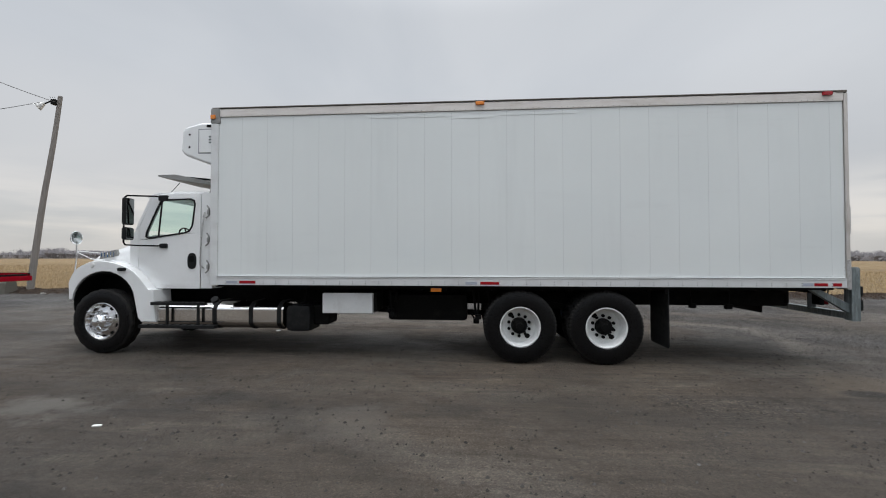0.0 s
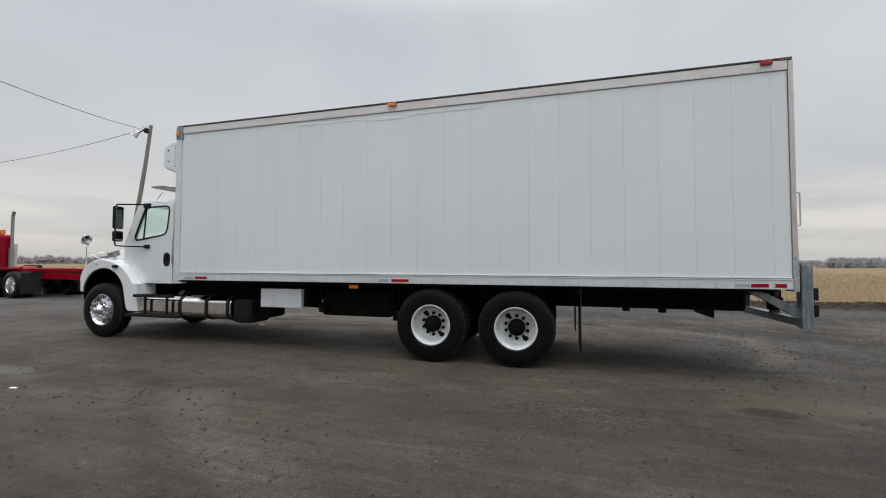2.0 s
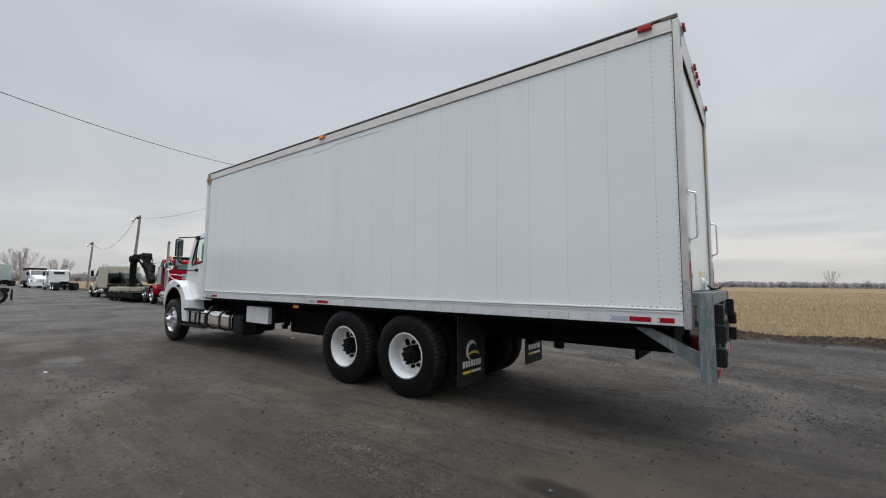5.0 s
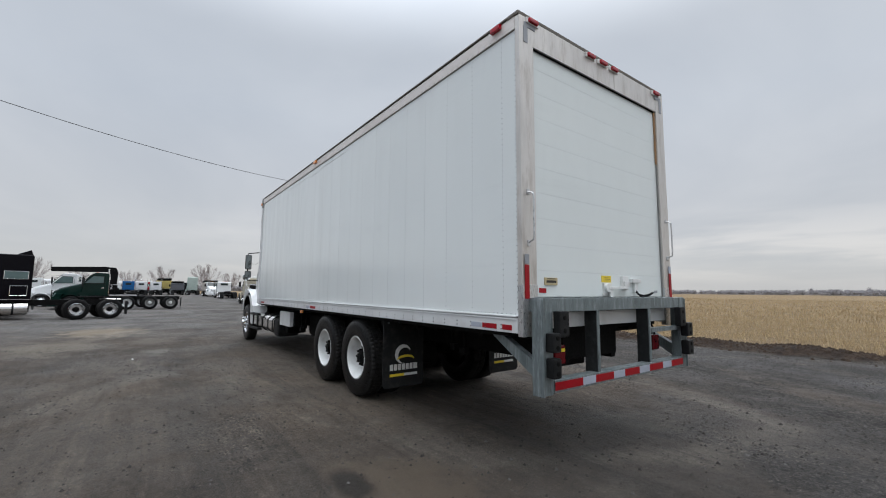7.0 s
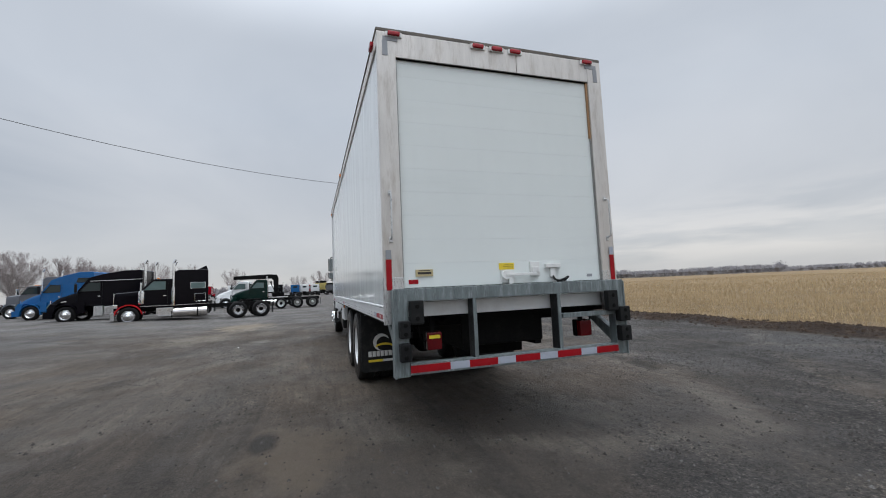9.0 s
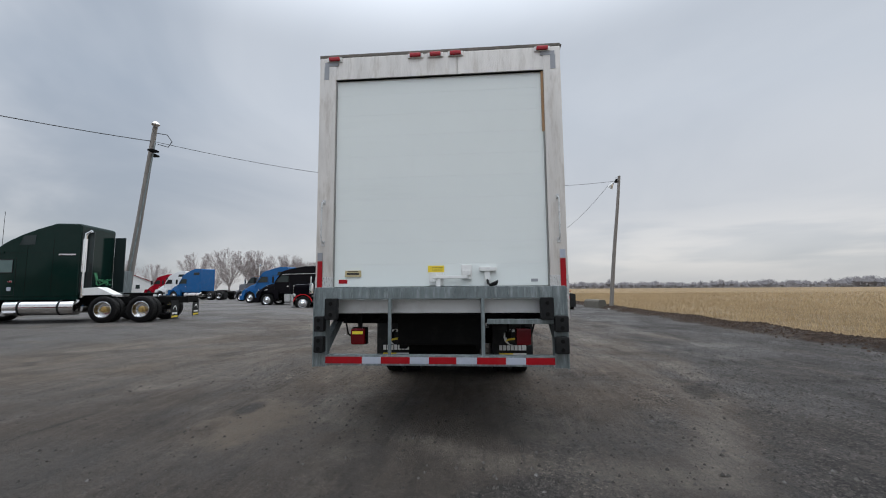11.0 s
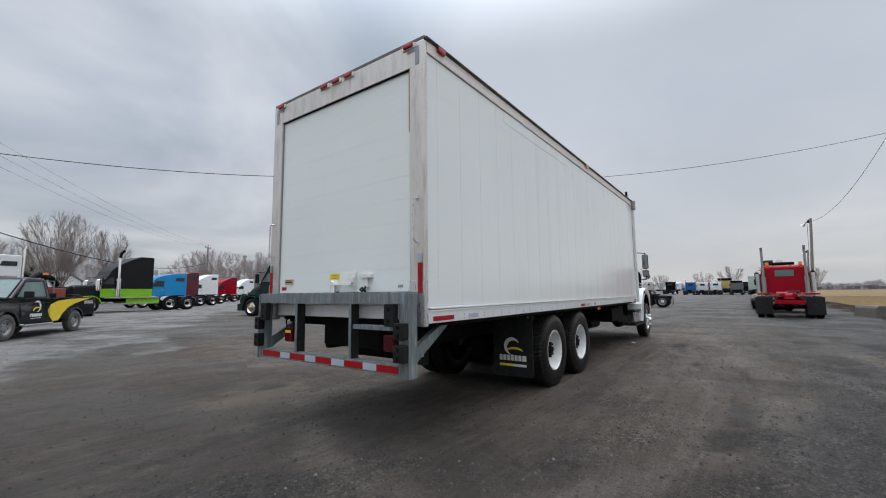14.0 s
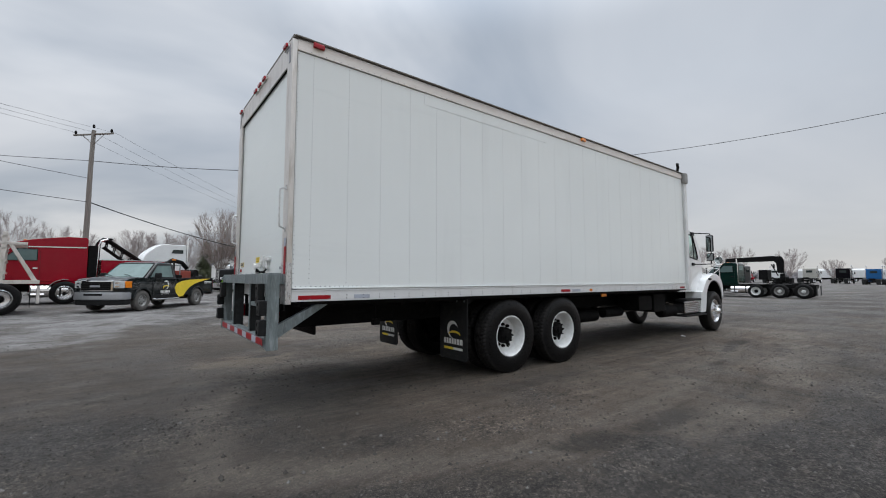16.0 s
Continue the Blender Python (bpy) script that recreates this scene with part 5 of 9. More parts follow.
            part("badge_gap", bx((xq - 0.003, yy - 0.006, 0.474), (xq - 0.0021, yy + 0.006, 0.556)), FLAP, flap)
        part("badge_line", bx((xq - 0.002, yc - 0.215, 0.395), (xq, yc - 0.005, 0.43)), VINYL_WHITE, flap)
        part("badge_line", bx((xq - 0.002, yc - 0.004, 0.395), (xq, yc + 0.215, 0.43)), YELLOW, flap)
        for k in range(4):
            part("flap_bolt", add_cyl(bmesh.new(), (-3.275, y0 + 0.06 + k * 0.17, 1.11), (-3.285, y0 + 0.06 + k * 0.17, 1.11), 0.014, 8), GALV, flap)
    # between the axles, left side
    part("tool_box", bx((1.30, 1.10, 0.725), (2.13, 1.185, 1.05), 0.012), RAIL_WHITE, t, "flat grey-white side locker")
    part("locker_body", bx((1.25, 0.6, 0.74), (2.1, 1.09, 1.04), 0.012), CHASSIS, t)
    bm = bmesh.new()
    add_prism(bm, [(-0.22, 0.60), (-0.22, 1.0), (1.12, 1.0), (1.12, 0.60), (1.08, 0.57), (-0.18, 0.57)], 0.45, 0.80, "y", 0.02)
    part("air_tank_guard", bm, CHASSIS, t)
    part("air_tank", add_cyl(bmesh.new(), (-0.15, -0.72, 0.66), (0.75, -0.72, 0.66), 0.12, 18), CHASSIS, t)
    part("air_tank", add_cyl(bmesh.new(), (1.0, -0.75, 0.7), (1.7, -0.75, 0.7), 0.10, 18), CHASSIS, t)
    part("valve_box", bx((1.9, -1.1, 0.72), (2.5, -0.6, 1.05), 0.03), CHASSIS, t)
    part("filter_box", bx((2.7, -1.05, 0.65), (3.3, -0.55, 1.08), 0.04), CHASSIS, t)
    for yy in (1.24, -1.24):
        part("side_marker", bx((0.18, min(yy, yy * 1.012), 1.085), (0.35, max(yy, yy * 1.012) + 0.012, 1.145), 0.014), AMBER_LENS, t, "amber side marker lamp")
    # small gear hanging under the floor
    for x0, y0, z0, dx, dz in ((1.05, 1.0, 0.98, -0.05, -0.30), (0.95, 0.92, 0.95, 0.10, -0.22), (-0.32, 1.02, 1.02, -0.08, -0.36), (-0.42, 0.95, 1.0, 0.05, -0.42), (-0.55, 0.9, 0.98, -0.12, -0.18), (-4.4, 0.8, 1.05, 0.0, -0.22), (-3.9, 0.6, 1.02, -0.05, -0.2), (2.5, 0.95, 1.0, 0.08, -0.2), (-4.5, -0.8, 1.05, 0.02, -0.2)):
        bm = bmesh.new()
        add_tube(bm, [(x0, y0, z0 + 0.1), (x0 + dx * 0.4, y0, z0 + dz * 0.6), (x0 + dx, y0, z0 + dz), (x0 + dx + 0.08, y0 - 0.05, z0 + dz * 0.7)], 0.018, 6)
        part("hose", bm, CHASSIS, t)
        part("hose_clip", bx((x0 + dx - 0.05, y0 - 0.04, z0 + dz - 0.03), (x0 + dx + 0.05, y0 + 0.04, z0 + dz + 0.05), 0.012), CHASSIS, t)
    # fuel tank and steps, left
    tank = bmesh.new()
    prof = [(0.30 * math.cos(a) * (1.0), 0.23 * math.sin(a)) for a in (2 * math.pi * k / 28 for k in range(28))]
    prof = [(math.copysign(min(0.30, abs(p) * 1.12), p), math.copysign(min(0.225, abs(q) * 1.1), q)) for p, q in prof]
    add_prism(tank, [(0.86 + p, 0.665 + q) for p, q in prof], 2.80, 5.0, "x", 0.015)
    tk = part("fuel_tank", tank, TANK_STEEL, t, "polished stainless fuel tank")
    for xx in (2.87, 3.35, 3.98):
        bm = bmesh.new()
        add_prism(bm, [(0.86 + p * 1.035, 0.665 + q * 1.05) for p, q in prof], xx - 0.035, xx + 0.035, "x", 0.004)
        part("tank_strap", bm, PLASTIC, tk)
    bm = bmesh.new()
    add_cyl(bm, (4.05, 1.0, 0.87), (4.05, 1.06, 0.93), 0.06, 18)
    part("filler_cap", bm, PLASTIC, tk)
    part("end_box", bx((2.34, 0.62, 0.40), (2.77, 1.16, 0.85), 0.10), PLASTIC, t, "black plastic battery cover")
    part("rear_canister", bx((2.08, 0.55, 0.5), (2.36, 1.0, 0.84), 0.05), CHASSIS, t)
    for z, x0, x1, yo in ((0.865, 4.1, 5.03, 1.27), (0.49, 3.9, 5.22, 1.29)):
        st = part("cab_step", bx((x0, 1.17, z - 0.03), (x1, yo, z + 0.025), 0.008), PLASTIC, t, "black tread step")
        for k in range(9):
            part("tread_bar", bx((x0 + 0.06 + k * (x1 - x0 - 0.1) / 9, 1.18, z + 0.023), (x0 + 0.09 + k * (x1 - x0 - 0.1) / 9, yo - 0.02, z + 0.032), 0.002), CHASSIS, st)
    for xx in (4.22, 4.76):
        part("step_bracket", bx((xx - 0.016, 1.205, 0.49), (xx + 0.016, 1.245, 0.86), 0.006), PLASTIC, t)
    # right side: ribbed battery box, steps, exhaust canister
    bm = bmesh.new()
    add_box(bm, (4.05, -1.17, 0.56), (4.95, -0.7, 0.86), 0.02)
    batt = part("battery_box", bm, POLISHED, t, "ribbed aluminium battery box")
    for k in range(6):
        part("rib", bx((4.04, -1.185, 0.575 + k * 0.047), (4.96, -1.165, 0.60 + k * 0.047), 0.005), POLISHED, batt)
    for z, x0, x1, yo in ((0.90, 4.1, 5.0, 1.20), (0.505, 3.98, 5.22, 1.24)):
        part("cab_step", bx((x0, -yo, z - 0.025), (x1, -0.92, z + 0.02), 0.008), PLASTIC, t, "black tread step")
    bm = bmesh.new()
    add_lathe(bm, [(0.0, -0.02), (0.10, 0.0), (0.145, 0.06), (0.145, 0.7), (0.10, 0.78), (0.0, 0.8)], (3.35, -0.86, 0.62), 22, "x")
    part("exhaust_canister", bm, CHASSIS, t)
    # refrigeration unit on the nose of the body
    bm = bmesh.new()
    add_prism(bm, [(3.97, 3.22), (4.30, 3.26), (4.72, 3.42), (4.79, 3.50), (4.77, 3.84), (4.70, 3.92), (4.45, 3.985), (3.97, 4.0)], -0.92, 0.92, "y", 0.05, 3)
    unit = part("refrigeration_unit", bm, CAB_WHITE, t, "white nose-mounted refrigeration unit")
    part("unit_panel", bx((4.05, 0.915, 3.46), (4.45, 0.93, 3.86), 0.012), CAB_WHITE, unit)
    part("panel_frame", bx((4.03, 0.912, 3.44), (4.47, 0.922, 3.88), 0.01), GREY_TAPE, unit)
    for k in range(3):
        part("label_bar", bx((4.12, 0.93, 3.62 + k * 0.05), (4.27, 0.934, 3.645 + k * 0.05)), GALV, unit)
    for zz in (3.56, 3.78):
        bm = bmesh.new()
        add_cyl(bm, (4.63, 0.90, zz), (4.63, 0.926, zz), 0.018, 10)
        part("unit_latch", bm, CHASSIS, unit)
    part("unit_vent", bx((4.08, 0.91, 3.90), (4.32, 0.925, 3.95), 0.006), CHASSIS, unit)
    bm = bmesh.new()
    for k in range(16):
        add_box(bm, (4.76, -0.75 + k * 0.098, 3.5), (4.80, -0.70 + k * 0.098, 3.85), 0.004)
    part("front_grille", bm, PLASTIC, unit)
    # roof deflector / rack over the cab
    bm = bmesh.new()
    add_prism(bm, [(5.47, 3.12), (5.47, 3.15), (5.14, 3.155), (4.02, 2.93), (4.02, 2.88)], -0.6, 0.6, "y", 0.004)
    rack = part("roof_rack", bm, CAST, t, "weathered metal rack above the cab roof")
    for yy in (-0.45, 0.0, 0.45):
        bm = bmesh.new()
        add_tube(bm, [(3.97, yy, 3.18), (4.3, yy, 3.05), (5.1, yy, 3.13)], 0.02)
        add_tube(bm, [(4.55, yy, 2.80), (4.5, yy, 2.98)], 0.025)
        part("rack_arm", bm, CHASSIS, rack)
    bm = bmesh.new()
    add_tube(bm, [(3.96, -1.1, 4.02), (4.02, -1.12, 4.12), (4.02, -1.16, 4.30), (3.93, -1.18, 4.38)], 0.035)
    part("horn_pipe", bm, CHASSIS, t)
    build_cab(t)
    return t


def build_cab(t):
    """The conventional cab: hollow, with glazed openings, doors, hood, fenders, mirrors."""
    W = 1.02
    back = part("cab_back", bx((4.12, -W + 0.03, 1.1), (4.18, W - 0.03, 2.74), 0.02), CAB_WHITE, t)
    shell = bmesh.new()
    # roof with rounded crown
    rows = []
    for x, z in ((4.12, 2.72), (4.26, 2.785), (4.75, 2.79), (5.05, 2.77), (5.2, 2.735), (5.24, 2.69)):
        rows.append([(x, y, z + dz) for y, dz in ((-W, -0.07), (-W + 0.05, -0.015), (-0.5, 0.02), (0.5, 0.02), (W - 0.05, -0.015), (W, -0.07))])
    vs = [[shell.verts.new(p) for p in r] for r in rows]
    for a, b in zip(vs, vs[1:]):
        for i in range(5):
            shell.faces.new((a[i], a[i + 1], b[i + 1], b[i]))
    bmesh.ops.solidify(shell, geom=list(shell.faces), thickness=0.04)
    cab = part("cab_roof", shell, CAB_WHITE, t)
    part("cab_floor", bx((4.14, -W + 0.04, 1.08), (5.5, W - 0.04, 1.16)), CHASSIS, t)
    part("firewall", bx((5.44, -W + 0.03, 1.1), (5.50, W - 0.03, 1.98), 0.01), CAB_WHITE, t)
    part("dashboard", bx((5.15, -W + 0.06, 1.72), (5.44, W - 0.06, 1.99), 0.05), SEAT, t)
    for yy in (0.45, -0.45):
        bm = bmesh.new()
        add_box(bm, (4.3, yy - 0.24, 1.3), (4.8, yy + 0.24, 1.5), 0.06)
        add_box(bm, (4.24, yy - 0.23, 1.45), (4.38, yy + 0.23, 2.2), 0.06)
        part("seat", bm, SEAT, t)
    bm = bmesh.new()
    ring = [(4.98 + 0.02 * 0 + 0.21 * math.cos(a) * 0.35, 0.45 + 0.21 * math.sin(a), 1.98 + 0.21 * math.cos(a) * 0.93) for a in (2 * math.pi * k / 24 for k in range(25))]
    add_tube(bm, ring, 0.014, 6)
    add_tube(bm, [(4.98 - 0.06, 0.45, 1.80), (4.98, 0.45, 1.98), (4.98 + 0.06, 0.45, 2.16)], 0.012, 6)
    add_tube(bm, [(4.98, 0.26, 1.98), (4.98, 0.64, 1.98)], 0.012, 6)
    add_tube(bm, [(4.98, 0.45, 1.98), (5.3, 0.45, 1.85)], 0.025, 6)
    part("steering_wheel", bm, PLASTIC, t)
    for side in (1, -1):
        def ys(a, b):
            return (a, b) if side > 0 else (-b, -a)
        s0, s1 = ys(W - 0.045, W)
        d0, d1 = ys(W - 0.04, W + 0.012)
        # fixed side: rear pillar and cowl
        bm = bmesh.new()
        add_prism(bm, [(4.12, 1.1), (4.325, 1.1), (4.33, 2.0), (4.33, 2.72), (4.26, 2.765), (4.12, 2.72)], s0, s1, "y", 0.012)
        part("rear_pillar", bm, CAB_WHITE, t)
        bm = bmesh.new()
        add_prism(bm, [(5.12, 1.08), (5.46, 1.44), (5.465, 2.14), (5.52, 2.10), (5.62, 1.95), (5.62, 1.1)], s0, s1, "y", 0.008)
        add_prism(bm, [(5.465, 2.145), (5.215, 2.68), (5.25, 2.70), (5.53, 2.11)], s0, s1, "y", 0.006)
        part("cowl_side", bm, CAB_WHITE, t)
        bm = bmesh.new()
        add_prism(bm, [(4.335, 2.66), (5.2, 2.66), (5.18, 2.72), (4.335, 2.725)], s0, s1, "y", 0.006)
        part("roof_side", bm, CAB_WHITE, t)
        # door: lower panel and window frame
        bm = bmesh.new()
        add_prism(bm, [(4.335, 1.095), (5.115, 1.095), (5.45, 1.45), (5.45, 1.93), (5.25, 1.945), (4.6, 2.035), (4.335, 2.06)], d0, d1, "y", 0.012)
        door = part("cab_door", bm, CAB_WHITE, t, "white cab door")
        rim = [(4.62, 2.05), (4.53, 2.085), (4.478, 2.18), (4.435, 2.54), (4.45, 2.605), (4.51, 2.632), (4.99, 2.622), (5.06, 2.585), (5.185, 2.33), (5.305, 2.06), (5.315, 1.99), (5.265, 1.962)]
        bm = bmesh.new()
        add_prism(bm, [(4.336, 2.055), (4.60, 2.04)] + rim + [(5.30, 1.945), (5.445, 1.93), (5.445, 2.14), (5.205, 2.67), (4.336, 2.67)], d0, d1, "y", 0.004)
        part("window_frame", bm, CAB_WHITE, door)
        bm = bmesh.new()
        ye = d1 if side > 0 else d0
        add_tube(bm, [(p, ye, q) for p, q in rim + rim[:1]], 0.016, 6)
        add_tube(bm, [(5.03, ye, 2.60), (5.09, ye, 1.99)], 0.014, 6)
        part("window_seal", bm, PLASTIC, door)
        bm = bmesh.new()
        yg = (W - 0.012) * side
        bm.faces.new([bm.verts.new((4.87 + (p - 4.87) * 1.03, yg, 2.31 + (q - 2.31) * 1.03)) for p, q in rim])
        g = part("window_pane", bm, GLASS, door, "greenish door glass")
        g.visible_shadow = False
        bm = bmesh.new()
        oval = [(4.478 + 0.08 * math.copysign(abs(math.cos(k * math.pi / 12)) ** 0.75, math.cos(k * math.pi / 12)), 1.57 + 0.137 * math.copysign(abs(math.sin(k * math.pi / 12)) ** 0.75, math.sin(k * math.pi / 12))) for k in range(24)]
        add_prism(bm, oval, d1 - 0.004 if side > 0 else d0 - 0.010, d1 + 0.010 if side > 0 else d0 + 0.004, "y", 0.004)
        hd = part("door_handle", bm, PLASTIC, door, "black recessed door handle")
        part("handle_grip", bx((4.44, d1 + 0.008 if side > 0 else d0 - 0.026, 1.55), (4.515, d1 + 0.026 if side > 0 else d0 - 0.008, 1.66), 0.012), CHASSIS, hd)
        bm = bmesh.new()
        yr = side * (W + 0.045)
        add_tube(bm, [(4.27, side * W, 2.40), (4.25, yr, 2.37), (4.30, yr, 1.9), (4.31, yr, 1.5), (4.27, side * W, 1.44)], 0.014)
        part("grab_rail", bm, STAINLESS, t)
        bm = bmesh.new()
        add_prism(bm, [(4.5, 1.155), (5.05, 1.155), (5.05, 1.165), (4.5, 1.165)], d1 - 0.002 if side > 0 else d0 - 0.006, d1 + 0.006 if side > 0 else d0 + 0.002, "y")
        part("door_crease", bm, CAB_WHITE, door)
        # latches between cab and body
        for zz in (2.40, 1.93, 1.47):
            bm = bmesh.new()
            yl = side * (W + 0.05)
            add_tube(bm, [(4.21, yl, zz - 0.10), (4.15, yl + side * 0.02, zz - 0.06), (4.145, yl + side * 0.02, zz + 0.06), (4.19, yl, zz + 0.11)], 0.013)
            add_box(bm, (4.1, side * (W + 0.01) - 0.04, zz - 0.04), (4.19, side * (W + 0.04) + 0.02, zz + 0.04), 0.012)
            part("door_latch", bm, CAST, t)
        # fender
        bm = bmesh.new()
        outline = [(6.55, 0.90), (6.565, 1.20), (6.46, 1.40), (6.27, 1.52), (6.05, 1.575), (5.74, 1.535), (5.40, 1.40), (5.12, 1.09), (5.03, 1.09), (4.98, 0.55), (5.24, 0.55), (5.30, 0.62), (5.36, 0.90), (5.46, 1.10), (5.68, 1.32), (6.0, 1.40), (6.32, 1.26), (6.47, 1.06), (6.52, 0.92)]
        curve = outline[1:8]
        bend = []
        for k in range(len(curve) - 1):
            p0, p1, p2, p3 = (Vector(curve[min(max(k + q, 0), len(curve) - 1)]) for q in (-1, 0, 1, 2))
            for u in (0.0, 0.33, 0.67):
                bend.append(tuple(0.5 * (2 * p1 + (p2 - p0) * u + (2 * p0 - 5 * p1 + 4 * p2 - p3) * u * u + (3 * p1 - p0 - 3 * p2 + p3) * u ** 3)))
        outline = outline[:1] + bend + outline[7:13] + [(5.925 + 0.57 * math.cos(radians(a)), 0.86 + 0.535 * math.sin(radians(a))) for a in range(160, 1, -12)] + outline[-1:]
        add_prism(bm, outline, *ys(0.80, 1.205), "y", 0.05, 4)
        part("fender", bm, CAB_WHITE, t, "white front fender")
        arc = [(5.925 + 0.556 * math.cos(radians(a)), 0.86 + 0.518 * math.sin(radians(a))) for a in range(-16, 206, 12)]
        arc_in = [(5.925 + 0.54 * math.cos(radians(a)), 0.86 + 0.502 * math.sin(radians(a))) for a in range(200, -17, -12)]
        bm = bmesh.new()
        add_prism(bm, arc + arc_in, *ys(0.5, 1.185), "y")
        part("arch_liner", bm, CHASSIS, t, "black wheel arch liner")
        part("wheel_well", bx((5.35, *ys(0.70, 0.72)[:1], 0.6), (6.6, ys(0.70, 0.74)[1], 1.42), 0.01), CHASSIS, t)
        # mirrors on a bent arm
        bm = bmesh.new()
        ya, yb = side * (W - 0.01), side * (W + 0.30)
        add_tube(bm, [(4.98, ya, 2.66), (5.10, side * (W + 0.08), 2.675), (5.42, yb, 2.66), (5.47, yb, 2.62), (5.47, yb, 1.88), (5.44, yb, 1.84), (5.30, side * (W + 0.12), 1.83), (5.0, ya, 1.83)], 0.014)
        arm = part("mirror_arm", bm, CHASSIS, t)
        part("arm_foot", bx((4.92, min(ya, ya * 1.06), 2.60), (5.08, max(ya, ya * 1.06), 2.70), 0.02), PLASTIC, arm)
        part("arm_foot", bx((4.92, min(ya, ya * 1.06), 1.79), (5.05, max(ya, ya * 1.06), 1.87), 0.02), PLASTIC, arm)
        for z0, z1 in ((2.17, 2.62), (1.92, 2.13)):
            mi = part("mirror_shell", bx((5.36, yb - 0.09, z0), (5.44, yb + 0.09, z1), 0.035), PLASTIC, arm, "black mirror housing")
            part("mirror_glass", bx((5.3545, yb - 0.074, z0 + 0.02), (5.3605, yb + 0.074, z1 - 0.02), 0.003), MIRROR, mi)
        # round hood mirror on its stem
        bm = bmesh.new()
        ym = side * 1.16
        add_tube(bm, [(6.50, ym, 1.34), (6.47, ym, 1.6), (6.47, ym, 1.86)], 0.010)
        add_tube(bm, [(6.47, ym, 1.72), (6.25, side * 1.1, 1.60), (6.05, side * 1.05, 1.57)], 0.010)
        add_tube(bm, [(6.47, ym, 1.74), (6.3, side * 0.8, 1.70)], 0.008)
        stem = part("mirror_stem", bm, STAINLESS, t)
        bm = bmesh.new()
        add_lathe(bm, [(0.0, 0.06), (0.07, 0.045), (0.11, 0.012), (0.113, 0.0), (0.105, -0.006)], (6.47, ym, 1.965), 28, "x")
        hm = part("round_mirror", bm, CHROME, stem, "round convex hood mirror")
        bm = bmesh.new()
        add_lathe(bm, [(0.104, -0.004), (0.08, -0.014), (0.04, -0.020), (0.0, -0.022)], (6.47, ym, 1.965), 28, "x")
        part("mirror_glass", bm, MIRROR, hm)
        part("hood_latch", bx((5.52, *[ys(1.19, 1.24)[0]], 1.40), (5.66, ys(1.19, 1.24)[1], 1.46), 0.02, ), PLASTIC, t)
        bm = bmesh.new()
        add_lathe(bm, [(0.0, 0.0), (0.045, 0.0), (0.035, 0.015), (0.0, 0.018)], (6.13, side * 1.2, 1.50), 14, "y")
        part("side_repeater", bm, VINYL_WHITE, t)
        part("headlight", bx((6.46, *[ys(0.62, 0.96)[0]], 1.02), (6.64, ys(0.62, 0.96)[1], 1.30), 0.06), PALE_GLASS, t, "clear headlight")
    bm = bmesh.new()
    add_prism(bm, [(5.17, 2.775), (5.27, 2.76), (5.40, 2.70), (5.405, 2.68), (5.26, 2.735), (5.17, 2.75)], -0.9, 0.9, "y", 0.004)
    part("sun_visor", bm, CAB_WHITE, t, "white roof-edge sun visor")
    # windscreen
    bm = bmesh.new()
    bm.faces.new([bm.verts.new(p) for p in ((5.50, -W + 0.04, 2.11), (5.50, W - 0.04, 2.11), (5.235, W - 0.06, 2.69), (5.235, -W + 0.06, 2.69))])
    g = part("windscreen", bm, GLASS, t, "greenish windscreen")
    g.visible_shadow = False
    # hood: rounded loft narrowing to the grille
    bm = bmesh.new()
    rows = []
    for x, zt, hw, zb in ((5.52, 2.06, 0.95, 1.46), (5.62, 1.97, 0.94, 1.46), (6.05, 1.84, 0.86, 1.45), (6.5, 1.73, 0.78, 1.30), (6.78, 1.58, 0.70, 0.95), (6.90, 1.40, 0.66, 0.8), (6.95, 0.95, 0.64, 0.75)):
        rows.append([bm.verts.new((x, y, z)) for y, z in ((-hw, zb), (-hw, zt - 0.22), (-hw * 0.86, zt - 0.06), (-hw * 0.5, zt), (0, zt + 0.012), (hw * 0.5, zt), (hw * 0.86, zt - 0.06), (hw, zt - 0.22), (hw, zb))])
    for a, b in zip(rows, rows[1:]):
        for i in range(8):
            bm.faces.new((a[i], a[i + 1], b[i + 1], b[i]))
    bm.faces.new(rows[-1])
    hood = part("hood", bm, CAB_WHITE, t, "white sloping hood")
    for side in (1, -1):
        bm = bmesh.new()
        add_prism(bm, [(5.98, 1.66), (6.34, 1.60), (6.30, 1.70), (6.02, 1.77)], side * 0.845 - 0.03, side * 0.845 + 0.02, "y", 0.004)
        v = part("hood_vent", bm, CAST, hood)
        for k in range(5):
            part("vent_bar", bx((6.04 + k * 0.06, side * 0.87 - 0.008, 1.63), (6.06 + k * 0.06, side * 0.87 + 0.008, 1.735), 0.003), CHROME, v)
    bm = bmesh.new()
    for k in range(7):
        add_box(bm, (6.945, -0.5, 0.92 + k * 0.065), (6.975, 0.5, 0.945 + k * 0.065), 0.006)
    part("grille", bm, CHROME, t)
    bm = bmesh.new()
    add_prism(bm, [(6.50, -1.08), (6.60, -1.04), (6.86, -0.6), (6.9, 0), (6.86, 0.6), (6.60, 1.04), (6.50, 1.08), (6.50, 0.9), (6.7, 0.5), (6.7, -0.5), (6.50, -0.9)], 0.55, 0.86, "z", 0.02)
    part("front_bumper", bm, PLASTIC, t, "black front bumper")
    bm = bmesh.new()
    add_tube(bm, [(5.05, 0.85, 2.74), (4.85, 0.85, 2.95)], 0.006, 5)
    part("aerial", bm, CHASSIS, t)


box_lorry()


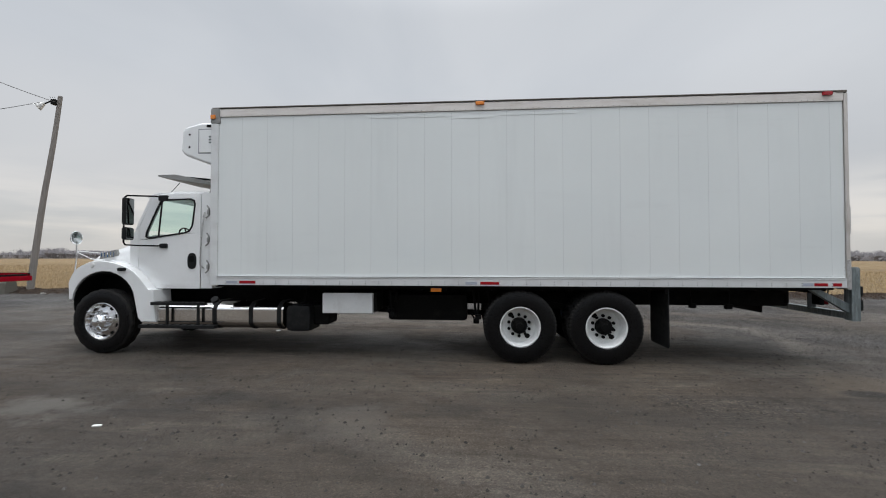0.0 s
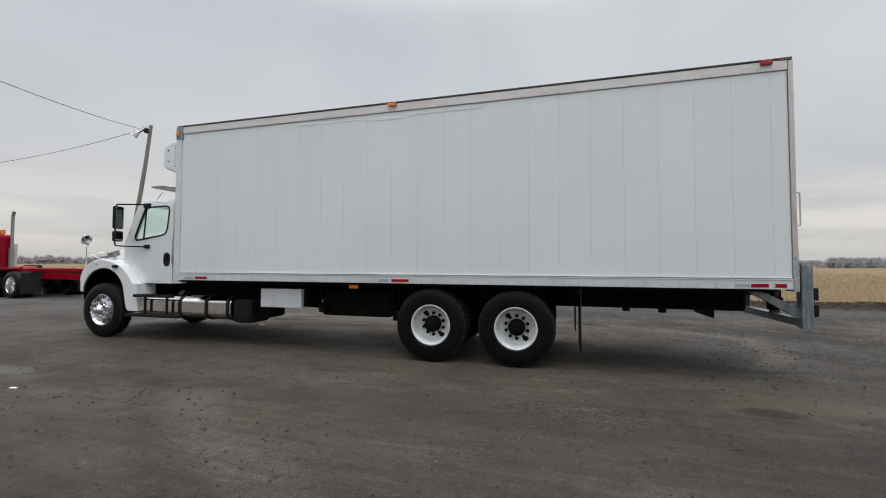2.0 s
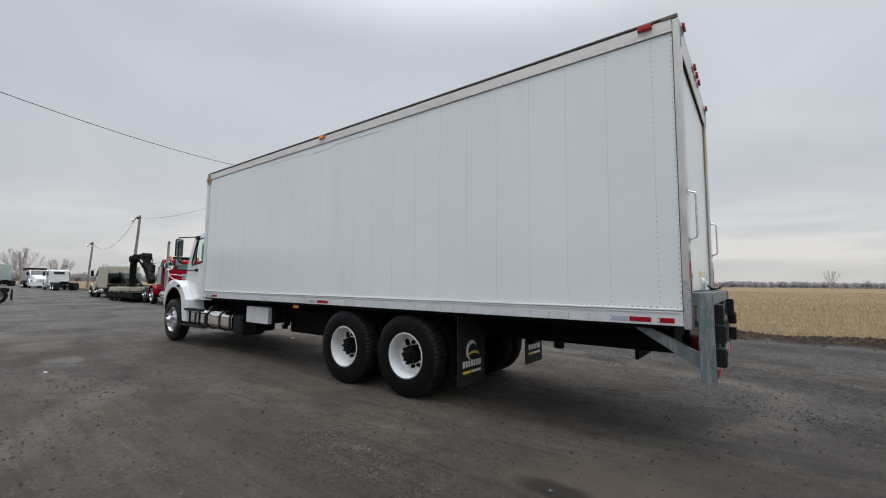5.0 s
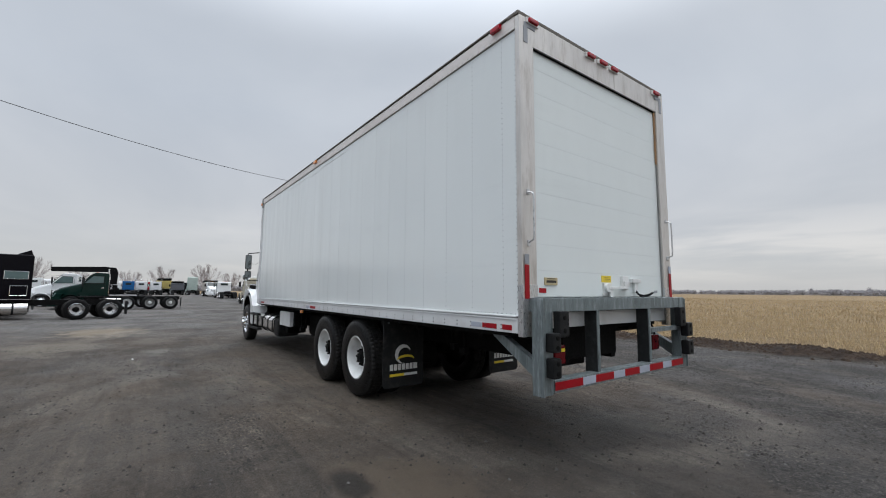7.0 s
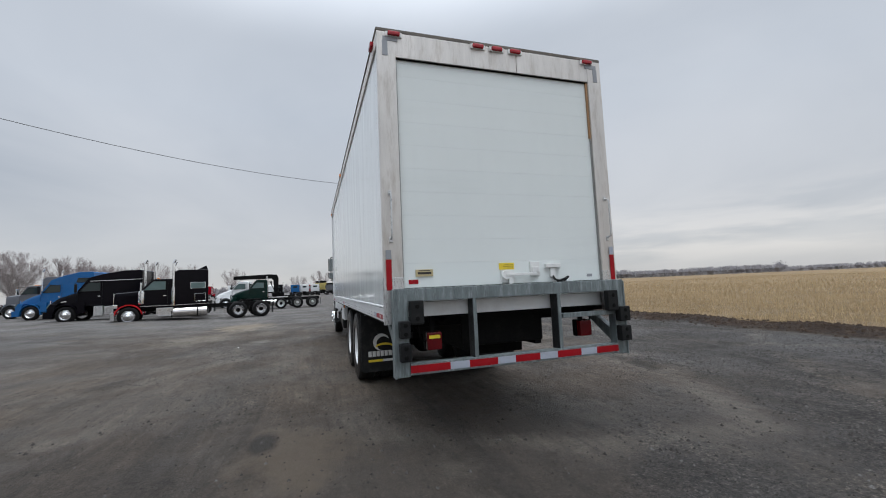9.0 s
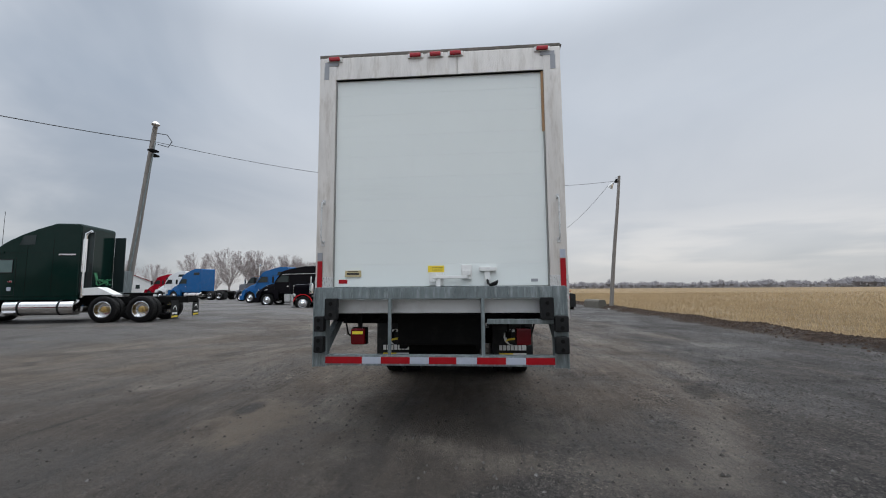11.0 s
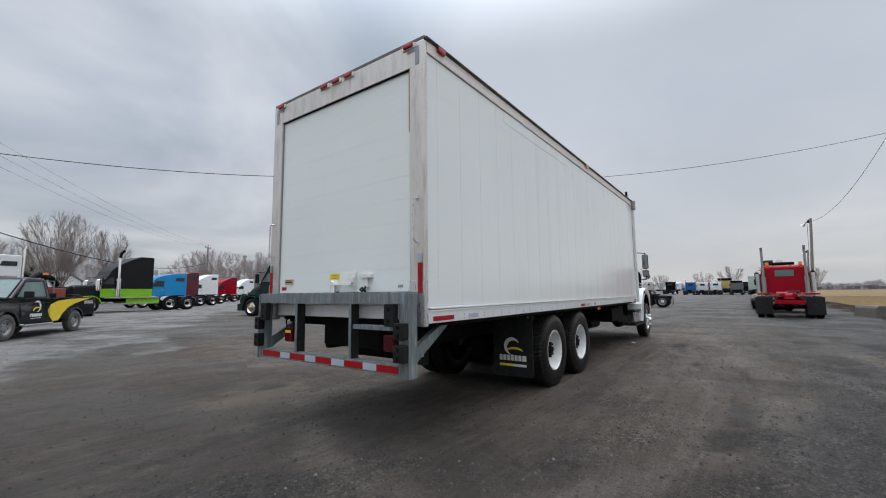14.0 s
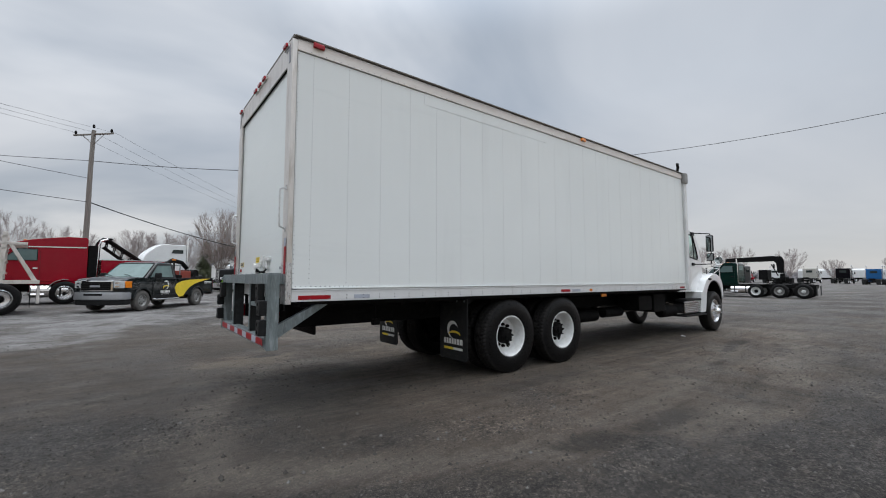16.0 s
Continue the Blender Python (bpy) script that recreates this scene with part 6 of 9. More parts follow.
# ---- other vehicles ----
RED = paint("red_truck_paint", (0.27, 0.002, 0.012), 0.16, 0.01, 0.14)
DARK_RED = paint("maroon_truck_paint", (0.25, 0.003, 0.013), 0.15, 0.02, 0.25)
MAROON = paint("deep_maroon_paint", (0.11, 0.018, 0.03))
BLACK = paint("black_truck_paint", (0.004, 0.0035, 0.0055), 0.12, 0.01, 0.1)
DARK_GREEN = paint("dark_green_truck_paint", (0.004, 0.019, 0.015), 0.12, 0.02, 0.2)
LIME = paint("lime_truck_paint", (0.20, 0.47, 0.02))
CHARCOAL = paint("charcoal_sleeper_paint", (0.012, 0.012, 0.013), 0.4, 0.03, 0.15)
BRIGHT_BLUE = paint("bright_blue_truck_paint", (0.018, 0.24, 0.52))
DEEP_BLUE = paint("deep_blue_truck_paint", (0.012, 0.10, 0.28))
TRUCK_WHITE = paint("white_truck_paint", (0.72, 0.73, 0.73), 0.25)
GREY_PAINT = paint("grey_truck_paint", (0.12, 0.125, 0.14), 0.3)
BEIGE = paint("beige_truck_paint", (0.46, 0.42, 0.32), 0.4, 0.6)
PICKUP_BLACK = paint("pickup_black_paint", (0.008, 0.011, 0.0115), 0.12, 0.22, 0.35)
PICKUP_GLASS = surface("green_windscreen_glass", (0.13, 0.19, 0.18), 0.06, 0, 0.3, 2.5, 30.0, 0.0, spec=0.35)


def at(x, y, heading):
    return pose(x, y, lie(x, y) - 0.005, 0, 0, heading)


def plate(outline, y, side, thick=0.012):
    """A thin plate on the side of a vehicle, standing proud of y."""
    bm = bmesh.new()
    add_prism(bm, outline, side * y - (thick if side < 0 else -0.0), side * y + (thick if side > 0 else 0.0), "y", 0.003)
    return bm


def tractor(label, m, WB=6.2, body=None, lower=None, hood="aero", sleeper=1.7, H=3.7, flat=False, stacks=0, rim=None, fender=None, hub=None, segs=32, roof_lamps=True, flaps=True, gear=(), tank=True, glass=None, group="", name="tractor_truck", side_window=True, cab_len=1.5, steers=(0.0,), rail_end=-1.35, back=0.55, stack_mat=None, crest=0.9):
    """A highway tractor. Origin on the ground under the middle of its two rear axles, x ahead."""
    t = thing(name, label, "truck", m, group)
    rim, fender, lower, glass = rim or POLISHED, fender or body, lower or body, glass or TINTED
    R = 0.52
    for ax in (-0.68, 0.68):
        for side in (1, -1):
            wheel(t, ax, side * 1.08, R, side, rad=R, kind="out", rim=rim, hub=hub or CHASSIS, nuts=0, segs=segs)
            inner_tyre(t, ax, side * 0.75, R, rad=R, segs=segs)
        bm = bmesh.new()
        add_cyl(bm, (ax, -0.95, R), (ax, 0.95, R), 0.08, 10)
        add_lathe(bm, [(0.0, -0.24), (0.19, 0.0), (0.0, 0.24)], (ax, 0, R), 14, "x")
        part("axle", bm, CHASSIS, t)
    for off in steers:
        for side in (1, -1):
            wheel(t, WB + off, side * 1.03, R, side, rad=R, kind="steer", rim=rim, hub=hub or CHROME, nuts=0, segs=segs)
        bm = bmesh.new()
        add_cyl(bm, (WB + off, -0.95, R - 0.06), (WB + off, 0.95, R - 0.06), 0.06, 10)
        part("steer_axle", bm, CHASSIS, t)
    for side in (1, -1):
        part("frame_rail", bx((rail_end, side * 0.43 - 0.04, 0.74), (WB + 0.5, side * 0.43 + 0.04, 1.0), 0.006), CHASSIS, t)
    for xx in (rail_end + 0.05, -0.1, 1.6, WB - 1.6):
        part("cross_member", bx((xx - 0.05, -0.4, 0.78), (xx + 0.05, 0.4, 0.96), 0.006), CHASSIS, t)
    if "no_fifth" not in gear:
        bm = bmesh.new()
        add_prism(bm, [(-0.75, -0.16), (-0.75, -0.42), (-0.2, -0.45), (0.45, -0.35), (0.45, 0.35), (-0.2, 0.45), (-0.75, 0.42), (-0.75, 0.16), (-0.2, 0.06), (-0.2, -0.06)], 1.1, 1.17, "z", 0.006)
        add_box(bm, (-0.3, -0.4, 0.99), (0.2, 0.4, 1.11), 0.02)
        part("fifth_wheel", bm, CHASSIS, t)
    wb, wt = WB - 0.55, WB - 1.12
    cb = wb - cab_len
    sb = cb - sleeper
    W = 1.04
    # cab and sleeper shell
    if sleeper <= 0:
        prof = [(cb, 1.02), (cb, 2.62), (cb + 0.1, 2.72), (wt - 0.15, 2.76), (wt, 2.68), (wb, 1.95), (wb + 0.05, 1.02)]
    elif flat:
        prof = [(sb, 1.05), (sb, H - 0.06), (sb + 0.06, H), (cb - 0.35, H), (cb - 0.12, H - 0.12), (cb - 0.05, H - 0.4), (cb, 2.62), (wt - 0.1, 2.62), (wt + 0.12, 2.52), (wb - 0.05, 1.98), (wb, 1.02)]
    else:
        x0, span = sb + min(crest, sleeper * (0.5 if crest < 1 else 0.9)), wt + 0.05 - sb - min(crest, sleeper * (0.5 if crest < 1 else 0.9))
        prof = [(sb, 1.05), (sb, H - 0.08), (sb + 0.08, H)] + [(x0 + span * math.sin(radians(q)), 2.74 + (H - 2.74) * (0.45 * math.cos(radians(q)) + 0.55 * (1 - math.sin(radians(q))))) for q in (0, 18, 34, 48, 60, 72, 82)] + [(wt + 0.06, 2.72), (wb, 1.98), (wb + 0.03, 1.02)]
    bm = bmesh.new()
    add_prism(bm, prof, -W, W, "y", 0.07, 3)
    shell = part("cab_shell", bm, body, t)
    if lower is not body:
        for side in (1, -1):
            part("lower_band", plate([(sb + 0.04, 1.06), (wb, 1.06), (wb, 1.66), (sb + 0.04, 1.66)], W, side), lower, shell)
    for side in (1, -1):
        dw = [(cb + 0.30, 1.98), (cb + 0.30, 2.48), (wt - 0.02, 2.50), (wb - 0.10, 1.96)]
        part("door_window", plate(dw, W, side), glass, shell)
        bm = bmesh.new()
        for p, q in zip(dw, dw[1:] + dw[:1]):
            add_tube(bm, [(p[0], side * (W + 0.012), p[1]), (q[0], side * (W + 0.012), q[1])], 0.016, 5)
        part("window_seal", bm, PLASTIC, shell)
        bm = bmesh.new()
        for p, q in (((cb + 0.2, 1.1), (cb + 0.2, 2.56)), ((wb - 0.02, 1.1), (wb - 0.02, 1.9)), ((cb + 0.2, 1.1), (wb - 0.02, 1.1))):
            add_tube(bm, [(p[0], side * (W + 0.001), p[1]), (q[0], side * (W + 0.001), q[1])], 0.008, 4)
        part("door_gap", bm, PLASTIC, shell)
        part("door_handle", bx((cb + 0.27, side * (W + 0.012) - 0.012, 1.6), (cb + 0.42, side * (W + 0.012) + 0.012, 1.66), 0.006), CHROME, shell)
        if sleeper > 1.2 and side_window:
            zc = 2.0 if flat else H - 0.75
            zz = [(sb + 0.15, zc), (sb + 0.15, zc + 0.36), (sb + 0.95, zc + 0.36), (sb + 0.95, zc)] if flat else [(sb + 0.25, zc), (sb + 0.25, zc + 0.3), (sb + 1.0, zc + 0.3), (sb + 1.1, zc)]
            part("sleeper_window", plate(zz, W, side), glass, shell)
            bm = bmesh.new()
            for p, q in zip(zz, zz[1:] + zz[:1]):
                add_tube(bm, [(p[0], side * (W + 0.012), p[1]), (q[0], side * (W + 0.012), q[1])], 0.013, 5)
            part("window_trim", bm, CHROME if flat else PLASTIC, shell)
            if flat:
                bm = bmesh.new()
                lk = [(sb + 0.15, 1.22), (sb + 0.15, 1.68), (sb + 0.72, 1.68), (sb + 0.72, 1.22)]
                for p, q in zip(lk, lk[1:] + lk[:1]):
                    add_tube(bm, [(p[0], side * (W + 0.012), p[1]), (q[0], side * (W + 0.012), q[1])], 0.013, 5)
                part("locker_trim", bm, CHROME, shell)
            part("locker_door", plate([(sb + 0.2, 1.2), (sb + 0.2, 1.62), (sb + 0.75, 1.62), (sb + 0.75, 1.2)], W, side, 0.008), lower, shell)
        # mirrors
        bm = bmesh.new()
        add_tube(bm, [(wt, side * W, 2.55), (wb, side * (W + 0.26), 2.5), (wb, side * (W + 0.26), 1.85), (wb - 0.1, side * W, 1.8)], 0.014, 5)
        arm = part("mirror_arm", bm, CHASSIS, t)
        part("mirror_shell", bx((wb - 0.07, side * (W + 0.26) - 0.11, 1.9), (wb + 0.02, side * (W + 0.26) + 0.11, 2.42), 0.03), CHROME if flat else PLASTIC, arm)
        # steps, tank
        if tank:
            bm = bmesh.new()
            x0, x1 = max(1.55, sb + 0.05), WB - 1.55
            if x1 - x0 < 1.0:
                x0 = x1 - 1.3
            add_lathe(bm, [(0.0, x0 - 0.04), (0.24, x0 - 0.02), (0.30, x0 + 0.03), (0.30, x1 - 0.03), (0.24, x1 + 0.02), (0.0, x1 + 0.04)], (0, side * 0.86, 0.62), 24, "x")
            tk = part("fuel_tank", bm, TANK_STEEL, t, "polished fuel tank")
            for k in (0.22, 0.78):
                bm = bmesh.new()
                xx = x0 + (x1 - x0) * k
                add_lathe(bm, [(0.30, xx - 0.035), (0.31, xx - 0.035), (0.31, xx + 0.035), (0.30, xx + 0.035)], (0, side * 0.86, 0.62), 24, "x")
                part("tank_strap", bm, PLASTIC, tk)
            part("step", bx((x1 - 0.5, side * 1.12 - 0.12, 0.42), (x1 + 0.15, side * 1.12 + 0.12, 0.46), 0.008), POLISHED, t)
            part("skirt", bx((sb, side * 0.98 - 0.04, 0.92), (wb, side * 0.98 + 0.04, 1.06), 0.01), lower, t)
        # fender over the steer wheel
        bm = bmesh.new()
        n = 14
        a0, a1 = (-8, 190) if hood == "aero" else (8, 172)
        rr = R + 0.09
        outer = [(WB + (rr + 0.06) * math.cos(radians(a0 + (a1 - a0) * k / n)), R + (rr + 0.06) * math.sin(radians(a0 + (a1 - a0) * k / n))) for k in range(n + 1)]
        inner = [(WB + rr * math.cos(radians(a0 + (a1 - a0) * k / n)), R + rr * math.sin(radians(a0 + (a1 - a0) * k / n))) for k in range(n, -1, -1)]
        add_prism(bm, outer + inner, min(side * 0.62, side * 1.19), max(side * 0.62, side * 1.19), "y", 0.018)
        if hood == "aero":
            add_prism(bm, [(WB - 1.0, 0.6), (WB - 0.62, 0.6), (WB - 0.58, 1.0), (WB - 0.3, 1.22), (WB - 0.55, 1.35), (WB - 1.0, 1.3)], min(side * 0.9, side * 1.15), max(side * 0.9, side * 1.15), "y", 0.02)
            add_prism(bm, [(WB + 0.58, 0.62), (WB + 0.88, 0.62), (WB + 0.94, 0.95), (WB + 0.76, 1.26), (WB + 0.4, 1.24), (WB + 0.55, 1.0)], min(side * 0.62, side * 1.12), max(side * 0.62, side * 1.12), "y", 0.03)
        part("fender", bm, fender, t)
        bm = bmesh.new()
        if hood == "aero":
            add_prism(bm, [(WB + 0.70, 1.02), (WB + 1.0, 0.98), (WB + 0.86, 1.24), (WB + 0.6, 1.26)], side * 0.98 - 0.12, side * 0.98 + 0.12, "y", 0.03)
        else:
            add_box(bm, (WB + 0.5, side * 0.88 - 0.14, 1.0), (WB + 0.72, side * 0.88 + 0.14, 1.22), 0.04)
        part("headlight", bm, PALE_GLASS if hood == "aero" else CHROME, t)
        if flaps:
            part("mud_flap", bx((-1.40, min(side * 0.68, side * 1.22), 0.22), (-1.385, max(side * 0.68, side * 1.22), 0.92), 0.004), FLAP, t)
    # windscreen
    bm = bmesh.new()
    top, base = ((wt + 0.10, 2.50), (wb + 0.0, 1.99)) if flat else ((wt + 0.01, 2.70), (wb + 0.02, 2.02))
    d = Vector((base[1] - top[1], 0, top[0] - base[0])).normalized() * -0.012
    vs = [(top[0], -W + 0.14), (top[0], W - 0.14)]
    quad = [bm.verts.new(Vector(p) + d) for p in ((base[0], -W + 0.1, base[1]), (base[0], W - 0.1, base[1]), (top[0], W - 0.14, top[1]), (top[0], -W + 0.14, top[1]))]
    bm.faces.new(quad)
    part("windscreen", bm, TINTED, shell)
    if sleeper <= 0:
        bm = bmesh.new()
        add_prism(bm, [(-back, 2.12), (back, 2.12), (back, 2.48), (-back, 2.48)], cb - 0.012, cb + 0.004, "x", 0.004)
        part("rear_window", bm, glass, shell)
    if roof_lamps:
        zt = 2.64 if flat or sleeper <= 0 else 2.86
        for yy in (-0.6, -0.3, 0.0, 0.3, 0.6):
            part("roof_lamp", bx((wt - 0.28, yy - 0.05, zt + (0.08 if sleeper <= 0 else 0.0)), (wt - 0.16, yy + 0.05, zt + (0.14 if sleeper <= 0 else 0.06)), 0.02), AMBER_LENS, shell)
    # hood
    bm = bmesh.new()
    if hood == "aero":
        spec = ((wb - 0.05, 2.0, 0.96, 1.05), (WB + 0.1, 1.80, 0.82, 1.0), (WB + 0.6, 1.62, 0.68, 0.9), (WB + 0.95, 1.40, 0.58, 0.75), (WB + 1.06, 1.0, 0.55, 0.6))
    else:
        spec = ((wb - 0.05, 2.0, 0.80, 1.05), (WB + 0.0, 1.94, 0.66, 1.0), (WB + 0.62, 1.90, 0.58, 0.9), (WB + 0.72, 1.86, 0.56, 0.85), (WB + 0.74, 1.0, 0.54, 0.75))
    rows = []
    for x, zt, hw, zb in spec:
        rows.append([bm.verts.new((x, y, z)) for y, z in ((-hw, zb), (-hw, zt - 0.25), (-hw * 0.88, zt - 0.07), (-hw * 0.5, zt), (0, zt + 0.01), (hw * 0.5, zt), (hw * 0.88, zt - 0.07), (hw, zt - 0.25), (hw, zb))])
    for a, b in zip(rows, rows[1:]):
        for i in range(8):
            bm.faces.new((a[i], a[i + 1], b[i + 1], b[i]))
    bm.faces.new(rows[-1])
    part("hood", bm, body, t)
    gx0 = WB + (1.06 if hood == "aero" else 0.74)
    bm = bmesh.new()
    for k in range(8):
        add_box(bm, (gx0 - 0.01, -0.42, 0.85 + k * (0.07 if hood == "aero" else 0.12)), (gx0 + 0.03, 0.42, 0.88 + k * (0.07 if hood == "aero" else 0.12)), 0.006)
    add_box(bm, (gx0 - 0.02, -0.48, 0.8), (gx0 + 0.02, -0.42, 1.45 if hood == "aero" else 1.84), 0.008)
    add_box(bm, (gx0 - 0.02, 0.42, 0.8), (gx0 + 0.02, 0.48, 1.45 if hood == "aero" else 1.84), 0.008)
    part("grille", bm, CHROME, t)
    bm = bmesh.new()
    f = gx0 + 0.16
    add_prism(bm, [(WB + 0.62, -1.2), (f - 0.08, -1.1), (f, -0.6), (f, 0.6), (f - 0.08, 1.1), (WB + 0.62, 1.2), (WB + 0.62, 0.95), (f - 0.2, 0.5), (f - 0.2, -0.5), (WB + 0.62, -0.95)], 0.34, 0.74, "z", 0.02)
    part("front_bumper", bm, CHROME if hood == "long" else lower, t)
    for k in range(stacks):
        yy = 0.95 * (1 if k == 0 else -1)
        xs = (cb - 0.08) if flat and sleeper > 0 else (sb - 0.12)
        top_z = max(H, 2.8) + 0.55
        bm = bmesh.new()
        add_cyl(bm, (xs, yy + math.copysign(0.13 if flat else 0, yy), 1.0), (xs, yy + math.copysign(0.13 if flat else 0, yy), 2.1), 0.105, 14)
        add_cyl(bm, (xs, yy + math.copysign(0.13 if flat else 0, yy), 2.1), (xs, yy + math.copysign(0.13 if flat else 0, yy), top_z - 0.15), 0.065, 12)
        add_cyl(bm, (xs, yy + math.copysign(0.13 if flat else 0, yy), top_z - 0.15), (xs - 0.10, yy + math.copysign(0.13 if flat else 0, yy), top_z + 0.08), 0.065, 12)
        part("exhaust_pipe", bm, stack_mat or CHROME, t, "tall chrome exhaust stack" if stack_mat is None else "tall dull steel exhaust stack")
    if "quarter" in gear:
        for side in (1, -1):
            bm = bmesh.new()
            for ax, a0, a1 in ((0.68, 20, 100), (-0.68, 80, 165)):
                o = [(ax + 0.62 * math.cos(radians(a0 + (a1 - a0) * k / 8)), R + 0.62 * math.sin(radians(a0 + (a1 - a0) * k / 8))) for k in range(9)]
                i2 = [(ax + 0.60 * math.cos(radians(a0 + (a1 - a0) * k / 8)), R + 0.60 * math.sin(radians(a0 + (a1 - a0) * k / 8))) for k in range(8, -1, -1)]
                add_prism(bm, o + i2, min(side * 0.6, side * 1.23), max(side * 0.6, side * 1.23), "y", 0.004)
            part("quarter_fender", bm, POLISHED if "white_quarter" not in gear else TRUCK_WHITE, t)
    return t, dict(cb=cb, sb=sb, wb=wb, wt=wt)


# black long-nose sleeper with red front fenders
t, d = tractor("black long-nose sleeper tractor with red fenders and chrome stacks", at(-20.78, 1.77, -76), WB=6.3, body=BLACK, hood="long", sleeper=1.9, H=3.15, flat=True, stacks=2, fender=paint("red_fender_paint", (0.42, 0.010, 0.016)), segs=40, glass=PALE_GLASS)
bm = bmesh.new()
add_prism(bm, [(d["sb"], 3.14), (d["sb"] + 0.1, 3.42), (d["sb"] + 0.65, 3.14)], -0.6, 0.6, "y", 0.01)
part("roof_fin", bm, BLACK, t)
for side in (1, -1):
    bm = bmesh.new()
    add_lathe(bm, [(0.0, 1.16), (0.12, 1.18), (0.17, 1.25), (0.17, 1.85), (0.12, 1.95), (0.0, 1.97)], (5.72, side * 0.98, 0), 18, "z")
    part("air_cleaner", bm, CHROME, t, "chrome air cleaner canister")
    part("cab_skirt_trim", plate([(d["sb"], 1.03), (d["wb"], 1.03), (d["wb"], 1.06), (d["sb"], 1.06)], 1.045, side), POLISHED, t)
part("battery_box", bx((d["cb"] - 0.1, 0.8, 0.45), (d["cb"] + 0.75, 1.16, 0.92), 0.02), POLISHED, t)
t, d = tractor("black aerodynamic sleeper tractor with chrome side trim", at(-23.2, -2.3, -90), WB=6.5, body=BLACK, hood="aero", sleeper=2.0, H=3.25, stacks=2, segs=32, side_window=False, tank=False)
for side in (1, -1):
    part("trim_line", plate([(d["sb"], 2.62), (d["wt"] - 0.1, 2.58), (d["wt"] - 0.1, 2.62), (d["sb"], 2.67)], 1.042, side, 0.008), POLISHED, t)
    part("hood_trim", plate([(6.0, 1.42), (6.9, 1.30), (6.85, 1.36), (6.0, 1.52)], 0.80, side, 0.02), CHROME, t)
    part("side_box", bx((3.0, side * 1.02 - 0.12, 0.42), (4.5, side * 1.02 + 0.12, 0.98), 0.04), POLISHED, t, "polished aluminium side box")
    part("step_panel", bx((4.55, side * 1.02 - 0.1, 0.40), (5.05, side * 1.02 + 0.1, 1.0), 0.03), STAINLESS, t)
tractor("bright blue aerodynamic sleeper tractor", at(-27.8, -6.7, -96), WB=6.5, body=DEEP_BLUE, hood="aero", sleeper=1.8, H=3.4, segs=28)
tractor("grey sleeper tractor with tall bonnet", at(-32.6, -10.8, -97), WB=6.2, body=GREY_PAINT, hood="long", sleeper=1.8, H=3.3, flat=True, stacks=2, segs=24)
tractor("white day-cab tractor with pale windows", at(-36.5, 3.4, -92), WB=5.6, body=TRUCK_WHITE, hood="aero", sleeper=0, segs=28, glass=PALE_GLASS)

# loader truck: dark green day cab with a black folding crane
t, d = tractor("dark green day-cab tractor with three rear axles", at(-32.5, 5.17, -86.5), WB=5.3, body=DARK_GREEN, hood="aero", sleeper=0, rim=CAST, hub=RIM_WHITE, segs=36, name="tractor_truck", gear=("no_fifth",), glass=PALE_GLASS)
for side in (1, -1):
    wheel(t, 2.1, side * 1.08, 0.5, side, rad=0.5, kind="out", rim=RIM_WHITE, hub=CHASSIS, nuts=0, segs=32)
bm = bmesh.new()
add_cyl(bm, (3.3, 0.95, 1.1), (3.3, 0.95, 2.6), 0.07, 12)
add_cyl(bm, (3.3, 0.95, 2.6), (3.3, 0.95, 3.05), 0.05, 12)
part("exhaust_pipe", bm, CHROME, t)
part("catwalk", bx((1.5, -1.05, 1.02), (3.2, 1.05, 1.12), 0.01), POLISHED, t)

# crane truck standing behind it
t, d = tractor("black day-cab truck carrying a black knuckle-boom loader", at(-44.5, 2.5, -88), WB=5.6, body=CHARCOAL, hood="aero", sleeper=0, segs=24, rim=RIM_WHITE, name="loader_truck", gear=("no_fifth",))
bm = bmesh.new()
add_box(bm, (-0.1, -0.45, 0.98), (1.2, 0.45, 1.45), 0.04)
add_box(bm, (0.35, -0.9, 1.2), (0.75, 0.9, 1.6), 0.04)
add_cyl(bm, (0.70, 0, 1.4), (0.70, 0, 1.9), 0.2, 14)
part("crane_base", bm, CHASSIS, t)
bm = bmesh.new()
add_prism(bm, [(0.48, 1.7), (0.92, 1.7), (0.98, 2.55), (1.15, 2.72), (1.05, 3.15), (0.62, 3.12), (0.45, 2.75)], -0.16, 0.16, "y", 0.03)
add_prism(bm, [(0.70, 2.75), (1.25, 2.72), (2.3, 2.70), (4.75, 2.70), (4.75, 3.05), (2.3, 3.14), (1.3, 3.18), (0.80, 3.12)], -0.2, 0.2, "y", 0.03)
bmesh.ops.scale(bm, vec=(1.15, 1.0, 1.16), verts=bm.verts)
part("crane_boom", bm, CHASSIS, t, "black folded crane boom")
bm = bmesh.new()
add_cyl(bm, (1.0, 0.2, 1.7), (1.5, 0.2, 2.85), 0.05, 10)
add_cyl(bm, (1.35, 0, 2.86), (1.32, 0, 2.5), 0.07, 10)
part("crane_ram", bm, CHASSIS, t)
part("valve_box", bx((1.75, -0.9, 1.3), (2.5, 0.6, 2.28), 0.05), CHASSIS, t)

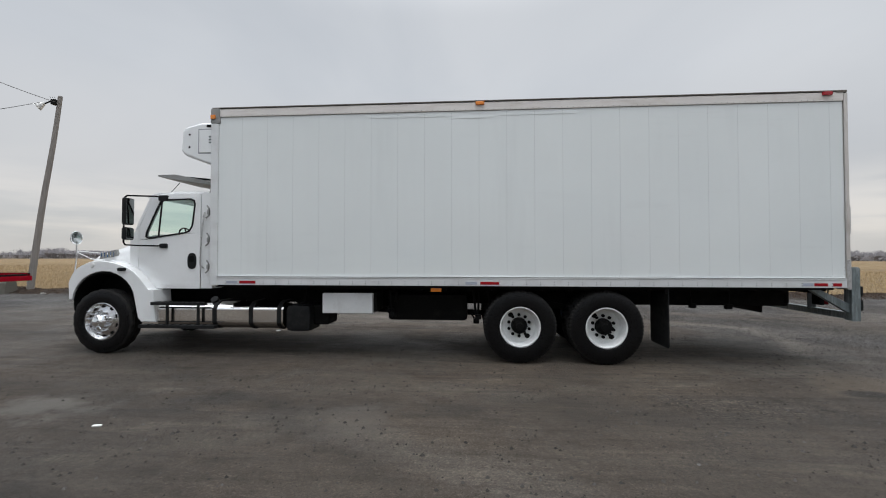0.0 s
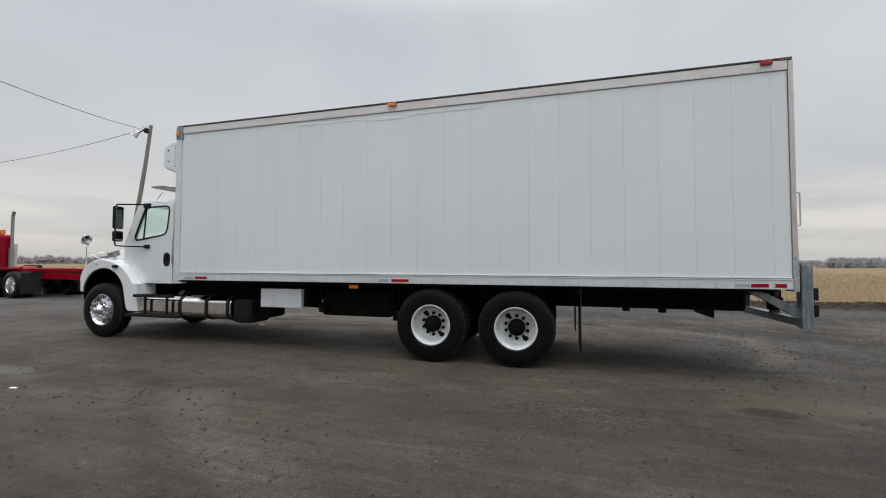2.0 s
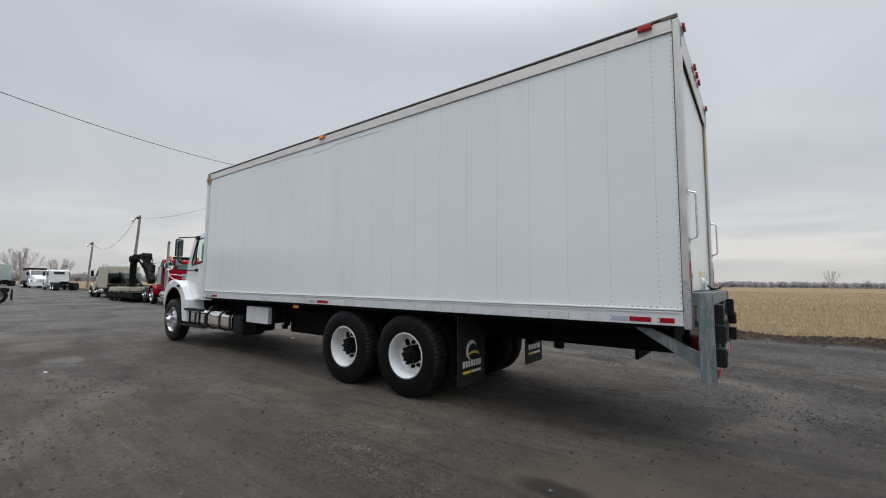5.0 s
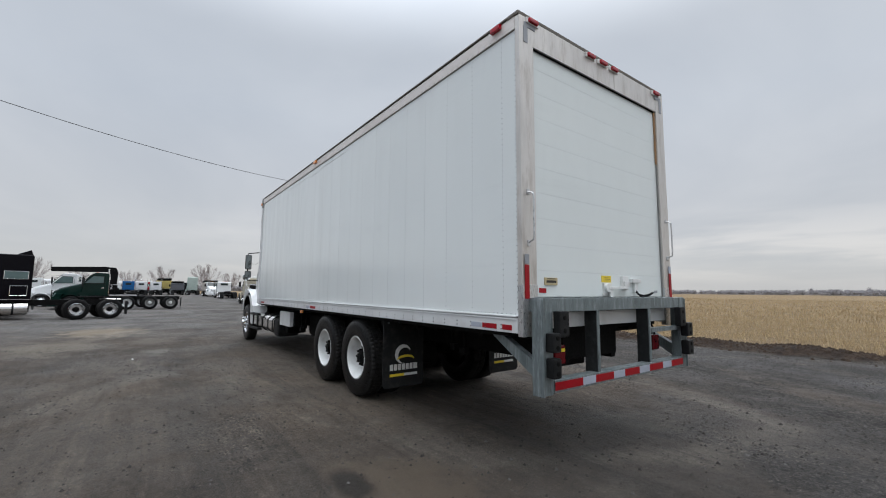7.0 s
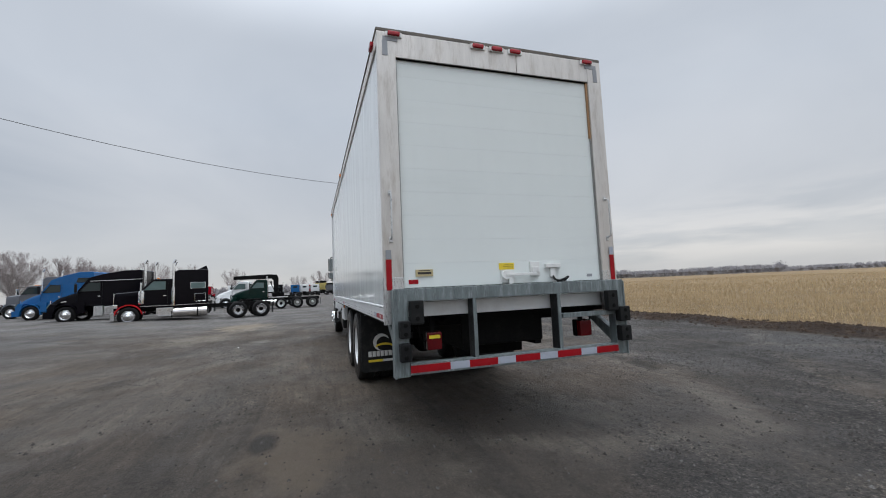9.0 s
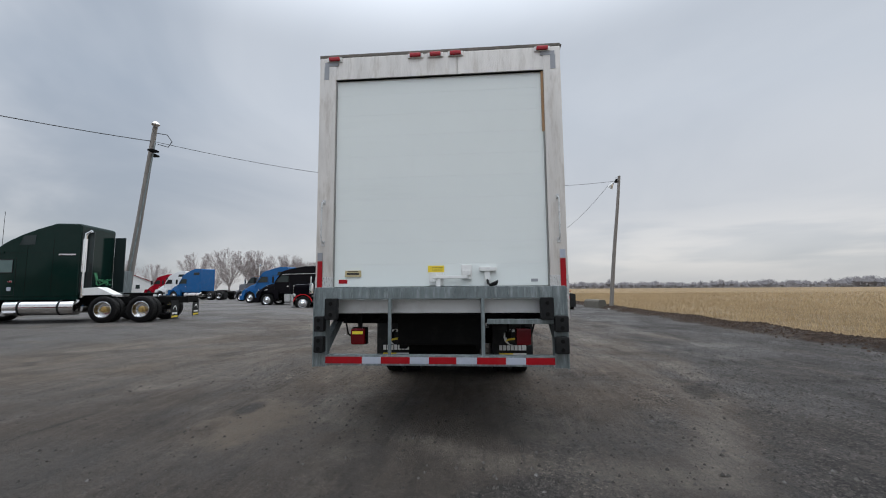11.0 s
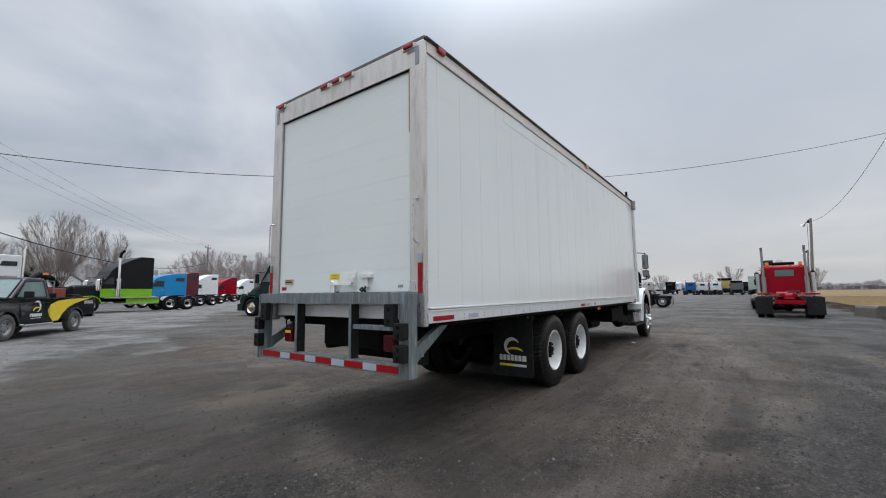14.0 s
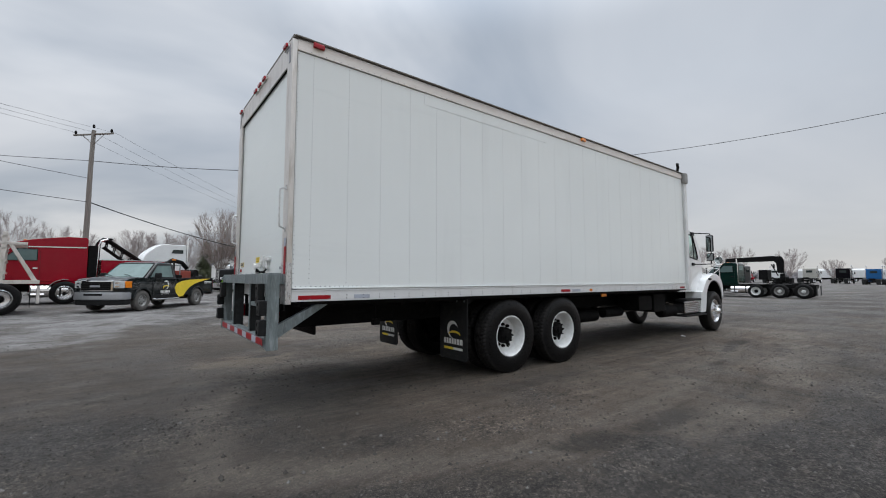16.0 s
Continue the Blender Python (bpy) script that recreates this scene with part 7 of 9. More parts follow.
# red heavy tractor seen from behind
t, d = tractor("red heavy-haul day-cab tractor with twin stacks", at(-19.95, 13.57, 177) @ Matrix.Scale(1.09, 4), WB=5.95, body=RED, hood="long", sleeper=0, stacks=2, H=3.2, segs=44, hub=CHROME, steers=(0.0, 1.5), glass=BACK_GLASS, rail_end=-3.9, flaps=False, cab_len=1.3, name="heavy_tractor", back=0.42, stack_mat=CAST)
for side in (1, -1):
    part("mud_flap", bx((-1.44, min(side * 0.62, side * 1.25), 0.2), (-1.425, max(side * 0.62, side * 1.25), 1.0), 0.005), FLAP, t, "wide black mud flap")
    part("frame_cover", bx((-3.9, side * 0.43 - 0.05, 0.74), (1.8, side * 0.43 + 0.05, 0.98), 0.01), RED, t)
    bm = bmesh.new()
    add_prism(bm, [(1.0, 1.08), (2.6, 1.12), (2.6, 1.2), (1.0, 1.14)], min(side * 0.55, side * 1.22), max(side * 0.55, side * 1.22), "y", 0.01)
    part("deck_plate", bm, POLISHED, t)
    part("beacon", bx((d["cb"] + 0.15, side * 0.75 - 0.09, 2.74), (d["cb"] + 0.33, side * 0.75 + 0.09, 2.94), 0.03), AMBER_LENS, t, "amber beacon")
bm = bmesh.new()
add_prism(bm, [(-2.6, -0.2), (-0.4, -0.16), (1.6, -0.3), (1.6, 0.3), (-0.4, 0.16), (-2.6, 0.2)], 0.80, 0.98, "z", 0.03)
add_cyl(bm, (-0.6, -0.4, 1.0), (1.2, 0.25, 1.15), 0.09, 10)
add_cyl(bm, (-0.2, 0.4, 1.0), (1.2, -0.1, 1.1), 0.09, 10)
part("tow_frame", bm, RED, t)
for k, (px, py, pz, ln) in enumerate(((0.9, -0.25, 1.1, 0.5), (0.3, 0.2, 1.05, 0.45), (-0.6, -0.1, 1.0, 0.4))):
    part("winch_drum", add_cyl(bmesh.new(), (px, py - ln / 2, pz), (px, py + ln / 2, pz), 0.2, 14), RED if k else CHASSIS, t)
for side in (1, -1):
    part("fender_cap", bx((-0.2, min(side * 0.62, side * 1.2), 1.12), (1.3, max(side * 0.62, side * 1.2), 1.18), 0.02), RED, t)
    part("air_cleaner", add_cyl(bmesh.new(), (d["cb"] + 0.25, side * 1.2, 1.25), (d["cb"] + 0.25, side * 1.2, 2.3), 0.13, 14), STAINLESS, t)
part("roof_air_tank", add_cyl(bmesh.new(), (d["cb"] + 0.5, -0.5, 2.86), (d["cb"] + 0.5, 0.5, 2.86), 0.09, 12), CHASSIS, t)
part("tail_bar", bx((-3.95, -0.5, 0.74), (-3.85, 0.5, 0.9), 0.02), RED, t)
for side in (1, -1):
    bm = bmesh.new()
    add_prism(bm, [(1.0, side * 0.72), (1.0, side * 0.92), (-2.6, side * 0.30), (-2.6, side * 0.12)], 1.02, 1.16, "z", 0.02)
    part("tow_strut", bm, RED, t)

# beige utility lorry and the black knuckle crane arm standing behind the red tractor
t, d = tractor("beige service lorry with rear winch gear", at(-35.9, 14.1, 181), WB=6.3, body=BEIGE, hood="aero", sleeper=0, segs=24, rim=CHASSIS, name="service_truck", gear=("no_fifth",), roof_lamps=False, steers=(0.0, -1.5))
part("side_locker", bx((2.0, -1.15, 0.9), (4.6, 1.15, 2.75), 0.04), BEIGE, t)
part("roof_pod", bx((2.6, -1.0, 2.76), (4.4, 1.0, 2.98), 0.04), TRUCK_WHITE, t)
part("hose_reel", add_cyl(bmesh.new(), (1.7, 0.35, 1.75), (1.7, 1.1, 1.75), 0.42, 18), CHASSIS, t)
part("gear_rack", bx((1.3, -1.1, 1.15), (1.95, 0.2, 2.2), 0.05), GALV, t)
part("deck", bx((-1.6, -1.15, 1.02), (2.0, 1.15, 1.14), 0.02), CHASSIS, t)
bm = bmesh.new()
add_prism(bm, [(-1.2, 1.14), (-0.9, 1.14), (1.6, 2.1), (1.6, 2.3)], -0.5, -0.38, "y", 0.02)
add_prism(bm, [(-1.2, 1.14), (-0.9, 1.14), (1.6, 2.1), (1.6, 2.3)], 0.38, 0.5, "y", 0.02)
add_cyl(bm, (0.2, -0.5, 1.5), (0.2, 0.5, 1.5), 0.22, 14)
part("winch_frame", bm, CHASSIS, t)
for side in (1, -1):
    part("beacon", bx((3.8, side * 0.8 - 0.09, 2.3), (3.98, side * 0.8 + 0.09, 2.5), 0.03), AMBER_LENS, t)
g = thing("crane_arm_trailer", "black arched knuckle crane arm on a low deck beside pale timbers", "trailer", at(-31.0, 13.3, 180) @ Matrix.Diagonal((1.0, 1.0, 0.95, 1.0)))
bm = bmesh.new()
add_prism(bm, [(1.68, 0.75), (2.02, 0.75), (2.0, 3.2), (1.9, 3.5), (1.65, 3.72), (1.2, 3.8), (0.2, 3.72), (-0.5, 3.80), (-0.95, 3.74), (-1.25, 3.5), (-1.35, 3.0), (-1.95, 2.45), (-2.5, 1.75), (-2.45, 1.45), (-2.1, 1.4), (-1.6, 2.05), (-1.05, 2.55), (-0.85, 3.05), (-0.75, 3.35), (-0.4, 3.42), (0.3, 3.36), (1.1, 3.44), (1.5, 3.34), (1.66, 3.05)], -0.2, 0.2, "y", 0.035)
crane_arm = part("crane_arm", bm, CHASSIS, g, "black arched arm with a jointed end")
for px, pz, rr in ((1.78, 3.42, 0.26), (-0.95, 3.52, 0.30), (-1.2, 2.85, 0.24), (0.25, 3.55, 0.2)):
    part("joint", add_cyl(bmesh.new(), (px, -0.28, pz), (px, 0.28, pz), rr, 14), CHASSIS, crane_arm)
for pts in ([(1.5, 0.26, 2.4), (1.1, 0.26, 3.3)], [(-0.2, 0.26, 3.3), (-1.15, 0.26, 2.75)], [(-1.3, 0.26, 3.3), (-1.9, 0.26, 2.6)]):
    part("ram", add_tube(bmesh.new(), pts, 0.07, 8), CHASSIS, crane_arm)
part("hose", add_tube(bmesh.new(), [(1.4, -0.25, 3.5), (0.6, -0.3, 3.75), (-0.3, -0.3, 3.72), (-1.1, -0.3, 3.45), (-1.6, -0.3, 2.8)], 0.03, 6), CHASSIS, crane_arm)
bm = bmesh.new()
add_box(bm, (-2.6, -1.2, 0.35), (3.6, 1.2, 0.75), 0.05)
part("deck", bm, CHASSIS, g)
for k in range(3):
    part("deck_timber", bx((1.0, -1.1 + k * 0.75, 0.76), (3.4, -0.45 + k * 0.75, 1.12), 0.05), BEIGE, g)
for k in range(3):
    for side in (1, -1):
        wheel(g, 2.6 - k * 1.1, side * 1.0, 0.42, side, rad=0.42, width=0.3, hole=0.22, kind="out", rim=CHASSIS, nuts=0, segs=24)

# tractors beyond the yard road
t, d = tractor("dark green high-roof sleeper tractor with chrome tanks", at(-6.22, -5.95, -77), WB=5.75, body=DARK_GREEN, hood="aero", sleeper=2.0, H=3.93, hub=surface("brass_hub", (0.45, 0.30, 0.10), 0.35, 0.4), segs=48, roof_lamps=False, gear=(), glass=PALE_GLASS, rail_end=-2.1, flaps=False, side_window=False)
bm = bmesh.new()
add_prism(bm, [(0.35, 1.10), (1.5, 1.08), (1.45, 1.36), (0.95, 1.40)], 0.55, 1.12, "y", 0.02)
part("deck_plate", bm, VINYL_WHITE, t, "white tilted deck panel")
for side in (1, -1):
    fl = part("mud_flap", bx((-1.82, side * 0.94 - 0.29, 0.14), (-1.80, side * 0.94 + 0.29, 0.85), 0.004), FLAP, t)
    bm = bmesh.new()
    swoosh(bm, side * 0.94, 0.48, 0.13, 0.06, 200, -10, plane_x=-1.825)
    part("badge_crescent", bm, VINYL_WHITE, fl)
    part("badge_bar", bx((-1.826, side * 0.94 - 0.2, 0.30), (-1.822, side * 0.94 + 0.2, 0.37)), VINYL_WHITE, fl)
    part("badge_line", bx((-1.826, side * 0.94 - 0.24, 0.17), (-1.822, side * 0.94 + 0.24, 0.24)), YELLOW, fl)
    zz = [(d["cb"] + 0.15, 3.05), (d["cb"] + 0.02, 3.42), (d["cb"] - 0.42, 3.46), (d["cb"] - 0.40, 3.08)]
    part("sleeper_window", plate(zz, 1.04, side), TINTED, t)
    part("cab_brow", plate([(d["wt"] - 0.3, 2.72), (d["wt"] + 0.08, 2.66), (d["wt"] + 0.10, 2.72), (d["wt"] - 0.3, 2.80)], 1.04, side, 0.03), DARK_GREEN, t)
    part("side_extender", bx((d["sb"] - 0.45, side * 1.0 - 0.02, 1.2), (d["sb"] - 0.02, side * 1.0 + 0.02, 3.6), 0.01), TINTED, t)
    bm = bmesh.new()
    for xx in (d["sb"] + 0.95, d["cb"] - 0.15):
        add_tube(bm, [(xx, side * 1.041, 1.1), (xx, side * 1.041, 3.3)], 0.006, 4)
    add_tube(bm, [(d["sb"] + 0.05, side * 1.041, 2.75), (d["wt"] - 0.1, side * 1.041, 2.75)], 0.006, 4)
    part("panel_seam", bm, CHASSIS, t)
    part("locker_handle", bx((d["sb"] + 0.15, side * 1.045 - 0.01, 2.66), (d["sb"] + 0.75, side * 1.045 + 0.01, 2.72), 0.004), POLISHED, t)
bm = bmesh.new()
add_cyl(bm, (d["sb"] - 0.20, 1.1, 1.0), (d["sb"] - 0.20, 1.1, 2.0), 0.05, 10)
add_cyl(bm, (d["sb"] - 0.20, 1.1, 2.0), (d["sb"] - 0.20, 1.1, 3.3), 0.085, 12)
add_tube(bm, [(d["sb"] - 0.20, 1.1, 3.3), (d["sb"] - 0.22, 1.1, 3.5), (d["sb"] - 0.40, 1.1, 3.62)], 0.06, 10)
part("exhaust_pipe", bm, CHROME, t, "curved chrome exhaust stack")
GREEN_HOSE = surface("green_hose", (0.02, 0.2, 0.07), 0.5)
for k in range(5):
    pts = [(d["sb"] - 0.06, 0.2 + 0.1 * math.sin(k), 2.0)]
    pts += [(d["sb"] - 0.15 - 0.1 * j, 0.3 + 0.12 * math.sin(2 * k + j), 1.6 - 0.12 * math.sin(j * 0.9 + k)) for j in range(1, 6)]
    part("air_line", add_tube(bmesh.new(), pts, 0.015, 5), GREEN_HOSE, t, "coiled green air line")
part("number_bar", bx((d["cb"] + 0.3, 1.052, 1.28), (d["cb"] + 0.44, 1.056, 1.42)), WHITE_TAPE, t)
bm = bmesh.new()
add_tube(bm, [(d["wt"], 0.8, 2.8), (d["wt"], 0.8, 4.4)], 0.008, 5)
part("aerial", bm, CHASSIS, t)

t, d = tractor("lime green and charcoal high-sleeper tractor", at(-5.27, -26.15, 6), WB=5.75, body=CHARCOAL, lower=LIME, hood="long", sleeper=2.2, cab_len=1.1, H=4.05, segs=36, gear=("quarter",), side_window=False, fender=LIME, tank=False)
for side in (1, -1):
    bm = bmesh.new()
    add_cyl(bm, (d["cb"] + 0.1, side * 1.18, 1.1), (d["cb"] + 0.1, side * 1.18, 2.4), 0.15, 16)
    add_cyl(bm, (d["cb"] + 0.1, side * 1.18, 2.4), (d["cb"] + 0.1, side * 1.18, 3.9), 0.085, 14)
    if side > 0:
        pipe = part("exhaust_pipe", bm, CHROME, t, "tall chrome exhaust stack")
        part("stack_tip", add_tube(bmesh.new(), [(d["cb"] + 0.1, side * 1.18, 3.85), (d["cb"] + 0.05, side * 1.18, 4.2), (d["cb"] - 0.15, side * 1.18, 4.42)], 0.09, 10), CHASSIS, pipe, "sooty black stack tip")
    else:
        bm.free()
    bm = bmesh.new()
    add_lathe(bm, [(0.0, 1.5), (0.13, 1.52), (0.18, 1.6), (0.18, 2.2), (0.1, 2.32), (0.0, 2.34)], (d["wb"] + 0.1, side * 1.0, 0), 18, "z")
    part("air_cleaner", bm, CHROME, t, "chrome air cleaner canister")
    for z in (0.55, 0.98):
        part("step_rail", bx((1.5, side * 1.1 - 0.06, z), (5.0, side * 1.1 + 0.06, z + 0.07), 0.01), POLISHED, t)
    part("side_fairing", bx((1.4, side * 1.0 - 0.03, 0.62), (3.6, side * 1.0 + 0.03, 0.95), 0.01), LIME, t)
tractor("bright blue sleeper tractor in the parked row", at(-11.3, -35.1, 10), WB=6.1, body=BRIGHT_BLUE, hood="aero", sleeper=1.9, H=3.25, segs=28)
tractor("deep maroon sleeper tractor in the parked row", at(-15.2, -41.5, 10), WB=6.2, body=MAROON, hood="aero", sleeper=2.0, H=3.7, segs=20)
tractor("white sleeper tractor with dark side windows", at(-21.8, -51.2, 10), WB=6.2, body=TRUCK_WHITE, hood="aero", sleeper=2.2, H=3.95, segs=24, gear=("quarter", "white_quarter"))
tractor("red sleeper tractor with white wheel fenders", at(-28.1, -57.6, 10), WB=6.2, body=RED, hood="aero", sleeper=1.9, H=3.8, segs=24)
tractor("white high-roof sleeper tractor", at(-35.5, -66.0, 12), WB=6.2, body=TRUCK_WHITE, hood="aero", sleeper=2.1, H=3.9, segs=20)
tractor("white aerodynamic sleeper tractor with dark roof windows", at(1.4, -30.0, 12), WB=6.2, body=TRUCK_WHITE, hood="aero", sleeper=2.1, H=4.0, segs=20, stacks=1, crest=1.8)
for i, (px, py, mm, hh, lab) in enumerate(((-36.5, -22.0, DEEP_BLUE, 3.7, "deep blue high-roof sleeper tractor"), (-40.5, -27.0, TRUCK_WHITE, 3.6, "white sleeper tractor with dark windows"), (-44.0, -31.5, RED, 3.3, "red sleeper tractor with chrome grille"))):
    tractor(lab, at(px, py, -100), WB=6.0, body=mm, hood="aero", sleeper=1.8, H=hh, segs=20)

# maroon tow tractor and the aluminium headache rack truck
t, d = tractor("dark red sleeper tow tractor with a black recovery boom", at(8.9, -13.1, 8), WB=3.39, body=DARK_RED, hood="aero", sleeper=1.4, H=3.1, segs=40, gear=("quarter", "no_fifth"), side_window=False, rail_end=-3.4, name="tow_tractor", glass=PALE_GLASS)
part("side_body", bx((-3.2, -1.15, 1.15), (-0.56, 1.15, 2.08), 0.03), DARK_RED, t, "red locker body")
# black block added to fill the dark gap between sleeper and boom
part("gap_block", bx((-0.40, -1.0, 1.0), (-0.08, 1.0, 2.75), 0.03), CHASSIS, t)
for side in (1, -1):
    part("trim_line", plate([(-0.02, 2.60), (2.2, 2.55), (2.2, 2.60), (-0.02, 2.65)], 1.042, side, 0.01), POLISHED, t)
    part("body_trim", plate([(-3.15, 2.05), (-0.6, 2.05), (-0.6, 2.085), (-3.15, 2.085)], 1.15, side, 0.01), POLISHED, t)
bm = bmesh.new()
for yy in (-0.55, 0.55):
    add_tube(bm, [(-0.45, yy, 1.2), (-0.5, yy, 2.9), (-0.62, yy, 3.12), (-0.95, yy, 3.12)], 0.06, 8)
    add_tube(bm, [(-0.62, yy * 0.6, 3.15), (-1.0, yy * 0.6, 3.0), (-2.2, yy * 0.6, 2.1), (-3.1, yy * 0.6, 1.5)], 0.075, 6)
    add_tube(bm, [(-0.7, yy * 0.6, 2.75), (-1.5, yy * 0.6, 2.1)], 0.05, 6)
    for k in range(4):
        add_tube(bm, [(-0.85 - 0.33 * k, yy * 0.6, 3.0 - 0.25 * k), (-0.8 - 0.30 * k, yy * 0.6, 2.62 - 0.22 * k)], 0.03, 5)
for k in range(5):
    add_cyl(bm, (-0.7 - k * 0.4, -0.33, 3.08 - 0.28 * k), (-0.7 - k * 0.4, 0.33, 3.08 - 0.28 * k), 0.05, 8)
add_box(bm, (-1.05, -0.4, 3.10), (-0.75, 0.4, 3.18), 0.02)
part("recovery_boom", bm, CHASSIS, t, "black recovery boom")
bm = bmesh.new()
add_tube(bm, [(-0.42, 0.8, 1.2), (-0.46, 0.8, 2.75), (-0.55, 0.8, 3.0), (-0.8, 0.8, 3.1)], 0.05, 10)
part("bright_pipe", bm, CHROME, t)
t, d = tractor("black chassis tractor with an aluminium rack over its tail", at(11.25, -6.75, 8), WB=6.3, body=BLACK, hood="aero", sleeper=1.4, H=3.4, segs=40)
rack = bmesh.new()
for yy in (-0.95, -0.4, 0.4, 0.95):
    add_prism(rack, [(-0.72, 1.05), (-0.58, 1.05), (-0.66, 2.75), (-0.78, 2.75)], yy - 0.05, yy + 0.05, "y", 0.01)
    add_prism(rack, [(-1.55, 1.12), (-1.42, 1.12), (-0.80, 2.35), (-0.88, 2.40)], yy - 0.04, yy + 0.04, "y", 0.01)
for k in range(4):
    add_box(rack, (-0.78, -1.0, 1.35 + k * 0.40), (-0.62, 1.0, 1.43 + k * 0.40), 0.01)
add_box(rack, (-1.25, -1.0, 2.32), (-0.6, 1.0, 2.42), 0.02)
add_box(rack, (-1.6, -1.1, 1.02), (-0.5, 1.1, 1.14), 0.01)
part("tail_rack", rack, ALU, t, "pale aluminium rack")
for yy in (0.55, 1.1):
    part("step_rack", bx((-1.62, yy - 0.08, 0.35), (-1.54, yy + 0.08, 0.95), 0.01), ALU, t)


def pickup(m):
    """Regular-cab long-bed pickup; origin under the rear axle, x ahead."""
    t = thing("pickup_truck", "black pickup with a yellow swoosh along its bed and dusty tyres", "pickup", m)
    WB, R = 3.4, 0.395

    def arch(cx, r, a0, a1, n=10):
        return [(cx + r * math.cos(radians(a0 + (a1 - a0) * k / n)), R + r * math.sin(radians(a0 + (a1 - a0) * k / n))) for k in range(n + 1)]

    def bowed(bm, back=0.17, start=3.55):
        """Cuts a front part across and sweeps its sides back, as the nose is curved in plan."""
        for cut in (-0.9, -0.75, -0.55, -0.3, 0.0, 0.3, 0.55, 0.75, 0.9):
            bmesh.ops.bisect_plane(bm, geom=list(bm.verts) + list(bm.edges) + list(bm.faces), plane_co=(0, cut, 0), plane_no=(0, 1, 0), dist=0.0005)
        for v in bm.verts:
            ahead = min(1.0, max(0.0, (v.co.x - start) / 0.75))
            v.co.x -= back * ahead * (abs(v.co.y) / 0.985) ** 2.6
            v.co.y *= 1 - 0.035 * ahead * ahead
        return bm
    # front body with wheel arches
    bm = bmesh.new()
    side_f = [(1.35, 0.55), (1.35, 1.25), (3.15, 1.268), (3.8, 1.272), (4.2, 1.25), (4.36, 1.19), (4.42, 1.05), (4.42, 0.72), (4.3, 0.55)] + arch(WB, 0.47, 15, 165) + [(WB - 0.47, 0.5), (1.5, 0.48)]
    add_prism(bm, side_f, -0.985, 0.985, "y", 0.10, 6)
    bowed(bm)
    body = part("front_body", bm, PICKUP_BLACK, t)
    # greenhouse
    bm = bmesh.new()
    rows = []
    for x, hw, z in ((1.37, 0.94, 1.24), (1.43, 0.82, 1.84), (1.58, 0.77, 1.925), (2.22, 0.77, 1.94), (2.46, 0.79, 1.89), (3.25, 0.90, 1.24)):
        rows.append((x, hw, z))
    low_l = [bm.verts.new((1.37, 0.94, 1.24)), bm.verts.new((3.25, 0.92, 1.24))]
    low_r = [bm.verts.new((1.37, -0.94, 1.24)), bm.verts.new((3.25, -0.92, 1.24))]
    tl = [bm.verts.new((x, hw, z)) for x, hw, z in rows[1:5]]
    tr = [bm.verts.new((x, -hw, z)) for x, hw, z in rows[1:5]]
    bm.faces.new([low_l[0]] + tl + [low_l[1]])
    bm.faces.new([low_r[0]] + tr + [low_r[1]])
    for a, b, c, e in ((low_l[0], tl[0], tr[0], low_r[0]), (tl[0], tl[1], tr[1], tr[0]), (tl[1], tl[2], tr[2], tr[1]), (tl[2], tl[3], tr[3], tr[2]), (tl[3], low_l[1], low_r[1], tr[3])):
        bm.faces.new((a, b, c, e))
    bmesh.ops.bevel(bm, geom=list(bm.edges), offset=0.085, segments=5, affect="EDGES", profile=0.55)
    green = part("cab_roof", bm, PICKUP_BLACK, t)
    for side in (1, -1):
        bm = bmesh.new()
        quad = [(1.62, 0.915, 1.30), (2.98, 0.905, 1.30), (2.48, 0.80, 1.80), (1.66, 0.80, 1.82)]
        bm.faces.new([bm.verts.new((x, side * (y + 0.014), z)) for x, y, z in quad])
        part("door_window", bm, PICKUP_GLASS, green)
        bm = bmesh.new()
        add_tube(bm, [(1.52, side * 0.99, 0.62), (1.52, side * 0.99, 1.22)], 0.008, 4)
        add_tube(bm, [(2.88, side * 0.99, 0.62), (2.9, side * 0.99, 1.22)], 0.008, 4)
        part("door_gap", bm, CHASSIS, body)
        part("door_handle", bx((1.6, side * 1.0 - 0.015, 1.08), (1.78, side * 1.0 + 0.015, 1.12), 0.01), PLASTIC, body)
        part("side_mirror", bx((2.72, side * 1.13 - 0.13, 1.26), (2.86, side * 1.13 + 0.1, 1.48), 0.04), PLASTIC, t, "black door mirror")
        for cx in (0.0, WB):
            part("wheel_flare", add_tube(bmesh.new(), [(p, side * 0.985, q) for p, q in arch(cx, 0.475, 8, 172, 14)], 0.028, 6), PICKUP_BLACK, t)
        bm = bmesh.new()
        add_tube(bm, [(1.35, side * 0.975, 1.22), (1.0, side * 0.98, 1.265), (-1.2, side * 0.98, 1.265)], 0.02, 5)
        part("bed_rail", bm, PLASTIC, t)
        part("running_board", add_tube(bmesh.new(), [(1.25, side * 0.93, 0.44), (1.35, side * 1.0, 0.40), (2.7, side * 1.0, 0.40), (2.8, side * 0.93, 0.44)], 0.042, 10), POLISHED, t, "chrome step tube")
        # bed side with arch
        bm = bmesh.new()
        add_prism(bm, [(1.33, 0.55), (1.33, 1.27), (-1.22, 1.27), (-1.25, 0.6), (-0.5, 0.58)] + arch(0, 0.47, 165, 15) + [(0.55, 0.52)], min(side * 0.90, side * 0.985), max(side * 0.90, side * 0.985), "y", 0.02)
        bed = part("bed_side", bm, PICKUP_BLACK, t)
        bm = bmesh.new()
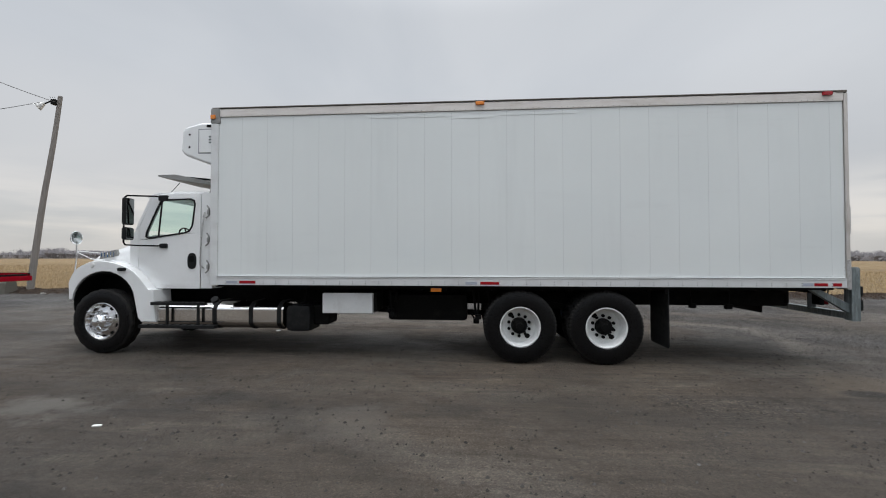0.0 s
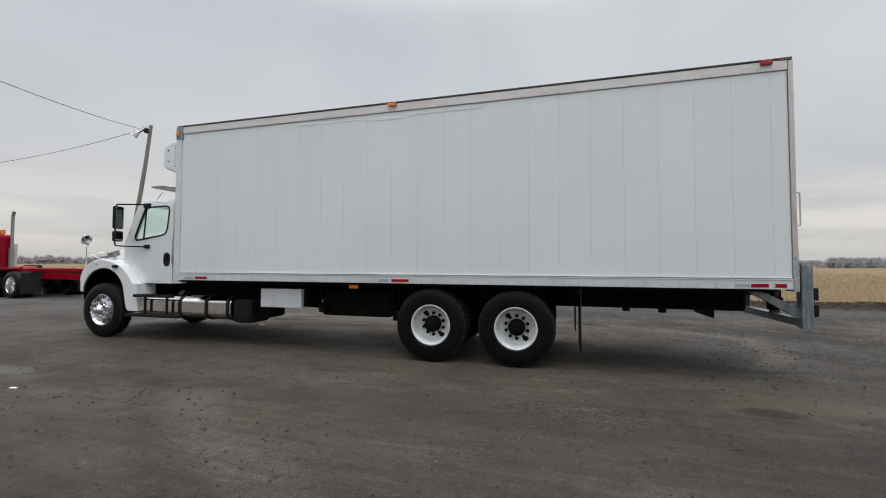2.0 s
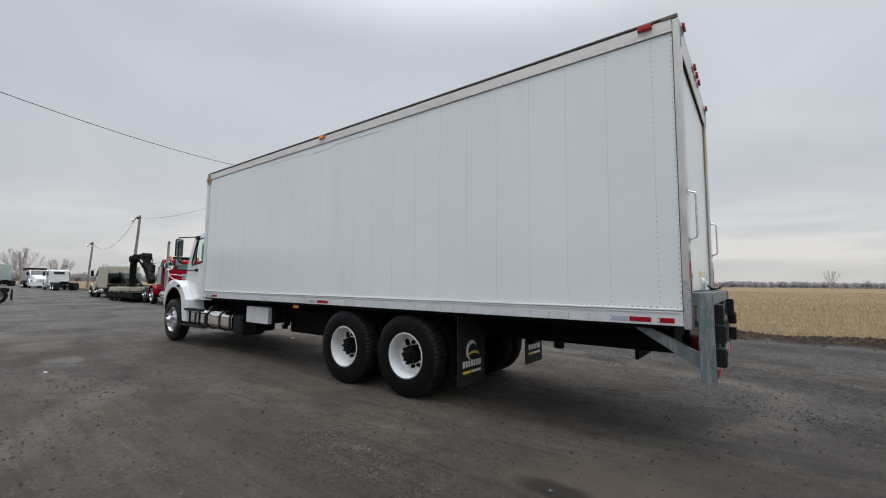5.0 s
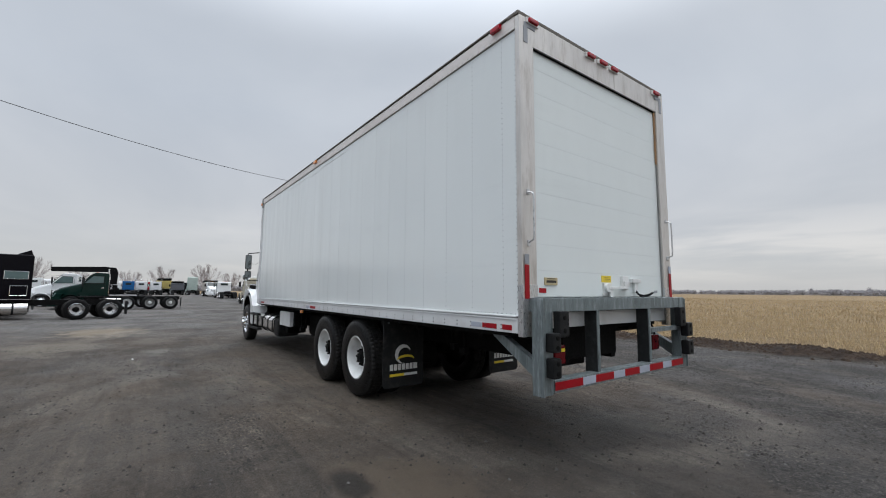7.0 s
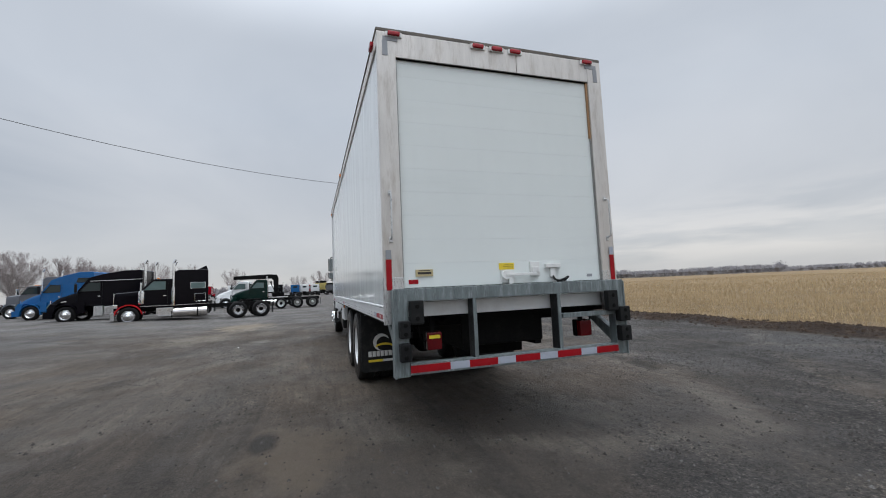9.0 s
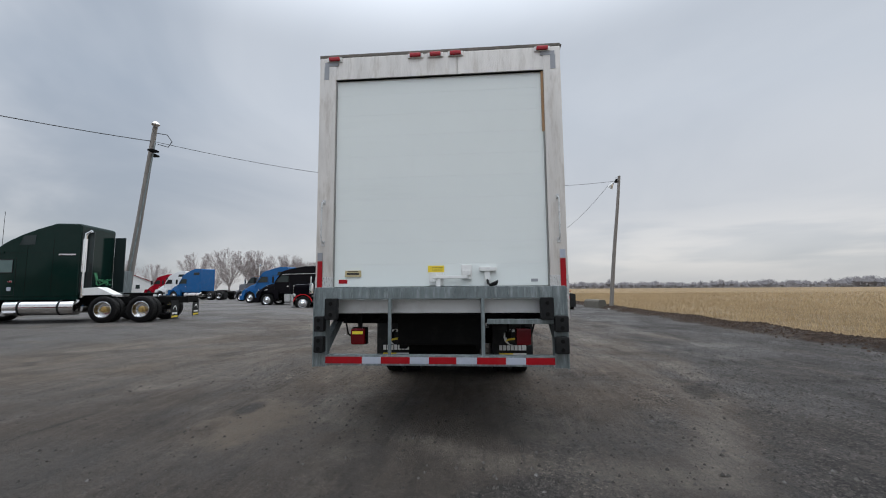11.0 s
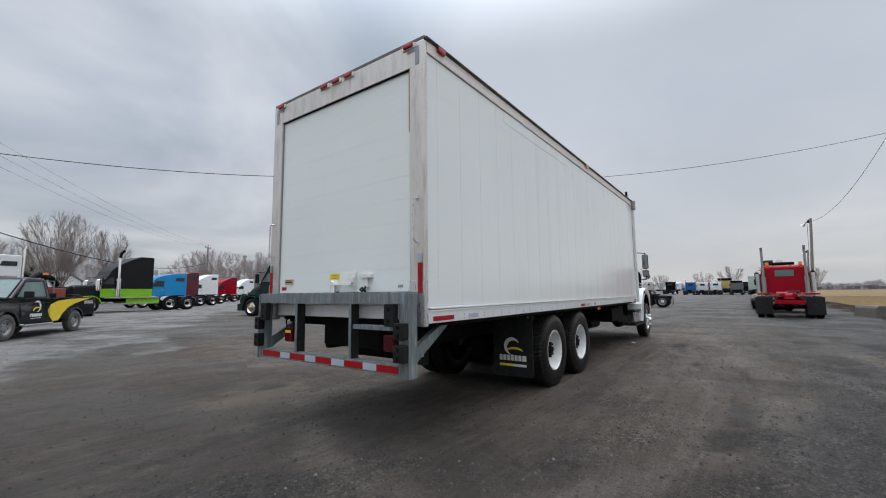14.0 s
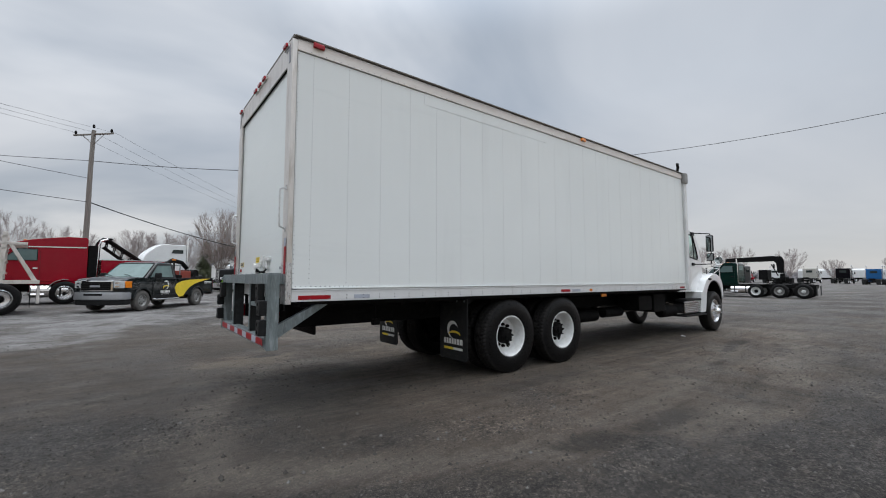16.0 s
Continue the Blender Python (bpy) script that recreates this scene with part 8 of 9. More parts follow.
        upper = [(1.30, 0.46), (1.53, 0.65), (1.60, 0.86), (1.48, 1.04), (1.12, 1.15), (0.58, 1.205), (-0.25, 1.235), (-0.98, 1.255)]
        under = [(1.02, 0.47), (0.93, 0.57), (0.78, 0.72), (0.52, 0.90), (0.20, 1.02), (-0.20, 1.11), (-0.62, 1.19), (-0.98, 1.245)]
        us = np.linspace(0, 7, 36)
        up, dn = [[bm.verts.new((np.interp(u, range(8), [p[0] for p in row]), side * 0.992, np.interp(u, range(8), [p[1] for p in row]))) for u in us] for row in (upper, under)]
        for k in range(35):
            bm.faces.new((up[k], up[k + 1], dn[k + 1], dn[k]))
        part("yellow_swoosh", bm, YELLOW, bed, "yellow swoosh decal")
        bm = bmesh.new()
        swoosh(bm, 2.16, 0.98, 0.17, 0.075, 40, 285, plane_y=side * 0.992)
        part("door_badge", bm, VINYL_WHITE, body)
        bm = bmesh.new()
        swoosh(bm, 2.12, 0.86, 0.19, 0.10, -20, 175, plane_y=side * 0.993, squash=0.5)
        part("door_badge", bm, YELLOW, body)
        for k in range(7):
            part("badge_bar", bx((1.90 + k * 0.082, side * 0.992 - 0.002, 0.66), (1.965 + k * 0.082, side * 0.992 + 0.002, 0.76)), VINYL_WHITE, body)
        part("badge_bar", bx((1.95, side * 0.992 - 0.002, 0.60), (2.42, side * 0.992 + 0.002, 0.62)), VINYL_WHITE, body)
        for k in range(2):
            part("badge_bar", bx((-1.1, side * 0.992 - 0.002, 1.10 - k * 0.07), (-0.5, side * 0.992 + 0.002, 1.13 - k * 0.07)), VINYL_WHITE, bed)
        lamp = part("headlight", bowed(bx((4.18, min(side * 0.64, side * 0.97), 0.89), (4.45, max(side * 0.64, side * 0.97), 1.16), 0.035)), LAMP_GLASS, t, "clear headlight")
        part("lamp_divider", bowed(bx((4.40, min(side * 0.65, side * 0.93), 1.018), (4.457, max(side * 0.65, side * 0.93), 1.030), 0.004)), GREY_TAPE, lamp)
        for zz in (0.955, 1.09):
            part("reflector", bowed(bx((4.42, min(side * 0.69, side * 0.83), zz - 0.04), (4.456, max(side * 0.69, side * 0.83), zz + 0.04), 0.01)), CHROME, lamp)
        part("turn_lamp", bowed(bx((4.08, min(side * 0.90, side * 1.0), 0.90), (4.42, max(side * 0.90, side * 1.0), 1.15), 0.03)), AMBER_LENS, t)
        bm = bmesh.new()
        add_tube(bm, [(WB + 0.5, side * 0.962, 1.05), (WB + 0.2, side * 0.992, 1.09), (1.6, side * 0.99, 1.10)], 0.012, 5)
        part("body_crease", bm, PICKUP_BLACK, body)
        for ax in (0, WB):
            wheel(t, ax, side * 0.875, R, side, rad=R, width=0.25, hole=0.225, kind="pickup", rim=CAST, hub=None, nuts=0, segs=36, old=True)
        part("rear_lamp", bx((-1.27, side * 0.93 - 0.05, 0.85), (-1.2, side * 0.93 + 0.05, 1.22), 0.02), RED_LENS, t)
    part("wheel_well", bx((3.0, -0.7, 0.4), (3.95, 0.7, 0.95), 0.02), CHASSIS, t)
    part("bed_floor", bx((-1.2, -0.9, 0.72), (1.33, 0.9, 0.78)), CHASSIS, t)
    part("tailgate", bx((-1.27, -0.9, 0.72), (-1.2, 0.9, 1.25), 0.02), PICKUP_BLACK, t)
    part("rear_bumper", bx((-1.42, -0.95, 0.48), (-1.26, 0.95, 0.68), 0.03), CHROME, t)
    part("chassis", bx((-1.1, -0.6, 0.35), (4.1, 0.6, 0.55), 0.03), CHASSIS, t)
    bm = bmesh.new()
    bm.faces.new([bm.verts.new(p) for p in ((3.225, -0.82, 1.285), (3.225, 0.82, 1.285), (2.515, 0.71, 1.872), (2.515, -0.71, 1.872))])
    part("windscreen", bm, PICKUP_GLASS, green)
    bm = bmesh.new()
    bm.faces.new([bm.verts.new(p) for p in ((1.362, -0.75, 1.36), (1.362, 0.75, 1.36), (1.405, 0.66, 1.78), (1.405, -0.66, 1.78))])
    part("rear_window", bm, TINTED, green)
    grille = part("grille", bowed(bx((4.34, -0.63, 0.765), (4.46, 0.63, 1.185), 0.05)), CHROME, t, "chrome-framed grille")
    part("grille_mesh", bowed(bx((4.40, -0.575, 0.815), (4.467, 0.575, 1.135), 0.02)), CHASSIS, grille)
    for k in range(3):
        part("grille_bar", bowed(bx((4.45, -0.56, 0.87 + k * 0.09), (4.474, 0.56, 0.885 + k * 0.09), 0.003)), PLASTIC, grille)
    part("grille_badge", bx((4.47, -0.19, 0.93), (4.482, 0.19, 1.0), 0.004), GREY_TAPE, grille)
    bmp = part("front_bumper", bowed(bx((4.16, -1.0, 0.46), (4.56, 1.0, 0.745), 0.06), 0.26), DULL_CHROME, t, "dull chrome front bumper")
    part("bumper_top", bowed(bx((4.2, -0.99, 0.735), (4.50, 0.99, 0.775), 0.015), 0.24), PLASTIC, bmp)
    part("bumper_intake", bowed(bx((4.54, -0.36, 0.62), (4.568, 0.36, 0.695), 0.01), 0.26), CHASSIS, bmp)
    part("lower_valance", bowed(bx((4.12, -0.97, 0.27), (4.51, 0.97, 0.52), 0.06), 0.26), PLASTIC, t)
    # hood panel with a raised centre, cowl and wipers
    bm = bmesh.new()
    rows = []
    for x, z in ((3.14, 1.285), (3.5, 1.292), (3.9, 1.288), (4.2, 1.26), (4.34, 1.215), (4.415, 1.15)):
        rows.append([bm.verts.new((x, y, z + dz)) for y, dz in ((-0.84, -0.02), (-0.80, 0.012), (-0.46, 0.022), (-0.40, 0.045), (0.40, 0.045), (0.46, 0.022), (0.80, 0.012), (0.84, -0.02))])
    for a, b in zip(rows, rows[1:]):
        for i in range(7):
            bm.faces.new((a[i], a[i + 1], b[i + 1], b[i]))
    part("hood", bowed(bm), PICKUP_BLACK, t)
    part("cowl", bx((3.10, -0.86, 1.25), (3.26, 0.86, 1.29), 0.01), PLASTIC, t)
    for yy in (-0.35, 0.4):
        part("wiper", add_tube(bmesh.new(), [(3.2, yy, 1.30), (3.12, yy - 0.25, 1.385), (3.08, yy - 0.45, 1.42)], 0.012, 5), CHASSIS, t)
    bm = bmesh.new()
    add_tube(bm, [(3.225, -0.83, 1.29), (2.515, -0.72, 1.877), (2.515, 0.72, 1.877), (3.225, 0.83, 1.29)], 0.018, 6)
    part("windscreen_seal", bm, PLASTIC, green)
    for side in (1, -1):
        bm = bmesh.new()
        q = [(1.62, 0.932, 1.30), (2.98, 0.922, 1.30), (2.48, 0.818, 1.80), (1.66, 0.818, 1.82)]
        add_tube(bm, [(x, side * y, z) for x, y, z in q + q[:1]], 0.014, 5)
        part("window_seal", bm, PLASTIC, green)
        part("rocker", bx((1.3, side * 0.975 - 0.015, 0.46), (2.9, side * 0.975 + 0.015, 0.60), 0.01), PLASTIC, t)
    # bed load: hoist post, red box, amber beacon
    part("bed_toolbox", bx((0.85, -0.8, 0.9), (1.25, 0.8, 1.42), 0.03), CHASSIS, t)
    part("red_crate", bx((-0.15, -0.35, 0.78), (0.55, 0.55, 1.62), 0.03), surface("rusty_red_paint", (0.30, 0.05, 0.03), 0.5, 0, 0.3, 4.0, 30.0, 0.002, DUST, 0.3), t, "faded red steel box")
    part("winch_drum", add_cyl(bmesh.new(), (-0.75, -0.3, 1.45), (-0.75, 0.4, 1.45), 0.24, 14), CHASSIS, t)
    part("gear_rack", bx((-1.0, -0.5, 0.78), (-0.45, 0.6, 1.38), 0.04), PLASTIC, t)
    part("lamp_frame", add_tube(bmesh.new(), [(0.95, -0.75, 1.4), (0.95, -0.75, 1.85), (0.95, 0.75, 1.85), (0.95, 0.75, 1.4)], 0.025, 6), GALV, t)
    bm = bmesh.new()
    add_cyl(bm, (1.0, 0.5, 1.5), (1.0, 0.5, 1.95), 0.04, 8)
    add_box(bm, (0.92, 0.42, 1.95), (1.08, 0.58, 2.06), 0.03)
    part("beacon_post", bm, CHASSIS, t)
    bm = bmesh.new()
    add_tube(bm, [(0.75, -0.2, 1.4), (0.5, -0.2, 1.95), (0.1, -0.2, 2.12), (-0.5, -0.15, 2.02), (-0.8, -0.1, 1.75)], 0.10, 8)
    part("hoist", bm, CHASSIS, t)
    part("beacon", bx((0.94, 0.44, 2.06), (1.06, 0.56, 2.14), 0.02), AMBER_LENS, t)
    return t


pickup(at(5.37, -8.39, 51.3) @ Matrix.Scale(0.95, 4))


# the far line of parked lorries, seen from behind
def tipper(label, m, body):
    t, d = tractor(label, m, WB=5.2, body=TRUCK_WHITE, hood="aero", sleeper=0, segs=16, name="tipper_truck", gear=("no_fifth",), flaps=True)
    bm = bmesh.new()
    add_prism(bm, [(-1.2, 1.15), (3.0, 1.15), (3.1, 2.75), (-1.3, 2.6)], -1.2, 1.2, "y", 0.03)
    part("tipper_body", bm, body, t)
    for k in range(5):
        for side in (1, -1):
            part("body_rib", bx((-1.0 + k * 0.9, side * 1.2 - 0.05, 1.2), (-0.9 + k * 0.9, side * 1.2 + 0.05, 2.6), 0.01), body, t)
    part("tarp_roll", bx((-1.2, -1.1, 2.7), (3.0, 1.1, 3.1), 0.1), CHASSIS, t)
    return t


FAR = [(-102, -7.5, "pale tan sleeper tractor facing away", surface("tan_paint", (0.42, 0.41, 0.37), 0.4)), (-102, -2.5, "black flat-roof sleeper tractor with pale fenders", BLACK), (-103, 1.6, "deep blue sleeper tractor facing away", DEEP_BLUE), (-105, 3.9, "white sleeper tractor with red stripe", TRUCK_WHITE), (-104, 6.6, "white day-cab tractor facing away", TRUCK_WHITE), (-111, 5.2, "red flat-roof sleeper tractor behind the white ones", RED), (-113, 2.8, "white sleeper tractor behind a blue one", TRUCK_WHITE), (-112, 12.6, "black sleeper tractor behind the tippers", BLACK), (-100, -29.5, "black sleeper tractor with chrome stacks", BLACK), (-101, -13.0, "white sleeper tractor facing away", TRUCK_WHITE), (-100, -18.5, "red sleeper tractor facing away", RED)]
for px, py, lab, mm in FAR:
    t, d = tractor(lab, at(px, py, 180), WB=6.0, body=mm, hood="long", sleeper=1.6, H=3.0, flat=True, stacks=2, segs=16, roof_lamps=False, group="far line of parked tractors", tank=False, )
    bm = bmesh.new()
    add_prism(bm, [(-0.5, 2.15), (0.5, 2.15), (0.5, 2.6), (-0.5, 2.6)], d["sb"] - 0.012, d["sb"] + 0.004, "x", 0.004)
    part("rear_window", bm, TINTED, t)
tipper("grey tipper truck with a black tarp", at(-103.6, 10.6, 180), GREY_PAINT)
tipper("lorry heaped with a yellow sheeted load", at(-110.5, 8.3, 180) @ Matrix.Scale(1.25, 4), surface("faded_yellow_sheet", (0.50, 0.40, 0.12), 0.6, 0, 0.2, 1.0, 12.0, 0.0, DUST, 0.3))
tipper("white tipper truck with ribbed body", at(-86.2, 15.0, 0), ALU)
tractor("pale green high day-cab tractor facing away", at(-104.5, 13.8, 180), WB=5.4, body=surface("pale_green_paint", (0.42, 0.5, 0.46), 0.35), hood="aero", sleeper=1.2, H=4.2, segs=16, roof_lamps=False)
tractor("white day-cab service truck facing away", at(-66.0, 15.2, 180), WB=5.4, body=TRUCK_WHITE, hood="aero", sleeper=0, segs=16)
for px, py, ln in ((-165, -14, 15), (-168, 6.0, 17)):
    tr = thing("box_trailer", "long white covered trailer behind the parked tractors", "trailer", at(px, py, 95))
    bm = bmesh.new()
    add_prism(bm, [(-1.3, 1.2), (1.3, 1.2), (1.35, 3.4), (1.0, 3.9), (-1.0, 3.9), (-1.35, 3.4)], -ln / 2, ln / 2, "x", 0.05)
    part("trailer_body", bm, TRUCK_WHITE, tr)
    for ax in (-ln / 2 + 1.5, -ln / 2 + 2.8, ln / 2 - 2):
        for side in (1, -1):
            wheel(tr, ax, side * 1.05, 0.5, side, rad=0.5, kind="out", rim=RIM_WHITE, nuts=0, segs=16)
    part("chassis", bx((-ln / 2 + 0.5, -0.5, 0.7), (ln / 2 - 0.5, 0.5, 1.2), 0.02), CHASSIS, tr)


# ---- poles, cables ----
def catenary(a, b, sag, n=24):
    a, b = Vector(a), Vector(b)
    return [a.lerp(b, k / n) - Vector((0, 0, sag * 4 * (k / n) * (1 - k / n))) for k in range(n + 1)]


def cable(name, a, b, sag, rad=0.012, label="black overhead cable sagging between wooden poles"):
    bm = bmesh.new()
    add_tube(bm, catenary(a, b, sag), rad, 5)
    return solo(name, bm, CABLE, label, "cable")


def pole(base, top, rad=0.16, label="leaning weathered wooden lamp pole", lamp=None, crossarm=False, name="utility_pole"):
    t = thing(name, label, "utility pole")
    a, b = Vector(base), Vector(top)
    bm = bmesh.new()
    n, rings = 10, []
    for k in range(9):
        p = a.lerp(b, k / 8) + Vector((0.012 * math.sin(k * 1.3), 0.012 * math.cos(k), 0))
        if k == 0:
            p.z -= 0.3
        r = rad * (1 - 0.35 * k / 8)
        rings.append([bm.verts.new(p + Vector((r * math.cos(2 * math.pi * i / n), r * math.sin(2 * math.pi * i / n), 0))) for i in range(n)])
    for p, q in zip(rings, rings[1:]):
        for i in range(n):
            bm.faces.new((p[i], p[(i + 1) % n], q[(i + 1) % n], q[i]))
    bm.faces.new(rings[-1])
    part("shaft", bm, POLE_WOOD, t)
    if lamp:
        dx, dy = lamp
        bm = bmesh.new()
        add_tube(bm, [b - Vector((0, 0, 0.35)), b + Vector((dx * 0.5, dy * 0.5, -0.25)), b + Vector((dx, dy, -0.45))], 0.035, 8)
        add_box(bm, b + Vector((dx * 0.35 - 0.12, dy * 0.35 - 0.12, -0.45)), b + Vector((dx * 0.35 + 0.12, dy * 0.35 + 0.12, -0.2)), 0.03)
        arm = part("lamp_arm", bm, CHASSIS, t)
        bm = bmesh.new()
        d = Vector((dx, dy, -0.5)).normalized()
        c = b + Vector((dx, dy, -0.42))
        add_cyl(bm, c, c + d * 0.36, 0.07, 18, 0.21)
        part("lamp_shade", bm, VINYL_WHITE, arm, "white flared floodlight shade")
        for k in range(3):
            bm = bmesh.new()
            add_tube(bm, catenary(b + Vector((0, 0, -0.25 - 0.1 * k)), b + Vector((dx * (0.4 + 0.15 * k), dy * (0.4 + 0.15 * k), -0.05)), 0.12, 8), 0.008, 4)
            part("service_wire", bm, CABLE, t)
    if crossarm:
        cd = Vector(crossarm).normalized()
        bm = bmesh.new()
        q = b - Vector((0, 0, 0.22))
        s = cd.cross(Vector((0, 0, 1)))
        for sgn in (1, -1):
            add_tube(bm, [q, q + cd * 1.2 * sgn], 0.055, 6)
            add_tube(bm, [q - Vector((0, 0, 0.6)), q + cd * 0.7 * sgn], 0.02, 4)
        part("crossarm", bm, POLE_WOOD, t)
        for u in (-1.1, 0.0, 1.1):
            bm = bmesh.new()
            z0 = q + cd * u + Vector((0, 0, 0.35 if u == 0 else 0.05))
            add_lathe(bm, [(0.03, 0.0), (0.06, 0.05), (0.06, 0.14), (0.03, 0.2), (0.0, 0.21)], z0, 10, "z")
            part("insulator", bm, CHASSIS, t)
    return t


A_TOP = (-19.8, 18.6, 9.5)
t = pole((-20.25, 17.72, 0.0), A_TOP, 0.145, lamp=(-0.5, -0.30))
A2_TOP = (-48.4, 17.95, 8.9)
pole((-48.2, 17.5, 0.1), A2_TOP, 0.17, lamp=(-0.3, -0.42))
A3_TOP = (-79.2, 20.6, 7.8)
pole((-79.2, 20.3, 0.3), A3_TOP, 0.17, lamp=(-0.3, -0.42))
B_TOP = (-8.6, -7.8, 9.7)
t = pole((-8.1, -8.4, 0.2), B_TOP, 0.17, label="wooden pole with floodlights and a meter box")
for sgn in (1, -1):
    c = Vector(B_TOP) + Vector((0.32 * sgn, 0.25 * sgn, -1.35))
    part("floodlight", bx(c - Vector((0.2, 0.16, 0.05)), c + Vector((0.2, 0.16, 0.05)), 0.03), CHASSIS, t)
bm = bmesh.new()
add_lathe(bm, [(0.0, 0.22), (0.1, 0.2), (0.2, 0.06), (0.14, 0.0), (0.0, -0.02)], Vector(B_TOP) + Vector((0.1, 0.1, 0.02)), 16, "z")
part("cap_lamp", bm, ALU, t)
part("meter_box", bx((-7.95, -8.3, 1.3), (-7.5, -7.9, 2.4), 0.03), GALV, t)
bm = bmesh.new()
add_tube(bm, [Vector((-8.0, -8.15, 2.2)), Vector(B_TOP) + Vector((0.1, 0.15, -0.8))], 0.035, 6)
part("conduit", bm, GALV, t)
bm = bmesh.new()
b0 = Vector(B_TOP)
add_tube(bm, [b0 + Vector((0, 0, -0.3)), b0 + Vector((-0.2, 0.5, -0.35)), b0 + Vector((-0.25, 0.75, -0.7)), b0 + Vector((-0.2, 0.6, -1.0)), b0 + Vector((0, 0.2, -0.9))], 0.02, 5)
part("service_loop", bm, CABLE, t)
C_TOP = (9.0, -15.6, 9.6)
pole((9.1, -15.7, 0.4), C_TOP, 0.15, label="tall wooden power pole with a crossarm and insulators", crossarm=(0.72, -0.69, 0))
cable("overhead_cable", Vector(A_TOP) - Vector((0, 0, 0.35)), Vector(B_TOP) - Vector((0, 0, 0.75)), 1.25, 0.013)
cable("overhead_cable", Vector(A_TOP) - Vector((0.4, 0.6, 0.5)), Vector(A2_TOP) - Vector((0, 0, 0.3)), 0.9, 0.013)
cable("overhead_cable", Vector(A2_TOP) - Vector((0.1, 0.3, 0.3)), Vector(A3_TOP) - Vector((0, 0, 0.3)), 2.0, 0.018)
cable("overhead_cable", Vector(B_TOP) - Vector((0, 0, 0.75)), (9.05, -15.65, 7.9), 0.5, 0.018)
cable("overhead_cable", (9.05, -15.65, 7.9), (46, -22, 9.0), 0.9, 0.014)
D_TOP = (-22.9, -60.0, 9.6)
pole((-22.9, -60.0, 0.7), D_TOP, 0.15, label="tall wooden power pole with a crossarm", crossarm=(0.7, 0.7, 0))
E_TOP = (-43.0, -85.8, 11.0)
pole((-43.0, -85.8, 0.9), E_TOP, 0.15, label="far wooden power pole with a crossarm", crossarm=(0.7, 0.7, 0))
pole((-70.0, -112.0, 0.8), (-70.0, -112.0, 10.5), 0.15, label="wooden power pole with a transformer", crossarm=(0.7, 0.7, 0))
for u in (-1.1, 0.0, 1.1):
    cd = Vector((0.85, -0.5, 0)).normalized()
    cable("power_line", Vector(C_TOP) + cd * u - Vector((0, 0, 0.1)), Vector(D_TOP) + cd * u, 1.0, 0.006, "thin overhead power line")
    cable("power_line", Vector(C_TOP) + cd * u - Vector((0, 0, 0.1)), (52, 2 + u, 13), 0.8, 0.006, "thin overhead power line")
cable("overhead_cable", (9.0, -15.6, 5.6), (-22.9, -60.0, 6.9), 1.8, 0.03)
cable("overhead_cable", (9.0, -15.6, 5.6), (48, 4.0, 8.0), 0.6, 0.014)
cable("overhead_cable", (9.0, -15.6, 6.9), (48, 3.0, 9.8), 0.5, 0.012)

# ---- yard edge ----
bm = bmesh.new()
add_prism(bm, [(-0.35, 0.0), (0.35, 0.0), (0.28, 0.5), (0.2, 0.62), (-0.2, 0.62), (-0.28, 0.5)], -1.1, 1.1, "x", 0.03)
bm.transform(pose(-21.6, 17.0, lie(-21.6, 17.0) - 0.04, 0, 0, 12))
solo("concrete_block", bm, CONCRETE, "weathered concrete barrier block at the field's edge", "concrete block")
for px, py, a, s in ((-3.31, 3.91, 20, 0.04), (-4.0, 9.0, 75, 0.06), (-18.9, 17.2, 40, 0.12)):
    bm = bmesh.new()
    bm2 = [(-s, -s * 0.35), (s * 0.9, -s * 0.3), (s, s * 0.25), (-s * 0.8, s * 0.4)]
    add_prism(bm, bm2, 0.0, 0.012, "z", 0.003)
    bm.verts.ensure_lookup_table()
    bm.transform(pose(px, py, lie(px, py) + 0.002, 4, 3, a))
    solo("litter", bm, LITTER, "scrap of pale paper lying on the gravel", "litter", "litter on the yard")

# ---- buildings and sign ----


def house(label, m, w, ln, eave, ridge, wall, roof):
    t = thing("house", label, "house", m)
    bm = bmesh.new()
    add_prism(bm, [(-w / 2, 0), (w / 2, 0), (w / 2, eave), (0, ridge), (-w / 2, eave)], -ln / 2, ln / 2, "x", 0.0)
    part("wall", bm, wall, t)
    for side in (1, -1):
        bm = bmesh.new()
        add_prism(bm, [(side * (w / 2 + 0.35), eave - 0.12 * 1.0), (0, ridge + 0.06), (0, ridge + 0.2), (side * (w / 2 + 0.4), eave + 0.02)], -ln / 2 - 0.3, ln / 2 + 0.3, "x", 0.01)
        part("roof", bm, roof, t)
    for yy in (-w / 4, w / 4):
        for sgn in (1, -1):
            wn_ = part("window", bx((sgn * ln / 2 - 0.03, yy - 0.45, 1.0), (sgn * ln / 2 + 0.03, yy + 0.45, 2.0), 0.01), VINYL_WHITE, t)
            part("pane", bx((sgn * ln / 2 - 0.04, yy - 0.38, 1.07), (sgn * ln / 2 + 0.04, yy + 0.38, 1.93)), TINTED, wn_)
    w3 = part("window", bx((ln / 2 - 0.03, -0.6, eave - 0.1), (ln / 2 + 0.03, 0.6, eave + 0.6), 0.01), VINYL_WHITE, t)
    part("pane", bx((ln / 2 - 0.04, -0.52, eave - 0.03), (ln / 2 + 0.04, 0.52, eave + 0.53)), TINTED, w3)
    return t


